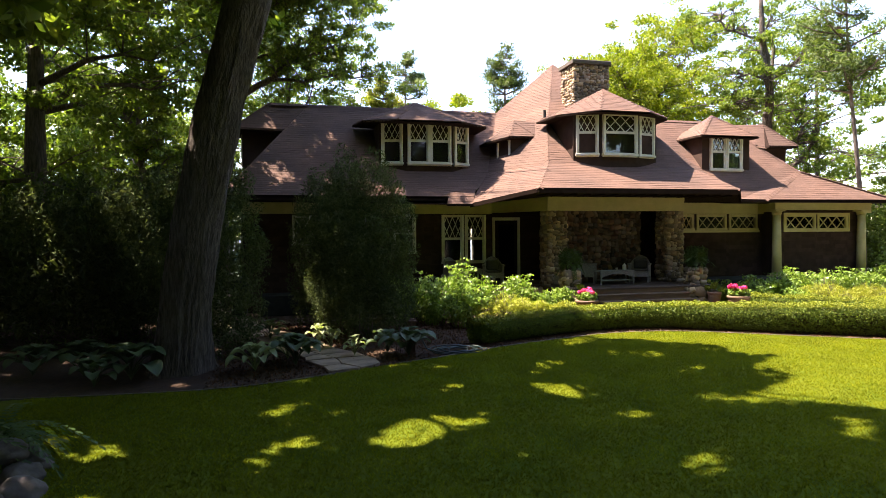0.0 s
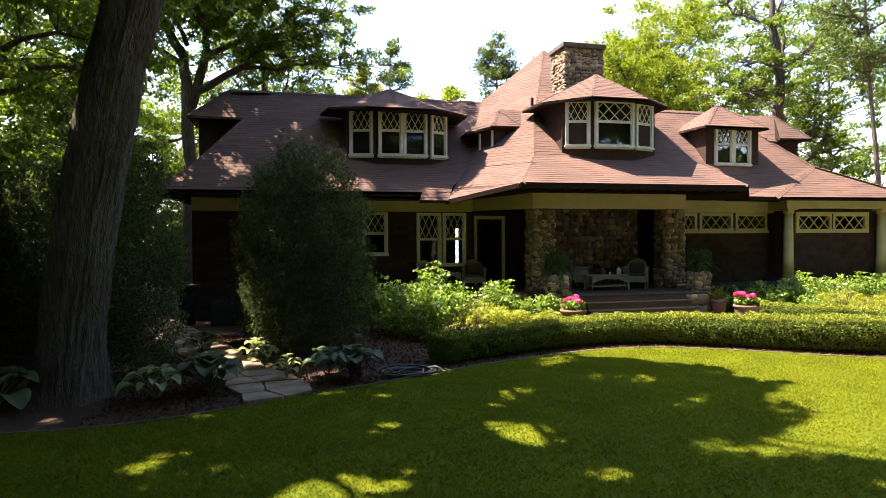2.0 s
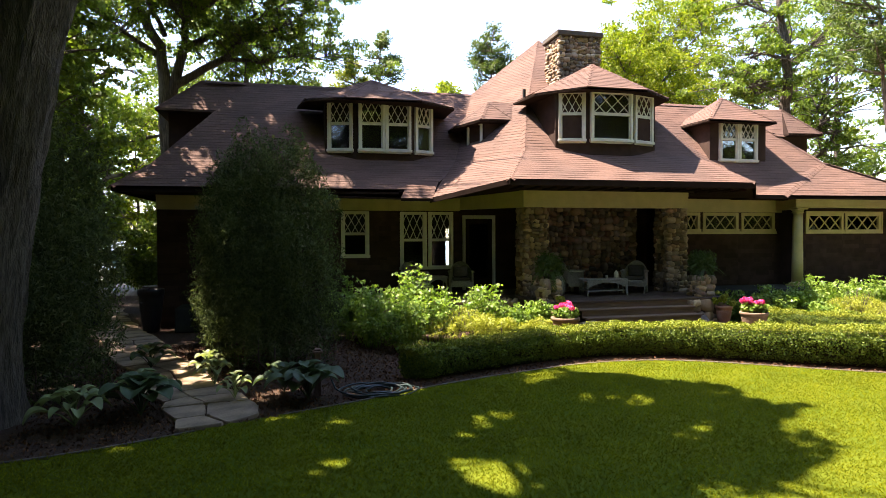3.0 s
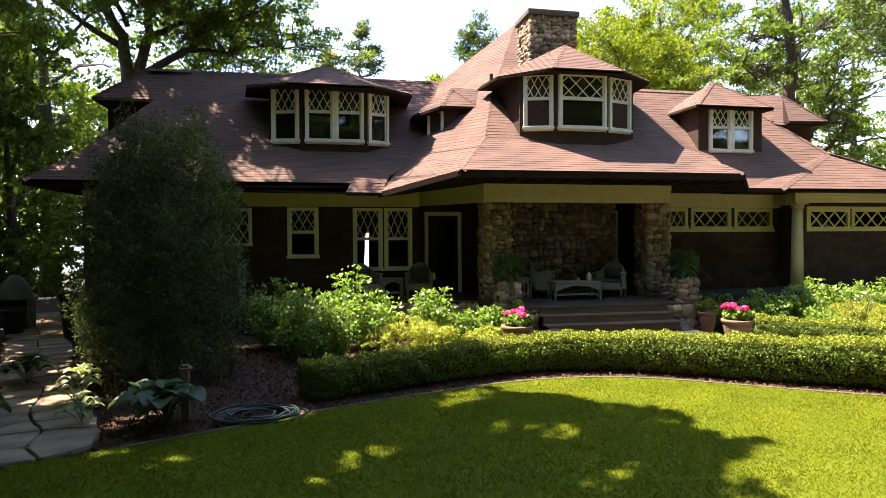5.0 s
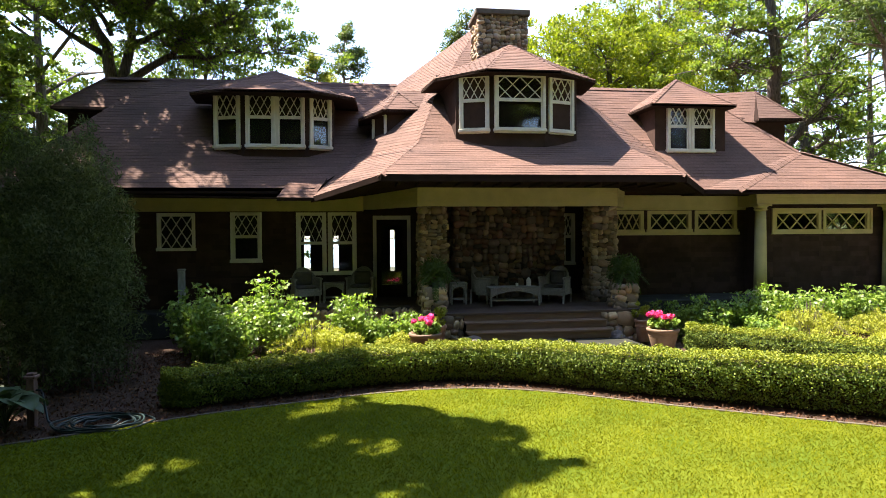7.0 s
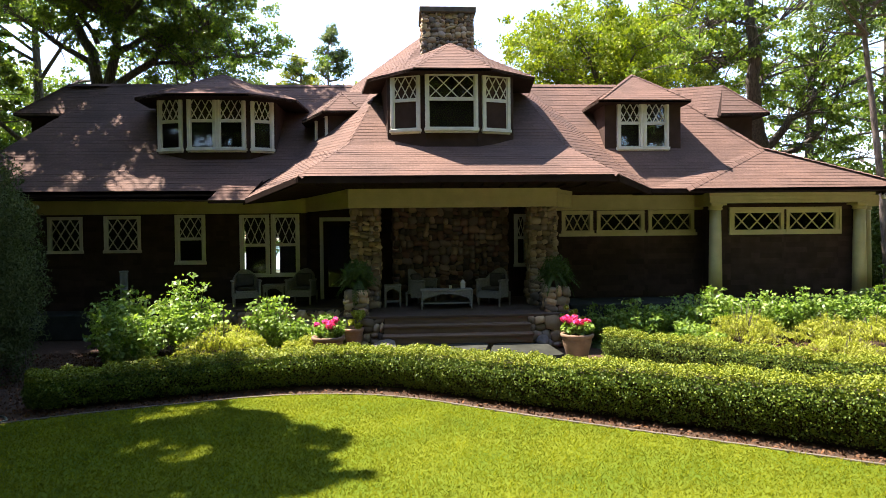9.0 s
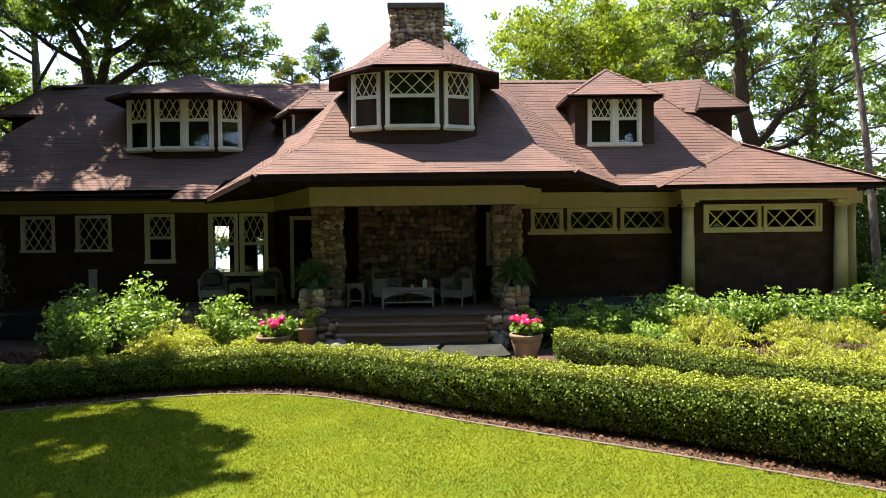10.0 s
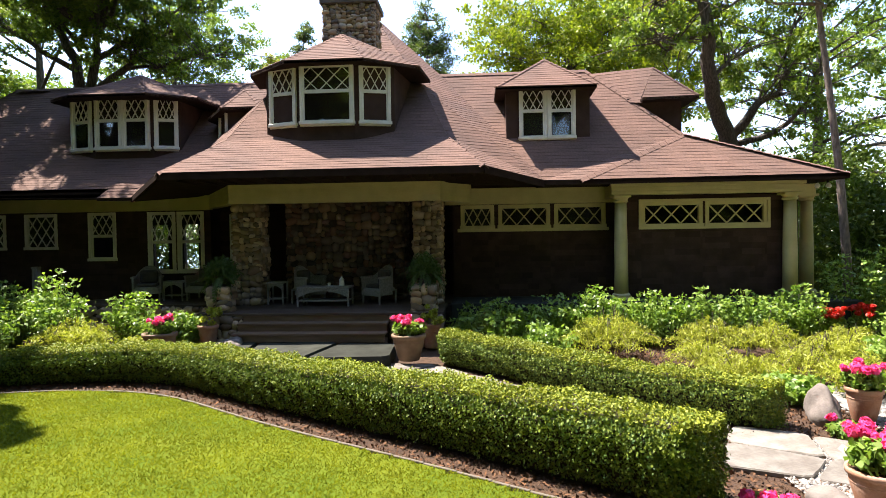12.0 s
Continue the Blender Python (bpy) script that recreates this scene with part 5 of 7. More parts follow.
def pine(name, label, x, y, h, trunk_r, low, cr, n, seed, bark=None, leaf=None, lean=0.0):
    """A straight pine with whorls of boughs and flat needle clumps."""
    rng = random.Random(seed)
    bark, leaf = bark or PINEBARK, leaf or PINELEAF
    g = -0.3
    t = thing(name, label, "tree")
    pts = [Vector((x + 0.1 * math.sin(k + seed) + lean * h * k / 8, y, g + h * k / 8)) for k in range(9)]
    part("trunk", Build().tube(pts, [trunk_r * (1.0 - 0.9 * k / 8) for k in range(9)], 10), bark, t, smooth=True)
    br, blobs, root = Build(), [], x
    z = low
    while z < h * 0.98:
        f = (z - low) / (h - low)
        x = root + lean * z
        for j in range(rng.choice((3, 4, 6))):
            a = rng.uniform(0, 6.28)
            ln = cr * (1 - f * 0.8) * rng.uniform(0.35, 1.2)
            e = Vector((x + ln * math.cos(a), y + ln * math.sin(a), z + rng.uniform(0.05, 0.5) * ln))
            br.tube([(x, y, z), Vector((x, y, z)).lerp(e, 0.6) - Vector((0, 0, 0.06 * ln)), e], [0.05, 0.035, 0.012], 5, False)
            for q in (0.55, 0.8, 1.0):
                p = Vector((x, y, z)).lerp(e, q)
                w = 0.22 + 0.26 * ln * rng.uniform(0.5, 1.2)
                blobs.append((p.x, p.y, p.z + 0.08, w, w, w * 0.6))
        z += rng.uniform(0.22, 0.6)
    tagged(part("limb", br, bark, t), kind="stuff")
    c, d = blob_points(n, blobs, np.random.default_rng(seed), 0.1)
    part("crown", leaf_mesh("crown", c, 0.24, leaf, d * 0.3 + (0, 0, 0.6), 0.9, 0.2, seed=seed), leaf, t)
    return t


def near_bend(z):
    """The line of the near oak's trunk, which leans out over the lawn."""
    k = min(z, 6.5)
    return -10.10 + 0.075 * k + 0.018 * k * k + 0.25 * (z - k), -6.5 - 0.075 * k - 0.02 * (z - k)


def spreading_oak(name, label, trunks, limbs, canopy, n, size, leaf, seed, clump_r=0.5, gaps=False, twigs=7):
    """A forked oak: trunks and limbs along given lines, leaf clumps at the ends of twigs, and a higher canopy of (x, y, z) limb ends."""
    rng = random.Random(seed)
    t = thing(name, label, "tree")
    for k, (line, r0, r1) in enumerate(trunks):
        q = [Vector(p) for p in line]
        fine = [q[i].lerp(q[i + 1], f) + Vector((0.05 * math.sin(5 * i + 9 * f), 0, 0)) for i in range(len(q) - 1) for f in (0, 0.33, 0.66)] + [q[-1]]
        part("trunk", Build().tube(fine, [r0 + (r1 - r0) * i / (len(fine) - 1) for i in range(len(fine))], 12), BARK, t, smooth=True)
    br, blobs = Build(), []
    crown_limbs = [(line, r) for line, r in limbs]
    fork = Vector(trunks[-1][0][-2])
    for e in canopy:
        e = Vector(e)
        crown_limbs.append(([fork, fork.lerp(e, 0.5) + Vector((0, 0, 0.8)), e], 0.11))
    for i, (line, r) in enumerate(crown_limbs):
        q = [Vector(p) for p in line]
        m = 3 * (len(q) - 1)
        fine = []
        for j in range(m + 1):
            f = j / m * (len(q) - 1)
            k = min(len(q) - 2, int(f))
            fine.append(q[k].lerp(q[k + 1], f - k) + Vector((rng.gauss(0, 0.07), rng.gauss(0, 0.12), rng.gauss(0, 0.07))) * (j > 0))
        br.tube(fine, [r * (1 - 0.82 * j / m) for j in range(m + 1)], 8)
        for j in range(m // 3, m + 1):
            for _ in range(twigs):
                tip = fine[j] + Vector((rng.gauss(0.1, 0.75), rng.gauss(0, 1.0), rng.gauss(0.25, 0.5))) * 1.15
                if gaps and in_sun(tip):
                    continue
                w = clump_r * rng.uniform(0.55, 1.15)
                mid = fine[j].lerp(tip, 0.5) + Vector((rng.gauss(0, 0.1), 0, 0.1))
                br.tube([fine[j], mid, tip], [0.03, 0.02, 0.008], 5, False)
                blobs.append((*tip, w, w, w * 0.55))
    tagged(part("limb", br, BARK, t, smooth=True), kind="stuff")
    c, d = blob_points(n, blobs, np.random.default_rng(seed), 0.1)
    # same cut towards the sun, so that the set patches stay lit
    if gaps:
        keep = ~sun_pattern(c[:, 0] - SUN_DIR.x / SUN_DIR.z * c[:, 2], c[:, 1] - SUN_DIR.y / SUN_DIR.z * c[:, 2], 0.3)
        c, d = c[keep], d[keep]
    part("crown", leaf_mesh("crown", c, size, leaf, d * 0.3 + (0, 0, 0.7), 0.9, 0.6, seed=seed, hang=0.25), leaf, t)
    return t


OAKL = "leafy green tree at the edge of the woods"
OAK = "tall broad oak with dark limbs and dense green leaves"
MAPLE = "bright green maple behind the roof"
tree("oak_tree", "large oak with furrowed dark bark beside the lawn", -10.10, -6.5, 14.0, 0.43, (10.6, 14.5, 5.8), 30000, 0.24, OAKLEAF, BARK, 21, limbs=28, first=0.74, taper=0.22, gaps=True, reach=(0.3, 1.6), bend=near_bend)
tree("oak_tree", OAK, -15.9, 3.6, 15.0, 0.44, (5.5, 14.5, 4.8), 26000, 0.17, OAKLEAF, BARK, 22, lean=(0.02, 0), limbs=15, first=0.45, gaps=True)
spreading_oak("oak_tree", "broad old oak forking behind the roof, dark limbs and green leaves",
              [([(-11.1, 11.3, -0.2), (-11.1, 11.2, 4.2), (-11.1, 11.1, 8.3), (-11.3, 11.1, 10.1), (-12.2, 11.1, 11.7), (-13.0, 10.8, 13.9)], 0.32, 0.13), ([(-11.0, 11.1, 7.9), (-10.4, 11.1, 9.9), (-10.3, 11.1, 11.2), (-9.8, 10.8, 14.1)], 0.22, 0.10)],
              [([(-10.7, 11.1, 8.6), (-8.9, 10.8, 9.6), (-8.1, 10.6, 10.4), (-6.5, 10.4, 11.0), (-5.2, 10.2, 11.9)], 0.17), ([(-10.3, 11.1, 10.2), (-8.7, 11.1, 10.9), (-7.4, 11.0, 11.3), (-5.9, 10.8, 12.3)], 0.14),
               ([(-8.9, 10.8, 9.6), (-7.4, 10.6, 9.7), (-5.8, 10.4, 9.9), (-4.4, 10.2, 9.9)], 0.09), ([(-10.3, 11.1, 11.4), (-8.5, 10.6, 12.8), (-6.5, 10.2, 13.5), (-4.2, 9.9, 13.1)], 0.12),
               ([(-11.3, 11.1, 9.7), (-13.0, 10.6, 10.8), (-14.8, 10.4, 11.9)], 0.15), ([(-12.1, 11.1, 11.6), (-13.7, 10.6, 12.5), (-15.3, 10.2, 13.2)], 0.12), ([(-11.1, 11.1, 10.5), (-11.7, 10.4, 12.1), (-11.0, 9.9, 13.7)], 0.11)],
              # Unseen limb ends above the left roof, added to shade it.
              [(x, y, 12.3 + 0.5 * math.sin(3 * x + y)) for x in (-13.2, -11.7, -10.2, -8.7, -7.2, -5.7) for y in (1.9, 3.4, 4.9)] + [(x, y, 13.4 + 0.4 * math.sin(2 * x + y)) for x in (-10.6, -8.4, -6.2, -4.2) for y in (1.2, 2.8, 4.4, 5.8)], 132000, 0.14, OAKLEAF, 23, 0.44, True, 7)
tree("oak_tree", OAK, -19.0, 4.0, 14.0, 0.38, (3.0, 13.5, 5.5), 24000, 0.19, OAKLEAF, BARK, 25, limbs=14, first=0.25)
tree("oak_tree", OAK, -15.4, 14.5, 16.0, 0.42, (5.0, 15.5, 6.5), 34000, 0.19, OAKLEAF, BARK, 26, limbs=14, first=0.25)
tree("oak_tree", OAK, -24.0, 0.0, 13.0, 0.36, (2.5, 12.5, 5.5), 10000, 0.3, OAKLEAF, BARK, 27, limbs=14, first=0.25)
tree("maple_tree", MAPLE, 9.7, 11.6, 12.2, 0.33, (6.0, 12.0, 3.7), 66000, 0.14, BRIGHTLEAF, BARK, 31, limbs=24, first=0.4, twigs=7, puff=(0.10, 0.19))
tree("maple_tree", MAPLE, 14.4, 16.0, 16.5, 0.33, (8.6, 16.0, 4.0), 40000, 0.16, BRIGHTLEAF, BARK, 32, limbs=24, first=0.4, twigs=7, puff=(0.10, 0.18))
spreading_oak("oak_tree", "dark spreading oak with crooked limbs behind the porch roof",
              [([(14.5, 6.9, -0.2), (14.4, 6.7, 3.0), (14.2, 6.4, 5.3), (13.5, 5.7, 6.3), (13.05, 5.1, 7.2), (12.95, 4.8, 8.5), (12.75, 4.7, 9.6), (12.45, 4.7, 11.4), (12.35, 4.7, 13.0)], 0.34, 0.09)],
              [([(14.2, 6.4, 5.5), (14.8, 6.2, 6.2), (15.6, 6.0, 6.8), (15.9, 6.0, 7.8), (16.2, 6.0, 9.2)], 0.17), ([(14.3, 6.5, 5.2), (15.9, 6.4, 5.6), (16.5, 6.2, 6.4), (16.8, 6.0, 7.6)], 0.12), ([(12.95, 4.8, 8.4), (12.3, 4.9, 8.3), (11.7, 5.0, 8.1), (11.0, 5.1, 8.5)], 0.07),
               ([(12.85, 4.75, 9.2), (12.1, 4.9, 9.6), (11.3, 5.1, 9.5)], 0.07), ([(12.9, 4.8, 8.8), (14.1, 6.0, 9.6), (15.4, 6.2, 10.6)], 0.09), ([(12.65, 4.7, 10.2), (13.6, 6.2, 11.4), (14.6, 6.6, 12.6)], 0.08), ([(12.6, 4.7, 10.6), (11.6, 5.2, 11.6), (10.8, 5.6, 12.2)], 0.07), ([(13.15, 5.2, 7.0), (14.2, 6.4, 8.0), (15.2, 8.0, 8.6)], 0.08)],
              [], 20000, 0.135, OAKLEAF, 33, 0.36, False, 6)
tree("oak_tree", OAK, 20.5, 13.0, 16.0, 0.30, (4.0, 15.5, 4.6), 13000, 0.17, OAKLEAF, BARK, 37, limbs=18, first=0.25, twigs=5, puff=(0.05, 0.14))
tree("oak_tree", OAK, 26.0, 15.0, 15.0, 0.30, (3.5, 14.5, 5.5), 13000, 0.24, OAKLEAF, BARK, 34, limbs=14, first=0.25)
tree("maple_tree", MAPLE, 5.0, 24.0, 12.0, 0.3, (6.0, 11.5, 4.0), 14000, 0.22, BRIGHTLEAF, BARK, 35, limbs=14, first=0.4)
tree("maple_tree", MAPLE, -3.5, 27.0, 12.5, 0.3, (6.5, 12.0, 4.0), 14000, 0.22, BRIGHTLEAF, BARK, 36, limbs=14, first=0.4)
pine("pine_tree", "tall dark pine behind the house", 3.7, 14.0, 12.6, 0.22, 4.5, 2.8, 24000, 41)
pine("pine_tree", "tall dark pine behind the house", -2.0, 13.6, 12.1, 0.18, 5.8, 1.75, 9000, 42)
pine("pine_tree", "tall dark pine behind the house", -3.3, 13.4, 10.9, 0.2, 5.5, 1.7, 11000, 43, leaf=LIMELEAF)
pine("pine_tree", "tall bare-trunked pine beside the house", 15.75, 2.5, 17.0, 0.125, 8.3, 2.2, 8000, 44, lean=-0.085)
for i, (x, y, r, h) in enumerate([(17.5, 6.5, 1.6, 4.2), (20.0, 5.5, 1.9, 4.4), (19.0, 9.0, 2.2, 5.2), (23.5, 8.0, 2.2, 4.8), (-15.6, 5.4, 1.6, 4.6), (-17.0, 9.0, 2.2, 6.0), (-20.0, 6.0, 2.4, 5.5), (-15.3, 12.5, 2.0, 5.0), (-17.5, 3.0, 1.9, 4.6), (-21.0, 12.0, 2.6, 6.5), (-9.9, 15.5, 2.0, 4.0), (-13.2, 17.5, 1.3, 1.5), (-12.3, 14.5, 1.1, 3.0)]):
    shrub("evergreen_shrub", "dark green understory shrub beside the house", tall_yew(x, y, r, h, 60 + i, 0), 9000, 0.18, DEEPLEAF, 60 + i, ratio=0.5, shell=0.6)
for k, (x, y) in enumerate(((-20.0, 15.0), (-18.5, 20.0), (-25.5, 9.0), (-26.0, -3.0), (-8.5, 22.0), (27.0, 6.0))):
    tree("understory_tree", OAKL, x, y, 11.0, 0.2, (1.5, 10.5, 4.4), 11000, 0.25, DEEPLEAF if k % 3 else OAKLEAF, BARK, 80 + k, limbs=16, first=0.12)
tree("maple_tree", "bright green maple by the lake shore", -14.6, 21.0, 9.0, 0.14, (1.2, 8.8, 3.2), 26000, 0.17, BRIGHTLEAF, BARK, 38, limbs=18, first=0.25, twigs=5)
tree("understory_tree", "tall dense green tree beyond the house corner", -13.7, 7.5, 10.5, 0.16, (0.6, 10.3, 1.75), 22000, 0.17, OAKLEAF, BARK, 39, limbs=34, first=0.06, twigs=5)
tree("oak_tree", OAK, -8.0, 13.5, 14.2, 0.22, (8.0, 13.8, 3.2), 20000, 0.15, OAKLEAF, BARK, 40, limbs=22, first=0.35, twigs=5)
# unseen trees beside and behind the camera, added to shade the lawn and beds
tree("oak_tree", OAK, -17.5, -6.5, 15.0, 0.42, (8.5, 14.5, 5.2), 15000, 0.30, OAKLEAF, BARK, 54, limbs=16, first=0.3, gaps=True)
tree("oak_tree", OAK, -14.9, -5.0, 15.0, 0.42, (10.0, 14.5, 4.8), 22000, 0.3, OAKLEAF, BARK, 58, lean=(0.1, 0.06), limbs=26, first=0.5, gaps=True, reach=(1.0, 1.4), twigs=4)
tree("oak_tree", OAK, -17.0, -11.5, 15.0, 0.42, (5.5, 14.5, 5.0), 15000, 0.36, OAKLEAF, BARK, 55, limbs=16, first=0.3, gaps=True)
tree("oak_tree", OAK, -13.5, -18.0, 15.0, 0.42, (6.5, 14.5, 5.5), 15000, 0.38, OAKLEAF, BARK, 57, limbs=16, first=0.35, gaps=True)
# Unseen ring of enlarged oaks, added to hold back skylight.
unseen_oak = tree("oak_tree", OAK, -21.0, -1.5, 15.0, 0.42, (4.5, 14.5, 5.2), 4200, 0.78, OAKLEAF, BARK, 56, limbs=14, first=0.3)
for bx, by in ((-26, -14), (-22, -26), (-13, -31), (-4, -29), (5, -30), (14, -29), (22, -24), (28, -15), (36, -7), (42, 4)):
    copy_thing(unseen_oak, pose(bx + 21 * 1.8, by + 1.5 * 1.8, 0) @ Matrix.Scale(1.8, 4))
tree("oak_tree", OAK, -12.5, -11.0, 15.0, 0.45, (9.3, 14.5, 5.8), 24000, 0.36, OAKLEAF, BARK, 51, lean=(0.18, 0), limbs=24, first=0.62, gaps=True, reach=(0.4, 0.2))
tree("oak_tree", OAK, -6.0, -19.5, 15.0, 0.45, (7.5, 14.5, 5.4), 16000, 0.4, OAKLEAF, BARK, 52, limbs=18, first=0.4, gaps=True)
tree("oak_tree", OAK, 3.0, -21.5, 14.0, 0.42, (7.5, 13.5, 4.5), 9000, 0.4, OAKLEAF, BARK, 53, limbs=12, first=0.4)
# Unseen thickets, added to close the bright horizon mirrored in the panes.
unseen_thicket = shrub("understory_shrub", "unseen green thicket added to cut low skylight and pane reflections", tall_yew(-24.0, -26.0, 4.2, 9.0, 9, 0), 3000, 0.92, OAKLEAF, 90, ratio=0.6, shell=0.5)
for bx, by in ((-26, -8), (-28, -17), (-17, -30), (-10, -32), (-3, -33), (4, -33), (11, -32), (18, -30), (24, -25), (28, -18), (31, -10), (32, -2)):
    copy_thing(unseen_thicket, pose(bx + 24, by + 26, 0))


# ---- stonework ----
def stone_shape(seed, square=0.27):
    """A rounded field stone with a flattish face, unit size, from a gridded cube."""
    rng = random.Random(seed)
    b, ids = Build(), {}
    off = Vector((rng.uniform(0, 50), rng.uniform(0, 50), 0))

    def vid(p):
        if p not in ids:
            q = Vector(p)
            q = q.normalized() * 0.5 * (1 - square) * 1.2 + q * 0.5 * square
            q *= 1 + 0.34 * noise.noise(q * 2.6 + off)
            ids[p] = len(b.v)
            b.v.append(tuple(q))
        return ids[p]

    g = (-1, 0, 1)
    for ax in range(3):
        for s in (-1, 1):
            for i in range(2):
                for j in range(2):
                    c = []
                    for u, v in ((g[i], g[j]), (g[i + 1], g[j]), (g[i + 1], g[j + 1]), (g[i], g[j + 1])):
                        p = [0, 0, 0]
                        p[ax], p[(ax + 1) % 3], p[(ax + 2) % 3] = s, u, v
                        c.append(vid(tuple(p)))
                    b.f.append(tuple(c if s > 0 else c[::-1]))
    return b


STONES = [stone_shape(k).mesh("stone", STONE, True) for k in range(14)]
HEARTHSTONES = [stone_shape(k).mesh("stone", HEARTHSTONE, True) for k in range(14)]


def rubble(x0, x1, z0, z1, row, rng):
    """Splits a face unevenly into the fields of a random rubble wall."""
    w, h = x1 - x0, z1 - z0
    big = row * rng.uniform(1.0, 2.1)
    if w < big * 1.15 and h < big * 0.9:
        return [(x0, x1, z0, z1)]
    f = rng.uniform(0.34, 0.66)
    if w / h > rng.uniform(0.9, 1.6):
        m = x0 + f * w
        return rubble(x0, m, z0, z1, row, rng) + rubble(m, x1, z0, z1, row, rng)
    m = z0 + f * h
    return rubble(x0, x1, z0, m, row, rng) + rubble(x0, x1, m, z1, row, rng)


def stone_face(parent, o, u, width, height, row, seed, depth=0.16, shapes=STONES):
    """Lays field stones as random rubble over an upright face that starts at o and runs along u."""
    rng = random.Random(seed)
    u = Vector(u).normalized()
    n = Vector((u.y, -u.x, 0))
    for x0, x1, z0, z1 in rubble(0.0, width, 0.0, height, row, rng):
        w, h = x1 - x0, z1 - z0
        ob = new("stone", shapes[rng.randrange(14)])
        ob.parent = parent
        p = Vector(o) + u * (x0 + w / 2) + Vector((0, 0, z0 + h / 2)) + n * rng.uniform(-0.03, 0.025)
        ob.matrix_basis = Matrix.Translation(p) @ Matrix.Rotation(math.atan2(u.y, u.x), 4, "Z") @ Matrix.Rotation(rng.uniform(-0.4, 0.4), 4, "Y") @ Matrix.Diagonal((w * rng.uniform(0.98, 1.14), depth * rng.uniform(0.9, 1.6), h * rng.uniform(0.98, 1.14), 1))


def stone_block(name, x0, x1, y0, y1, z0, z1, row, seed, label, sides="flr", depth=0.13, shapes=STONES):
    e = 0.05
    pi = part(name, Build().box(x0 + e, x1 - e, y0 + e, y1 - e, z0, z1), MORTAR, house, label)
    if "f" in sides:
        stone_face(pi, (x0, y0 + 0.06, z0), (1, 0, 0), x1 - x0, z1 - z0, row, seed, depth, shapes)
    if "l" in sides:
        stone_face(pi, (x0 + 0.06, y1, z0), (0, -1, 0), y1 - y0, z1 - z0, row, seed + 1, depth, shapes)
    if "r" in sides:
        stone_face(pi, (x1 - 0.06, y0, z0), (0, 1, 0), y1 - y0, z1 - z0, row, seed + 2, depth, shapes)
    return pi


stone_block("pillar", 0.03, 0.70, 0.02, 0.72, 0.75, 3.19, 0.13, 1, "square pillar of rounded brown field stones")
stone_block("pillar", 4.42, 5.08, 0.02, 0.72, 0.75, 3.19, 0.13, 4, "square pillar of rounded brown field stones")
stone_block("pedestal", 0.0, 0.50, -1.36, -0.86, 0.0, 1.30, 0.16, 7, "low field stone pedestal beside the steps")
stone_block("pedestal", 4.50, 5.02, -1.30, -0.80, 0.0, 1.30, 0.16, 10, "low field stone pedestal beside the steps")
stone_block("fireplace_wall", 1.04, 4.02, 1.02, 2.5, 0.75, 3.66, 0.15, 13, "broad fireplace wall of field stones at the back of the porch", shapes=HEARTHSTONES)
stone_block("foundation", -0.1, 0.85, -1.52, -1.3, 0.0, 0.70, 0.2, 20, "field stone foundation under the porch", "f")
stone_block("foundation", 4.05, 5.2, -1.52, -1.3, 0.0, 0.70, 0.2, 23, "field stone foundation under the porch", "f")
stone_block("foundation", -4.6, 0.0, 0.18, 0.4, 0.0, 0.69, 0.2, 26, "field stone foundation under the porch", "f")
ch = stone_block("chimney", 1.86, 3.28, 1.86, 2.95, 5.9, 8.56, 0.115, 30, "tall field stone chimney with a flat cap", depth=0.10)
part("cap", Build().box(1.80, 3.34, 1.80, 3.02, 8.56, 8.72, e=0.02), EDGING, ch, "grey concrete chimney cap")
part("flue", Build().box(2.25, 2.85, 2.2, 2.7, 8.72, 8.80, e=0.01), TERRA, ch)
part("vent_pipe", Build().tube([(0.75, 1.9, 6.3), (0.75, 1.9, 6.85)], 0.05, 8), IRON, house)

# spot lamps under the porch eave
for x in (13.75, 14.0):
    la = part("eave_lamp", Build().tube([(x, 0.35, 3.52), (x, 0.3, 3.44)], 0.03, 8), IRON, house, "small eave floodlight")
    part("bulb", Build().lathe([(0.02, 0.0), (0.055, -0.05), (0.06, -0.09), (0.03, -0.12)], 12, (x, 0.29, 3.45)), LAMPGLASS, la)


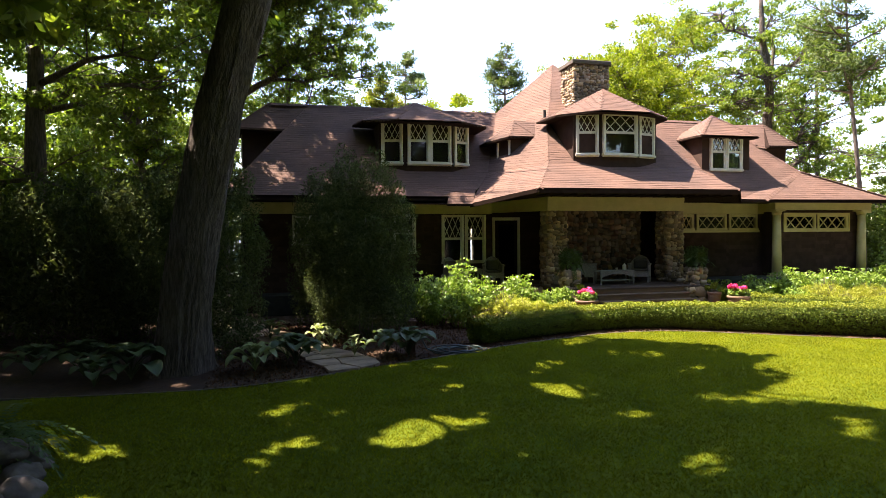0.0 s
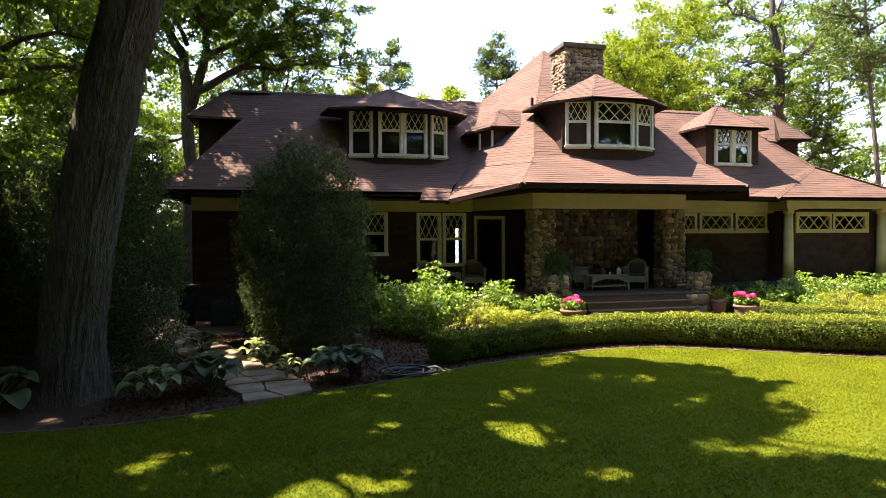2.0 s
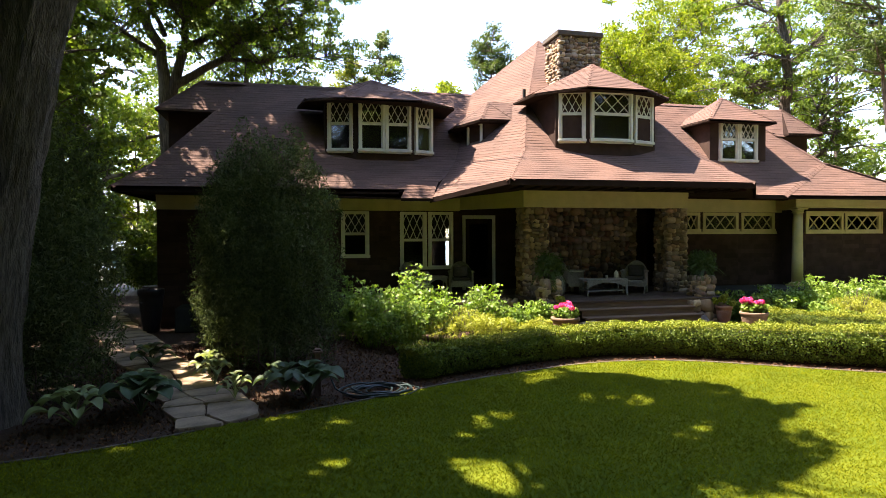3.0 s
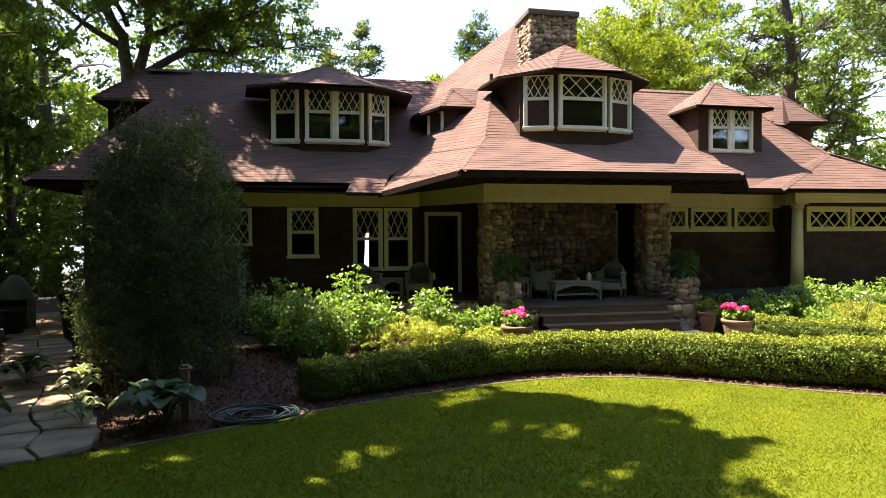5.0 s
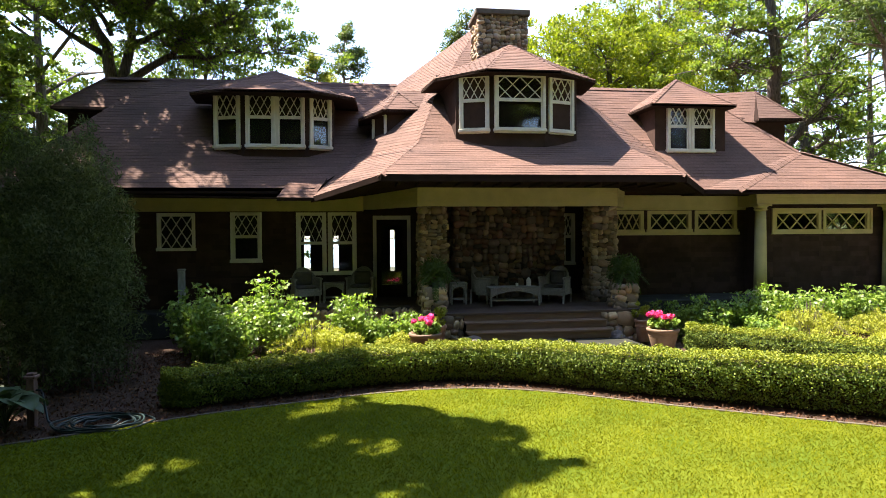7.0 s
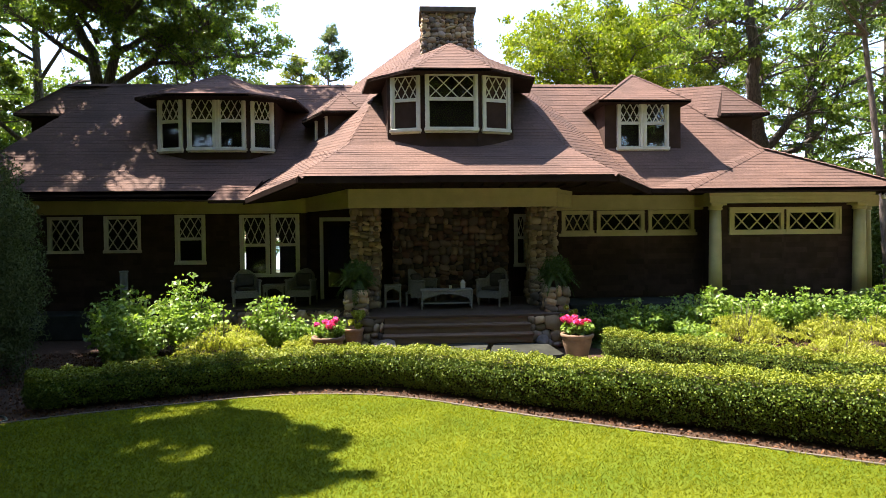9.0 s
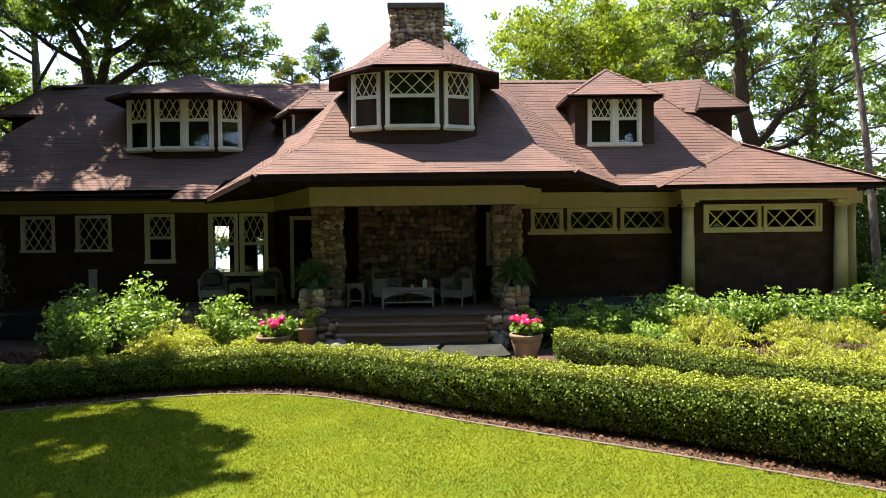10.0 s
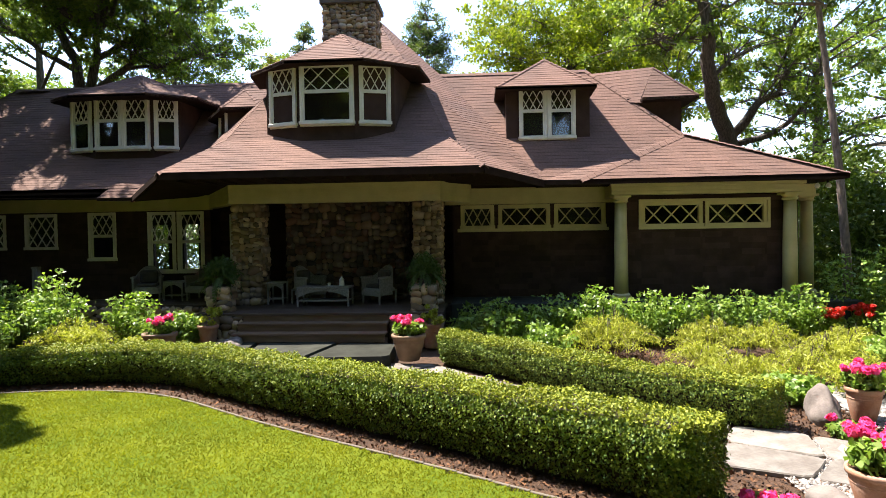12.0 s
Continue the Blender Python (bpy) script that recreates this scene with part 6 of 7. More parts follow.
# ---- porch furniture ----
def wicker_chair(m, label):
    t = thing("wicker_chair", label, "chair", "wicker porch seats", m=m)
    part("seat", Build().box(-0.28, 0.28, -0.28, 0.26, 0.30, 0.38, e=0.02), WICKER, t)
    part("seat_cushion", Build().box(-0.25, 0.25, -0.25, 0.22, 0.38, 0.46, e=0.03), CUSHION, t, "dark seat cushion")
    b = Build()
    n = 14
    for k in range(n + 1):
        a = math.pi * k / n
        x, y, z = 0.33 * math.cos(a), 0.02 + 0.30 * math.sin(a), 0.62 + 0.30 * math.sin(a) ** 1.5
        b.v += [(x, y, 0.3), (x, y, z), (x * 0.9, y * 0.9, z), (x * 0.9, y * 0.9, 0.3)]
        if k:
            o = 4 * (k - 1)
            b.f += [(o + j, o + (j + 1) % 4, o + 4 + (j + 1) % 4, o + 4 + j) for j in range(4)]
    part("backrest", b, WICKER, t)
    part("back_cushion", Build().box(-0.22, 0.22, 0.1, 0.2, 0.46, 0.80, e=0.04), CUSHION, t, "dark back cushion")
    for s in (-1, 1):
        part("armrest", Build().box(s * 0.33 - 0.05, s * 0.33 + 0.05, -0.3, 0.1, 0.60, 0.66, e=0.02), WICKER, t)
        part("arm_panel", Build().box(s * 0.33 - 0.02, s * 0.33 + 0.02, -0.28, 0.1, 0.22, 0.60), WICKER, t)
        for y in (-0.26, 0.24):
            part("leg", Build().tube([(s * 0.30, y, 0), (s * 0.31, y, 0.34)], 0.025, 8), WICKER, t)
    part("apron", Build().box(-0.31, 0.31, -0.30, -0.27, 0.20, 0.32), WICKER, t)
    return t


def wicker_table(m, w, d, h, label):
    t = thing("wicker_table", label, "table", m=m)
    part("tabletop", Build().box(-w / 2, w / 2, -d / 2, d / 2, h - 0.045, h, e=0.01), WICKER, t)
    for x in (-w / 2 + 0.03, w / 2 - 0.03):
        for y in (-d / 2 + 0.03, d / 2 - 0.03):
            part("leg", Build().tube([(x, y, 0), (x, y, h - 0.04)], 0.024, 8), WICKER, t)
    b = Build()
    n = 12
    for k in range(n + 1):
        x = -w / 2 + 0.05 + (w - 0.1) * k / n
        z = h - 0.10 - 0.16 * abs(2 * (x + w / 2) / w - 1) ** 2
        b.v += [(x, -d / 2 + 0.02, z), (x, -d / 2 + 0.02, h - 0.045), (x, -d / 2 + 0.035, h - 0.045), (x, -d / 2 + 0.035, z)]
        if k:
            o = 4 * (k - 1)
            b.f += [(o + j, o + (j + 1) % 4, o + 4 + (j + 1) % 4, o + 4 + j) for j in range(4)]
    part("apron", b, WICKER, t, "arched woven apron")
    part("shelf", Build().box(-w / 2 + 0.05, w / 2 - 0.05, -d / 2 + 0.05, d / 2 - 0.05, 0.12, 0.15), WICKER, t)
    return t


F = 0.752
wicker_chair(pose(-2.82, 1.35, F, 0, 0, 20), "white wicker armchair with dark cushions on the porch")
wicker_chair(pose(-1.38, 1.45, F, 0, 0, -12), "white wicker armchair with dark cushions near the door")
wicker_table(pose(-2.1, 1.45, F), 0.55, 0.45, 0.52, "small white wicker side table between two chairs")
wicker_table(pose(2.32, -0.1, F), 1.25, 0.55, 0.46, "long white wicker coffee table with arched apron")
wicker_table(pose(1.02, 0.35, F), 0.42, 0.42, 0.55, "small white side table on the porch")
wicker_chair(pose(1.72, 0.55, F, 0, 0, 60), "white wicker chair beside the fireplace wall")
wicker_chair(pose(3.55, 0.30, F, 0, 0, -40), "white wicker armchair with dark cushions by the coffee table")
lan = thing("lantern", "small white lantern on the coffee table", "lantern", m=pose(2.72, -0.1, F + 0.46))
part("body", Build().box(-0.05, 0.05, -0.05, 0.05, 0.0, 0.14, e=0.01), WHITE, lan)
part("top", Build().lathe([(0.07, 0.14), (0.03, 0.19), (0.015, 0.22)], 10), WHITE, lan)
cup = thing("cup", "small white cup on the coffee table", "cup", m=pose(2.42, -0.12, F + 0.46))
part("body", Build().lathe([(0.028, 0.0), (0.036, 0.04), (0.038, 0.08)], 12), WHITE, cup)


# ---- pots and flowers ----
def pot(m, r, h, mat, label):
    t = thing("flower_pot", label, "flower pot", m=m)
    part("pot", Build().lathe([(r * 0.60, 0.0), (r * 0.64, 0.02), (r * 0.86, h * 0.55), (r * 0.93, h * 0.80), (r * 0.93, h * 0.84), (r * 1.02, h * 0.86), (r * 1.04, h * 0.97), (r * 1.0, h), (r * 0.9, h), (r * 0.86, h * 0.9)], 28), mat, t, smooth=True)
    part("rim_band", Build().lathe([(r * 0.885, h * 0.66), (r * 0.91, h * 0.68), (r * 0.915, h * 0.70), (r * 0.90, h * 0.72)], 28), mat, t, smooth=True)
    part("soil", Build().lathe([(0.001, h * 0.9), (r * 0.87, h * 0.9), (r * 0.86, h * 0.91), (0.001, h * 0.93)], 20), SOIL, t)
    return t


def geranium(m, r, h, heads, petal, seed, label):
    """Leafy geranium with round flower heads; the origin is at the soil."""
    rng = random.Random(seed)
    t = thing("geranium", label, "flowers", m=m)
    nr = np.random.default_rng(seed)
    c, d = blob_points(900, [(r * 0.55 * math.cos(a), r * 0.55 * math.sin(a), h * 0.42, r * 0.5, r * 0.5, h * 0.36) for a in np.linspace(0, 6, 7)] + [(0, 0, h * 0.5, r * 0.5, r * 0.5, h * 0.3)], nr, 0.4)
    part("foliage", leaf_mesh("foliage", c, 0.075, BROADLEAF, d * 0.5 + (0, 0, 0.8), 0.7, 0.95, seed=seed), BROADLEAF, t)
    for k in range(heads):
        a, q = rng.uniform(0, 6.28), r * math.sqrt(rng.uniform(0.02, 1))
        p = Vector((q * math.cos(a) * 0.95, q * math.sin(a) * 0.95, h * rng.uniform(0.72, 1.0)))
        part("flower_stalk", Build().tube([(p.x * 0.5, p.y * 0.5, h * 0.3), p], 0.006, 5, False), BROADLEAF, t)
        s = rng.uniform(0.045, 0.07)
        c, d = blob_points(60, [(p.x, p.y, p.z, s, s, s * 0.8)], np.random.default_rng(seed * 50 + k), 0.8)
        part("flower_head", leaf_mesh("flower_head", c, 0.055, petal, d * 1.5, 0.3, 0.95, seed=seed + k), petal, t, "round cluster of petals")
    return t


for i, (x, y, r, h, mat, gr, gh, lab) in enumerate([(-0.16, -3.0, 0.31, 0.50, BUFFPOT, 0.28, 0.36, "weathered buff clay pot with rolled rim"), (4.66, -3.15, 0.31, 0.48, BUFFPOT, 0.30, 0.36, "weathered buff clay pot with rolled rim"),
                                                  (10.92, -6.14, 0.215, 0.44, TERRA, 0.25, 0.36, "tall terracotta pot on the gravel"), (9.45, -8.8, 0.25, 0.38, TERRA, 0.26, 0.38, "wide terracotta pot on the gravel")]):
    g = float(ground_z(x, y)) + (0.09 if i < 2 else 0.0)
    pot(pose(x, y, g), r, h, mat, lab)
    geranium(pose(x, y, g + h * 0.9), gr, gh, 9 if i != 1 else 11, PINK, 200 + i, "bright pink geraniums in flower")
# planters by the pedestals
for i, (x, y) in enumerate([(0.22, -1.75), (4.95, -1.72)]):
    pot(pose(x, y, 0.05), 0.21, 0.5, TERRA, "brown clay planter at the foot of a pedestal")
    shrub("planter_shrub", "small yellow-green leafy planter shrub", clump(x, y, 0.30, 1.0, 7, 70 + i, 0.55), 700, 0.06, LIMELEAF, 70 + i, stems=False, category="plant")
# red begonias
for i, (x, y) in enumerate([(13.4, -0.95), (14.2, -0.6)]):
    geranium(pose(x, y, float(ground_z(x, y))), 0.26, 0.74, 20, RED, 220 + i, "scarlet red bedding flowers")
for i, (x, y) in enumerate([(8.42, -8.95), (10.35, -6.8)]):
    geranium(pose(x, y, float(ground_z(x, y))), 0.22, 0.2, 5, PINK, 230 + i, "low pink bedding flowers in mulch")


def frond_mesh(name, length, width, droop, leaf, pairs=16):
    """A fern frond: an arching midrib with paired leaflets."""
    b = Build()
    pts = [Vector((length * t, 0, length * (0.55 * t - droop * t * t))) for t in np.linspace(0, 1, pairs + 1)]
    for k in range(pairs):
        b.add([pts[k] + Vector((0, 0.003, 0)), pts[k + 1] + Vector((0, 0.003, 0)), pts[k + 1] - Vector((0, 0.003, 0)), pts[k] - Vector((0, 0.003, 0))], [(0, 1, 2, 3)])
        w = width * math.sin(math.pi * (0.12 + 0.88 * k / pairs)) ** 0.7
        d = (pts[k + 1] - pts[k])
        for s in (-1, 1):
            e = pts[k] + Vector((d.x * 0.9, s * w, d.z * 0.5 - 0.15 * w))
            b.add([pts[k], pts[k].lerp(e, 0.5) + d * 0.5, e, pts[k].lerp(e, 0.5) - d * 0.35], [(0, 1, 2, 3)])
    return b.mesh(name, leaf)


FRONDS = [frond_mesh("frond", l, w, dr, FERNLEAF) for l, w, dr in ((0.58, 0.07, 1.25), (0.5, 0.06, 0.9), (0.5, 0.06, 1.5))]


def fern(m, count, scale, label, seed):
    rng = random.Random(seed)
    t = thing("fern", label, "plant", m=m)
    for k in range(count):
        f = part("frond", FRONDS[k % 3], FERNLEAF, t)
        f.matrix_basis = pose(0, 0, 0.02, 0, rng.uniform(-35, 25), 137.5 * k) @ Matrix.Scale(scale * rng.uniform(0.75, 1.15), 4)
    return t


for i, (x, y) in enumerate([(0.25, -1.11), (4.76, -1.05)]):
    pot(pose(x, y, 1.31), 0.19, 0.24, MORTAR, "dark urn on a stone pedestal")
    fe = fern(pose(x, y, 1.52), 46, 0.85, "full green fern in an urn on a pedestal", 5 + i)
    c, d = blob_points(2600, [(0.16 * math.cos(k), 0.16 * math.sin(k), 0.05 + 0.1 * (k % 3), 0.24, 0.24, 0.24) for k in range(7)], np.random.default_rng(90 + i), 0.3)
    part("foliage", leaf_mesh("foliage", c, 0.085, FERNLEAF, d, 0.8, 0.3, seed=90 + i, hang=0.6), FERNLEAF, fe)
for i, (x, y, s) in enumerate([(-11.05, -11.2, 1.5), (-11.5, -11.55, 1.6), (6.0, -0.9, 1.0), (5.6, -1.4, 0.9), (7.4, -0.8, 0.9)]):
    fern(pose(x, y, float(ground_z(x, y)) + (0.35 if i < 2 else 0.0)), 26, s, "green garden fern in the shade", 15 + i)


def leaf_blade(name, mat, l=0.23, w=0.205):
    """A broad, cupped, pointed leaf on a stalk."""
    b = Build()
    n = 8
    rows = []
    for k in range(n + 1):
        t = k / n
        hw = w / 2 * math.sqrt(max(0.0004, 1 - (2 * t - 0.96) ** 2)) if k < n else 0.012
        x = 0.16 + l * t
        z = 0.20 + 0.07 * math.sin(2.2 * t) - 0.09 * t * t
        rows.append([(x, -hw, z + 0.03 * hw / w * 2), (x, -hw * 0.5, z + 0.01), (x, 0, z - 0.012), (x, hw * 0.5, z + 0.01), (x, hw, z + 0.03 * hw / w * 2)])
    b.v = [p for r in rows for p in r]
    b.f = [(5 * k + j, 5 * k + j + 1, 5 * k + 6 + j, 5 * k + 5 + j) for k in range(n) for j in range(4)]
    b.tube([(0, 0, 0), (0.08, 0, 0.13), (0.16, 0, 0.20)], [0.008, 0.007, 0.005], 5, False)
    return b.mesh(name, mat, True)


HOSTA = leaf_blade("leaf", HOSTALEAF)
HOSTAV = leaf_blade("leaf", HOSTAEDGE, 0.20, 0.145)


def hosta(x, y, count, scale, shape, label, seed):
    rng = random.Random(seed)
    t = thing("hosta", label, "plant", "hostas beside the lawn", m=pose(x, y, float(ground_z(x, y)), 0, 0, rng.uniform(0, 360)))
    for k in range(count):
        ring = k / count
        f = part("leaf", shape, HOSTALEAF, t)
        f.matrix_basis = pose(0, 0, 0.02 + 0.16 * (1 - ring), 0, 6 - 44 * (1 - ring) + rng.uniform(-10, 10), 137.5 * k) @ Matrix.Scale(scale * (0.75 + 0.4 * ring) * rng.uniform(0.85, 1.15), 4)
    return t


for i, (x, y, c, s, v) in enumerate([(-5.85, -6.45, 30, 1.25, 0), (-6.2, -5.95, 18, 1.0, 0), (-8.05, -6.75, 28, 1.25, 0), (-8.75, -7.05, 26, 1.1, 1), (-8.2, -6.2, 22, 1.1, 1), (-10.75, -7.2, 30, 1.35, 0), (-11.6, -6.7, 30, 1.35, 0), (-12.5, -6.4, 26, 1.2, 0),
                                   (-7.5, -4.4, 18, 0.9, 1), (-7.3, -5.2, 18, 0.9, 1), (-8.6, -3.6, 20, 1.0, 0), (-11.2, -7.6, 18, 1.0, 0), (-6.9, -6.2, 14, 0.8, 1)]):
    hosta(x, y, c, s, HOSTAV if v else HOSTA, "variegated cream-edged hosta clump in mulch" if v else "large blue-green hosta clump in mulch", 300 + i)


# ---- rocks ----
def boulder(x, y, z, sx, sy, sz, seed, label, name="boulder", peak=0.0):
    bm = bmesh.new()
    bmesh.ops.create_icosphere(bm, subdivisions=4, radius=0.5)
    off = Vector((seed * 3.1, seed * 1.7, 0))
    for v in bm.verts:
        k = 1 + 0.42 * noise.noise(v.co * 1.7 + off) + 0.20 * noise.noise(v.co * 4 + off) + 0.06 * noise.noise(v.co * 11 + off)
        w = k * (1 - peak * max(0, v.co.z + 0.1))
        v.co = Vector((v.co.x * sx * w + peak * 0.1 * v.co.z, v.co.y * sy * w, v.co.z * sz * (k + (1 - k) * peak)))
    me = bpy.data.meshes.new(name)
    bm.to_mesh(me)
    bm.free()
    me.materials.append(ROCK)
    me.polygons.foreach_set("use_smooth", [True] * len(me.polygons))
    ob = new(name, me)
    ob.matrix_basis = pose(x, y, z, 0, 0, seed * 47)
    return tagged(ob, label, "rock")


boulder(10.42, -6.15, 0.06, 0.58, 0.42, 0.62, 2, "pointed rough grey granite boulder beside the path", peak=0.85)
boulder(9.1, -9.0, -0.08, 0.8, 0.5, 0.35, 2, "rough grey granite boulder beside the path")
boulder(12.6, -5.2, 0.0, 0.6, 0.5, 0.4, 3, "rough grey granite boulder beside the path")
boulder(0.85, -2.2, 0.12, 0.6, 0.5, 0.45, 4, "rounded stone at the foot of the steps")
boulder(4.35, -1.72, 0.1, 0.42, 0.36, 0.4, 5, "rounded stone at the foot of the steps")
boulder(0.5, -2.35, 0.08, 0.5, 0.4, 0.3, 6, "rounded stone at the foot of the steps")
for i, (x, y, z, s) in enumerate([(-10.45, -11.55, 0.02, 0.48), (-10.8, -11.85, 0.02, 0.5), (-10.3, -11.95, 0.0, 0.5), (-10.62, -11.5, 0.28, 0.4), (-10.55, -12.3, 0.0, 0.55), (-10.95, -12.1, 0.3, 0.42), (-11.3, -12.2, 0.05, 0.55), (-10.5, -11.15, 0.0, 0.5), (-10.7, -10.8, 0.0, 0.4)]):
    boulder(x - 0.28, y, z, s * 0.86, s * 0.78, s * 0.62, 10 + i, "rounded field stone of a low garden wall")
mound = Build().lathe([(1.25, -0.1), (1.15, 0.12), (0.85, 0.30), (0.4, 0.36), (0.01, 0.37)], 28, (-12.0, -11.75, -0.05))
tagged(new("raised_bed", mound.mesh("raised_bed", SOIL, True)), "raised mulch bed behind a low stone wall", "garden bed", "", "structure")


# ---- paths, edging, gravel ----
def flag_mesh(poly, seed, t=0.05):
    """A flat stone with chipped corners."""
    rng = random.Random(seed)
    p = []
    for k in range(len(poly)):
        a, b = Vector(poly[k]), Vector(poly[(k + 1) % len(poly)])
        p += [a.lerp(b, 0.08), a.lerp(b, 0.5) + Vector((rng.uniform(-0.025, 0.025), rng.uniform(-0.025, 0.025))), a.lerp(b, 0.92)]
    n = len(p)
    c = sum(p, Vector((0, 0))) / n
    b = Build()
    b.v = [(q.x, q.y, 0) for q in p] + [(q.x, q.y, t * 0.7) for q in p] + [((q.x - c.x) * 0.975 + c.x, (q.y - c.y) * 0.975 + c.y, t) for q in p]
    b.f = [(k, (k + 1) % n, n + (k + 1) % n, n + k) for k in range(n)] + [(n + k, n + (k + 1) % n, 2 * n + (k + 1) % n, 2 * n + k) for k in range(n)] + [tuple(range(2 * n, 3 * n))]
    return b.mesh("flagstone", FLAG)


def flag_path(name, label, line, width, across, step, seed, lift=0.0, thick=0.05, ragged=0.17, joint=0.045):
    """Irregular flags along a line of (x, y)."""
    rng = random.Random(seed)
    pa = tagged(new(name, Build().box(-0.1, 0.1, -0.1, 0.1, -0.02, 0.0).mesh(name, FLAG)), label, "path", "", "structure")
    pa.matrix_basis = pose(line[0][0], line[0][1], float(ground_z(*line[0])) - 0.03)
    inv = pa.matrix_basis.inverted()
    p = np.array(line, float)
    s = np.concatenate([[0], np.cumsum(np.linalg.norm(np.diff(p, axis=0), axis=1))])
    rows = max(2, int(s[-1] / step) + 1)
    grid = []
    for i in range(rows):
        u = s[-1] * i / (rows - 1)
        c = Vector((np.interp(u, s, p[:, 0]), np.interp(u, s, p[:, 1])))
        d = Vector((np.interp(u + 0.2, s, p[:, 0]) - np.interp(u - 0.2, s, p[:, 0]), np.interp(u + 0.2, s, p[:, 1]) - np.interp(u - 0.2, s, p[:, 1]))).normalized()
        nrm = Vector((-d.y, d.x))
        grid.append([c + nrm * width * (j / across - 0.5) + Vector((rng.uniform(-1, 1), rng.uniform(-1, 1))) * step * ragged for j in range(across + 1)])
    for i in range(rows - 1):
        for j in range(across):
            q = [grid[i][j], grid[i + 1][j], grid[i + 1][j + 1], grid[i][j + 1]]
            c = sum(q, Vector((0, 0))) / 4
            q = [(v - c) * (1 - joint) for v in q]
            ob = new("flagstone", flag_mesh(q, seed * 100 + i * 10 + j, thick))
            ob.parent = pa
            ob.matrix_basis = inv @ pose(c.x, c.y, float(ground_z(c.x, c.y)) - 0.015 + lift + rng.uniform(-0.006, 0.008), rng.uniform(-0.8, 0.8), rng.uniform(-0.8, 0.8), 0)


STONE_FLAG = FLAG
FLAG = RUSTFLAG
flag_path("stepping_path", "irregular pale flagstone path between the shrubs", [(-6.95, -7.35), (-7.3, -6.3), (-8.05, -4.5), (-8.75, -2.9), (-9.5, -1.0), (-10.35, 1.1), (-11.2, 3.5), (-12.3, 6.8)], 1.15, 2, 0.5, 1, ragged=0.24, joint=0.05)
FLAG = STONE_FLAG
flag_path("flagstone_path", "pale irregular flagstone walk between the hedges", [(3.0, -3.6), (4.6, -3.9), (6.0, -5.0), (7.4, -6.1), (8.6, -7.1), (9.6, -7.6), (10.4, -7.9)], 1.5, 2, 0.85, 2)
# landing in the dark-toned stone, whose colour holds the eave shade
FLAG = BLUESTONE
flag_path("landing", "blue-grey stone landing at the foot of the steps", [(0.25, -2.72), (4.25, -2.78)], 1.5, 1, 1.3, 3, 0.0, 0.23)
FLAG = STONE_FLAG
sheet("gravel_path", lambda x, y: (x > 9.0) & (y < -4.4 - 0.1 * np.sin(x * 3)) & (y > -13) & (x < 18) & ~((x < 10.9) & (y > -6.9)), GRAVEL, 8.75, 18, -13, -3, 0.25, 0.002, "pale pea gravel path", category="path")
edge = thing("lawn_edging", "thin pale edging strip along the curved lawn", "edging")
ex = np.linspace(-12.5, 8.9, 62)
for k in range(61):
    a, c = Vector((ex[k], float(lawn_edge(ex[k])))), Vector((ex[k + 1], float(lawn_edge(ex[k + 1]))))
    if -7.5 < ex[k] < -6.5:
        continue
    ln = (c - a).length
    ob = part("edging_strip", Build().box(-ln / 2, ln / 2, -0.018, 0.018, -0.08, 0.030, e=0.006), EDGING, edge)
    m = (a + c) / 2
    ob.matrix_basis = pose(m.x, m.y + 0.02, float(ground_z(m.x, m.y)), 0, 0, math.degrees(math.atan2(c.y - a.y, c.x - a.x)))

# ---- hose, posts ----
po = thing("garden_post", "weathered brown wooden tap post with a cap", "post", m=pose(-5.7, -6.1, -0.03))
part("post", Build().box(-0.05, 0.05, -0.05, 0.05, 0, 0.66, e=0.008), POSTWOOD, po)
part("cap", Build().box(-0.075, 0.075, -0.075, 0.075, 0.66, 0.70, e=0.01).box(-0.05, 0.05, -0.05, 0.05, 0.70, 0.73, e=0.01), POSTWOOD, po)
part("tap", Build().tube([(0.05, 0, 0.5), (0.11, 0, 0.5), (0.13, 0, 0.45)], 0.014, 8), IRON, po)
rng = random.Random(8)
hose = thing("garden_hose", "coiled dark green garden hose on the mulch", "hose", m=pose(-4.78, -6.25, 0.0))
pts = []
for k in range(260):
    a = k * 0.16
    r = 0.34 + 0.14 * math.sin(k * 0.037) + 0.03 * math.sin(k * 0.31)
    pts.append((r * math.cos(a) * 1.25 + 0.05 * math.sin(k * 0.05), r * math.sin(a) * 0.8, 0.02 + 0.05 * (k / 260) + 0.012 * math.sin(k * 0.7)))
part("coil", Build().tube(pts, 0.0135, 6), HOSE, hose, smooth=True)
lead = [(-0.79, 0.15, 0.42), (-0.74, 0.10, 0.28), (-0.66, 0.0, 0.10), (-0.52, -0.12, 0.03), (-0.30, -0.20, 0.02), (0.1, -0.27, 0.02), (0.35, -0.22, 0.02)]
part("lead", Build().tube(lead, 0.0135, 6), HOSE, hose, smooth=True)
part("nozzle", Build().tube([(-0.55, -0.10, 0.035), (-0.45, -0.15, 0.03)], 0.022, 8), EDGING, hose, "pale brass hose fitting")
wp = thing("marker_post", "pale grey post among the perennials by the wall", "post", m=pose(-5.85, 1.25, 0.0))
part("post", Build().box(-0.075, 0.075, -0.075, 0.075, 0, 1.64, e=0.01), PALEPOST, wp)
part("cap", Build().box(-0.09, 0.09, -0.09, 0.09, 1.64, 1.69, e=0.015), PALEPOST, wp)

# ---- things at the end of the stepping path ----
gr = thing("covered_grill", "grill under a pale grey cloth cover beside the path", "grill", m=pose(-11.75, 3.3, -0.02))
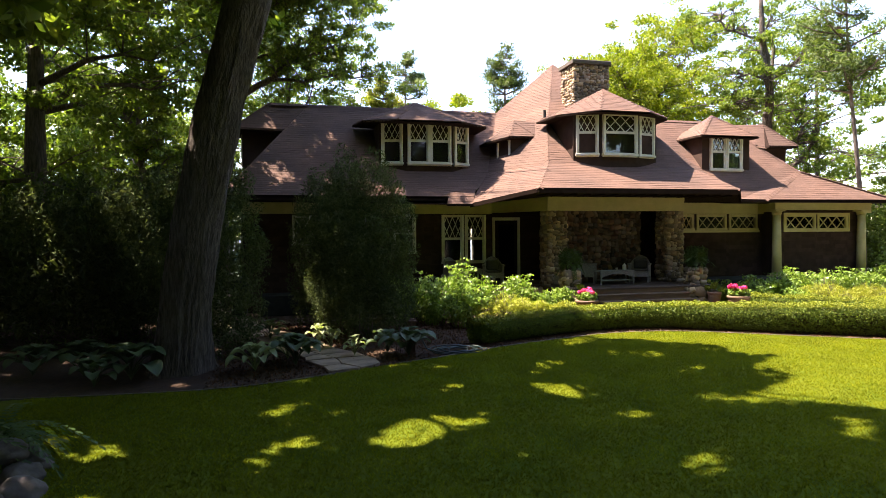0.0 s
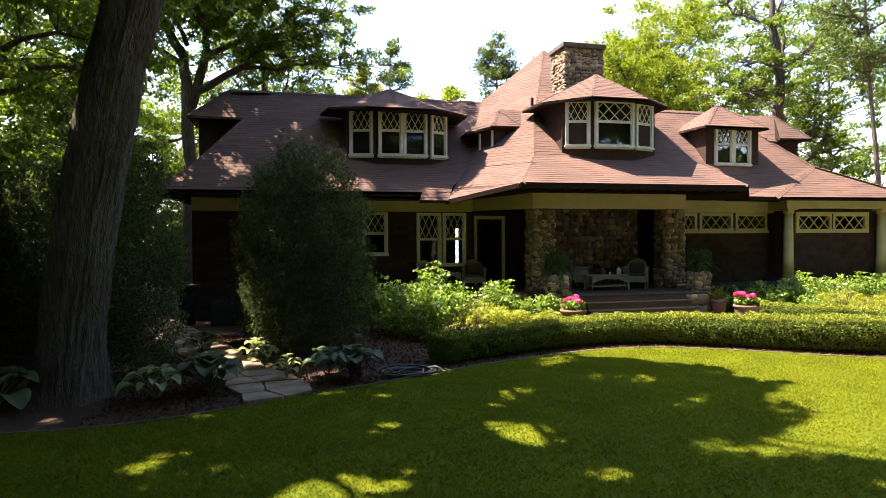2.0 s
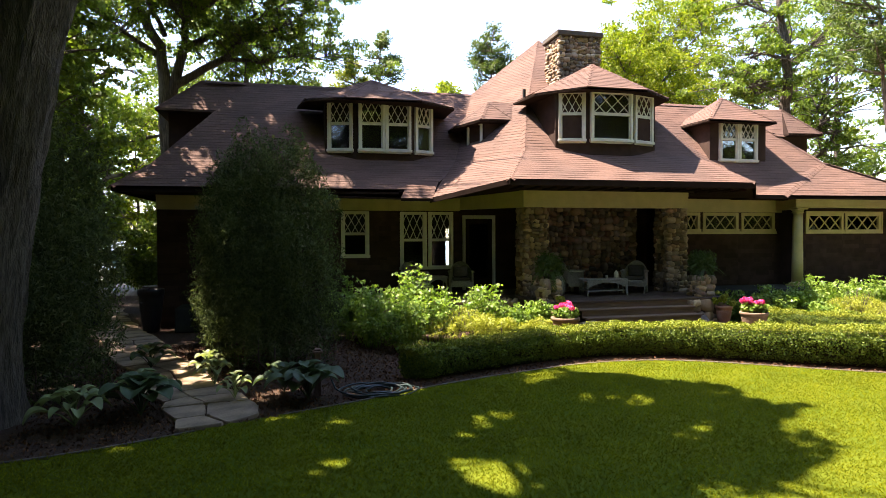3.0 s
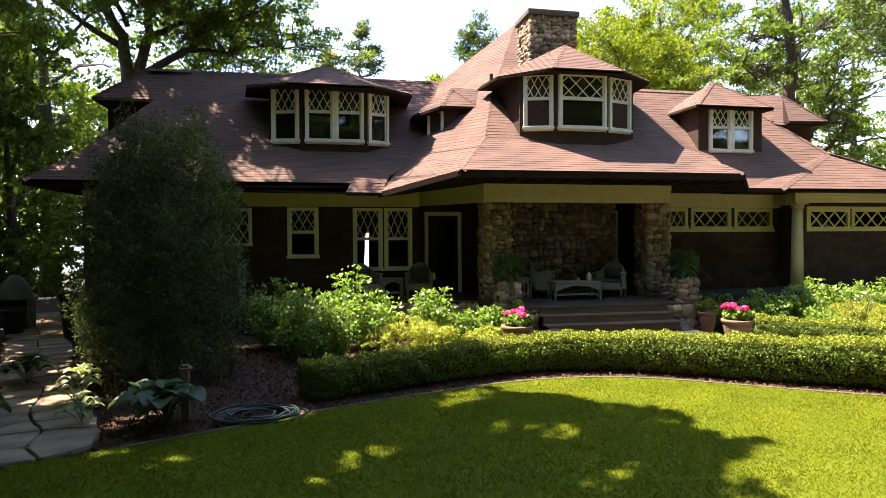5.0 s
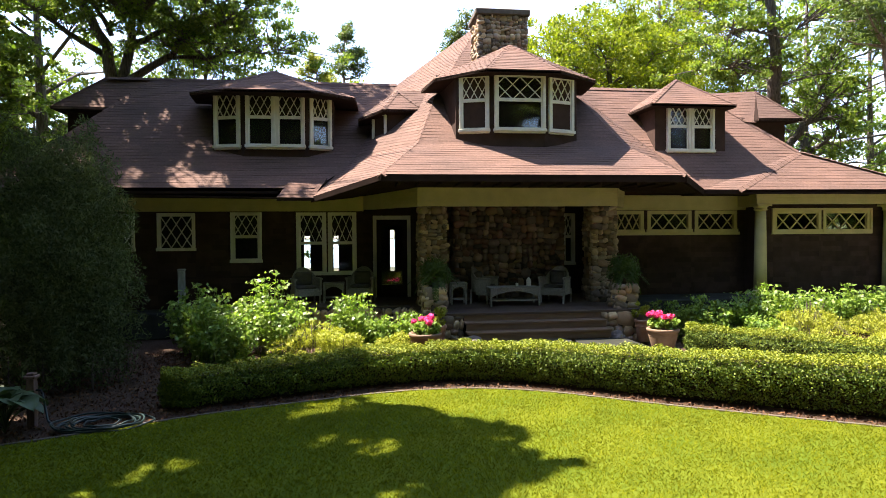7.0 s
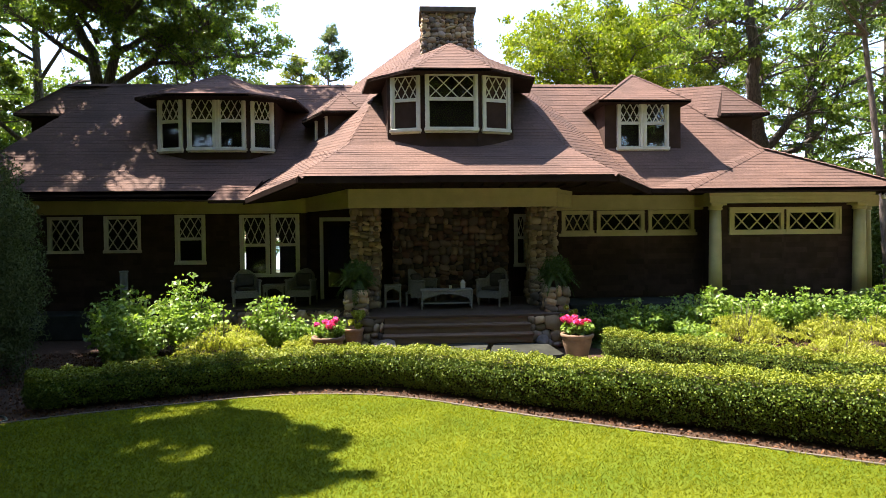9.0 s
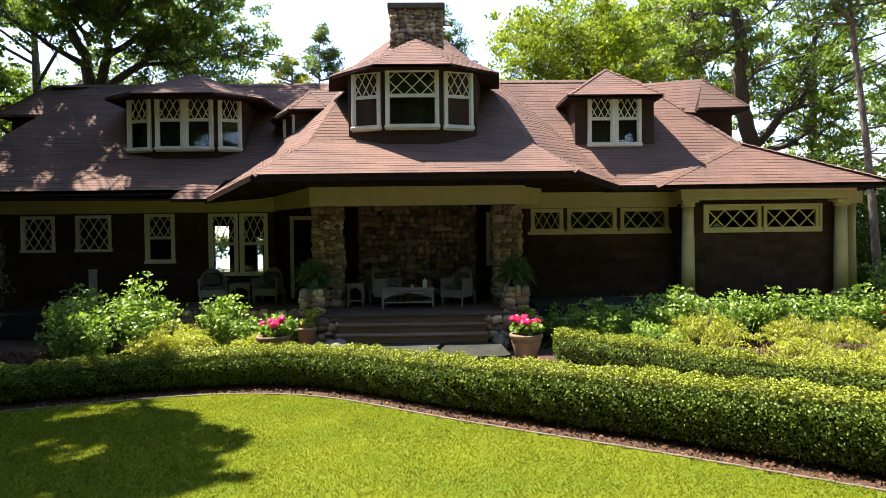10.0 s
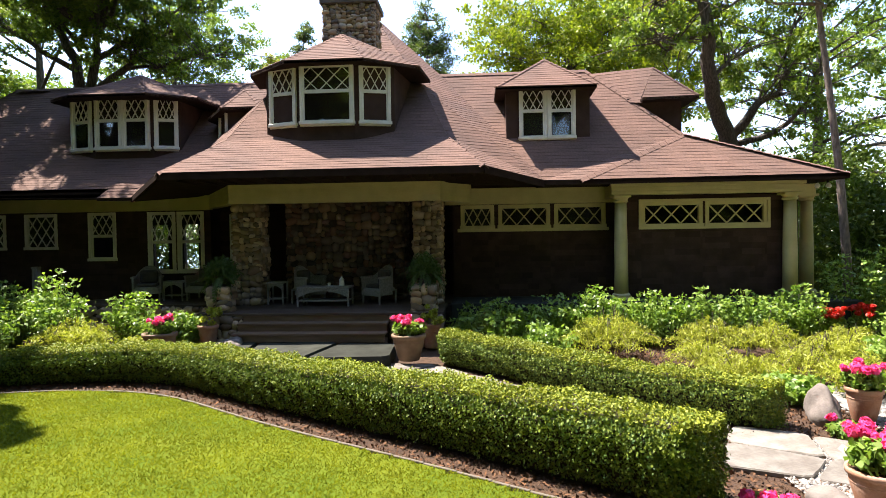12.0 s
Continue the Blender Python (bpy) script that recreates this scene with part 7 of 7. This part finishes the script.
part("cart", Build().box(-0.38, 0.38, -0.28, 0.28, 0.08, 0.82, e=0.03), IRON, gr, "dark metal cart")
part("cover", Build().lathe([(0.40, 0.80), (0.42, 0.84), (0.38, 1.0), (0.27, 1.25), (0.10, 1.42), (0.01, 1.44)], 14), COVER, gr, smooth=True)
part("handle_bar", Build().tube([(-0.36, -0.32, 0.62), (0.36, -0.32, 0.62)], 0.016, 8), EDGING, gr)
for sx in (-0.34, 0.34):
    for sy in (-0.24, 0.24):
        part("leg", Build().tube([(sx, sy, 0), (sx, sy, 0.1)], 0.03, 8), IRON, gr)
pot(pose(-11.35, 2.3, 0.0), 0.30, 0.62, IRON, "dark round planter tub beside the path")
pot(pose(-9.62, 1.2, 0.0), 0.31, 1.1, IRON, "tall dark planter tub near the house corner")
gt = thing("garden_table", "small pale round table on a dark stem", "table", m=pose(-9.9, 3.2, 0.0))
part("tabletop", Build().lathe([(0.36, 0.98), (0.38, 1.0), (0.38, 1.02), (0.36, 1.03)], 20), EDGING, gt, "pale stone top")
part("stem", Build().lathe([(0.2, 0.0), (0.17, 0.03), (0.05, 0.08), (0.04, 0.9), (0.1, 0.98)], 12), IRON, gt)

# ---- lake behind the house ----
tagged(new("water", Build().box(-120, 120, 40, 600, -1.2, -0.26).mesh("water", WATER)), "pale blue lake behind the house", "water", "", "structure")


# ---- grass ----
def grass(n, x0, x1, y0, y1, h, seed):
    rng = np.random.default_rng(seed)
    x, y = rng.uniform(x0, x1, n), rng.uniform(y0, y1, n)
    k = on_lawn(x, y)
    x, y = x[k], y[k]
    n = len(x)
    z = ground_z(x, y) + 0.012
    a = rng.uniform(0, 6.28, n)
    hh = h * rng.uniform(0.5, 1.2, n)
    w = 0.0045 + 0.005 * rng.uniform(0, 1, n)
    b = np.stack([x, y, z], 1)
    s = np.stack([np.cos(a) * w, np.sin(a) * w, np.zeros(n)], 1)
    t = b + np.stack([rng.normal(0, 0.9, n) * hh, rng.normal(0, 0.9, n) * hh, hh], 1)
    v = np.stack([b - s, b + s, t], 1).reshape(-1, 3)
    me = bpy.data.meshes.new("grass")
    me.vertices.add(3 * n)
    me.vertices.foreach_set("co", v.astype(np.float32).ravel())
    me.loops.add(3 * n)
    me.loops.foreach_set("vertex_index", np.arange(3 * n, dtype=np.int32))
    me.polygons.add(n)
    me.polygons.foreach_set("loop_start", np.arange(0, 3 * n, 3, dtype=np.int32))
    me.polygons.foreach_set("loop_total", np.full(n, 3, dtype=np.int32))
    me.materials.append(BLADE)
    me.update(calc_edges=True)
    tagged(new("grass", me), "short mown green grass blades", "grass", "", "stuff")


grass(475000, -12, 9, -14.3, -5.0, 0.031, 77)


# ---- loose mulch and pebbles ----
def scatter(n, x0, x1, y0, y1, keep, seed):
    rng = np.random.default_rng(seed)
    x, y = rng.uniform(x0, x1, n), rng.uniform(y0, y1, n)
    k = keep(x, y)
    return x[k], y[k], rng


x, y, rng = scatter(60000, -9.5, 11.0, -9.6, -1.0, lambda x, y: (y > lawn_edge(x) + 0.05) & ((y < lawn_edge(x) + 0.55) | (x < -3.6) | (x > 7.6) | (np.abs(x + 1.2) < 1.2)), 31)
c = np.stack([x, y, ground_z(x, y) + rng.uniform(-0.012, 0.012, len(x))], 1)
tagged(new("mulch_chips", leaf_mesh("mulch_chips", c, 0.055, CHIP, np.tile((0, 0, 1.2), (len(x), 1)), 0.6, 0.45, seed=31)), "loose red-brown bark mulch chips", "mulch", "", "stuff")
x, y, rng = scatter(9000, 9.0, 12.5, -10.0, -5.6, lambda x, y: ~((x < 10.9) & (y > -6.9)) & (y < -4.6), 32)
b = Build()
for i in range(len(x)):
    r, a = rng.uniform(0.012, 0.026), rng.uniform(0, 6.28)
    z = float(ground_z(x[i], y[i])) + 0.008
    p = [(r * math.cos(a + k * 1.571) * (1.3 if k % 2 else 0.9), r * math.sin(a + k * 1.571) * (1.3 if k % 2 else 0.9)) for k in range(4)]
    b.add([(x[i] + u, y[i] + v, z) for u, v in p] + [(x[i] + 0.2 * r, y[i], z + r * 0.8)], [(0, 1, 4), (1, 2, 4), (2, 3, 4), (3, 0, 4)])
tagged(new("pebbles", b.mesh("pebbles", PEBBLE)), "loose pale pebbles of the gravel path", "gravel", "", "stuff")
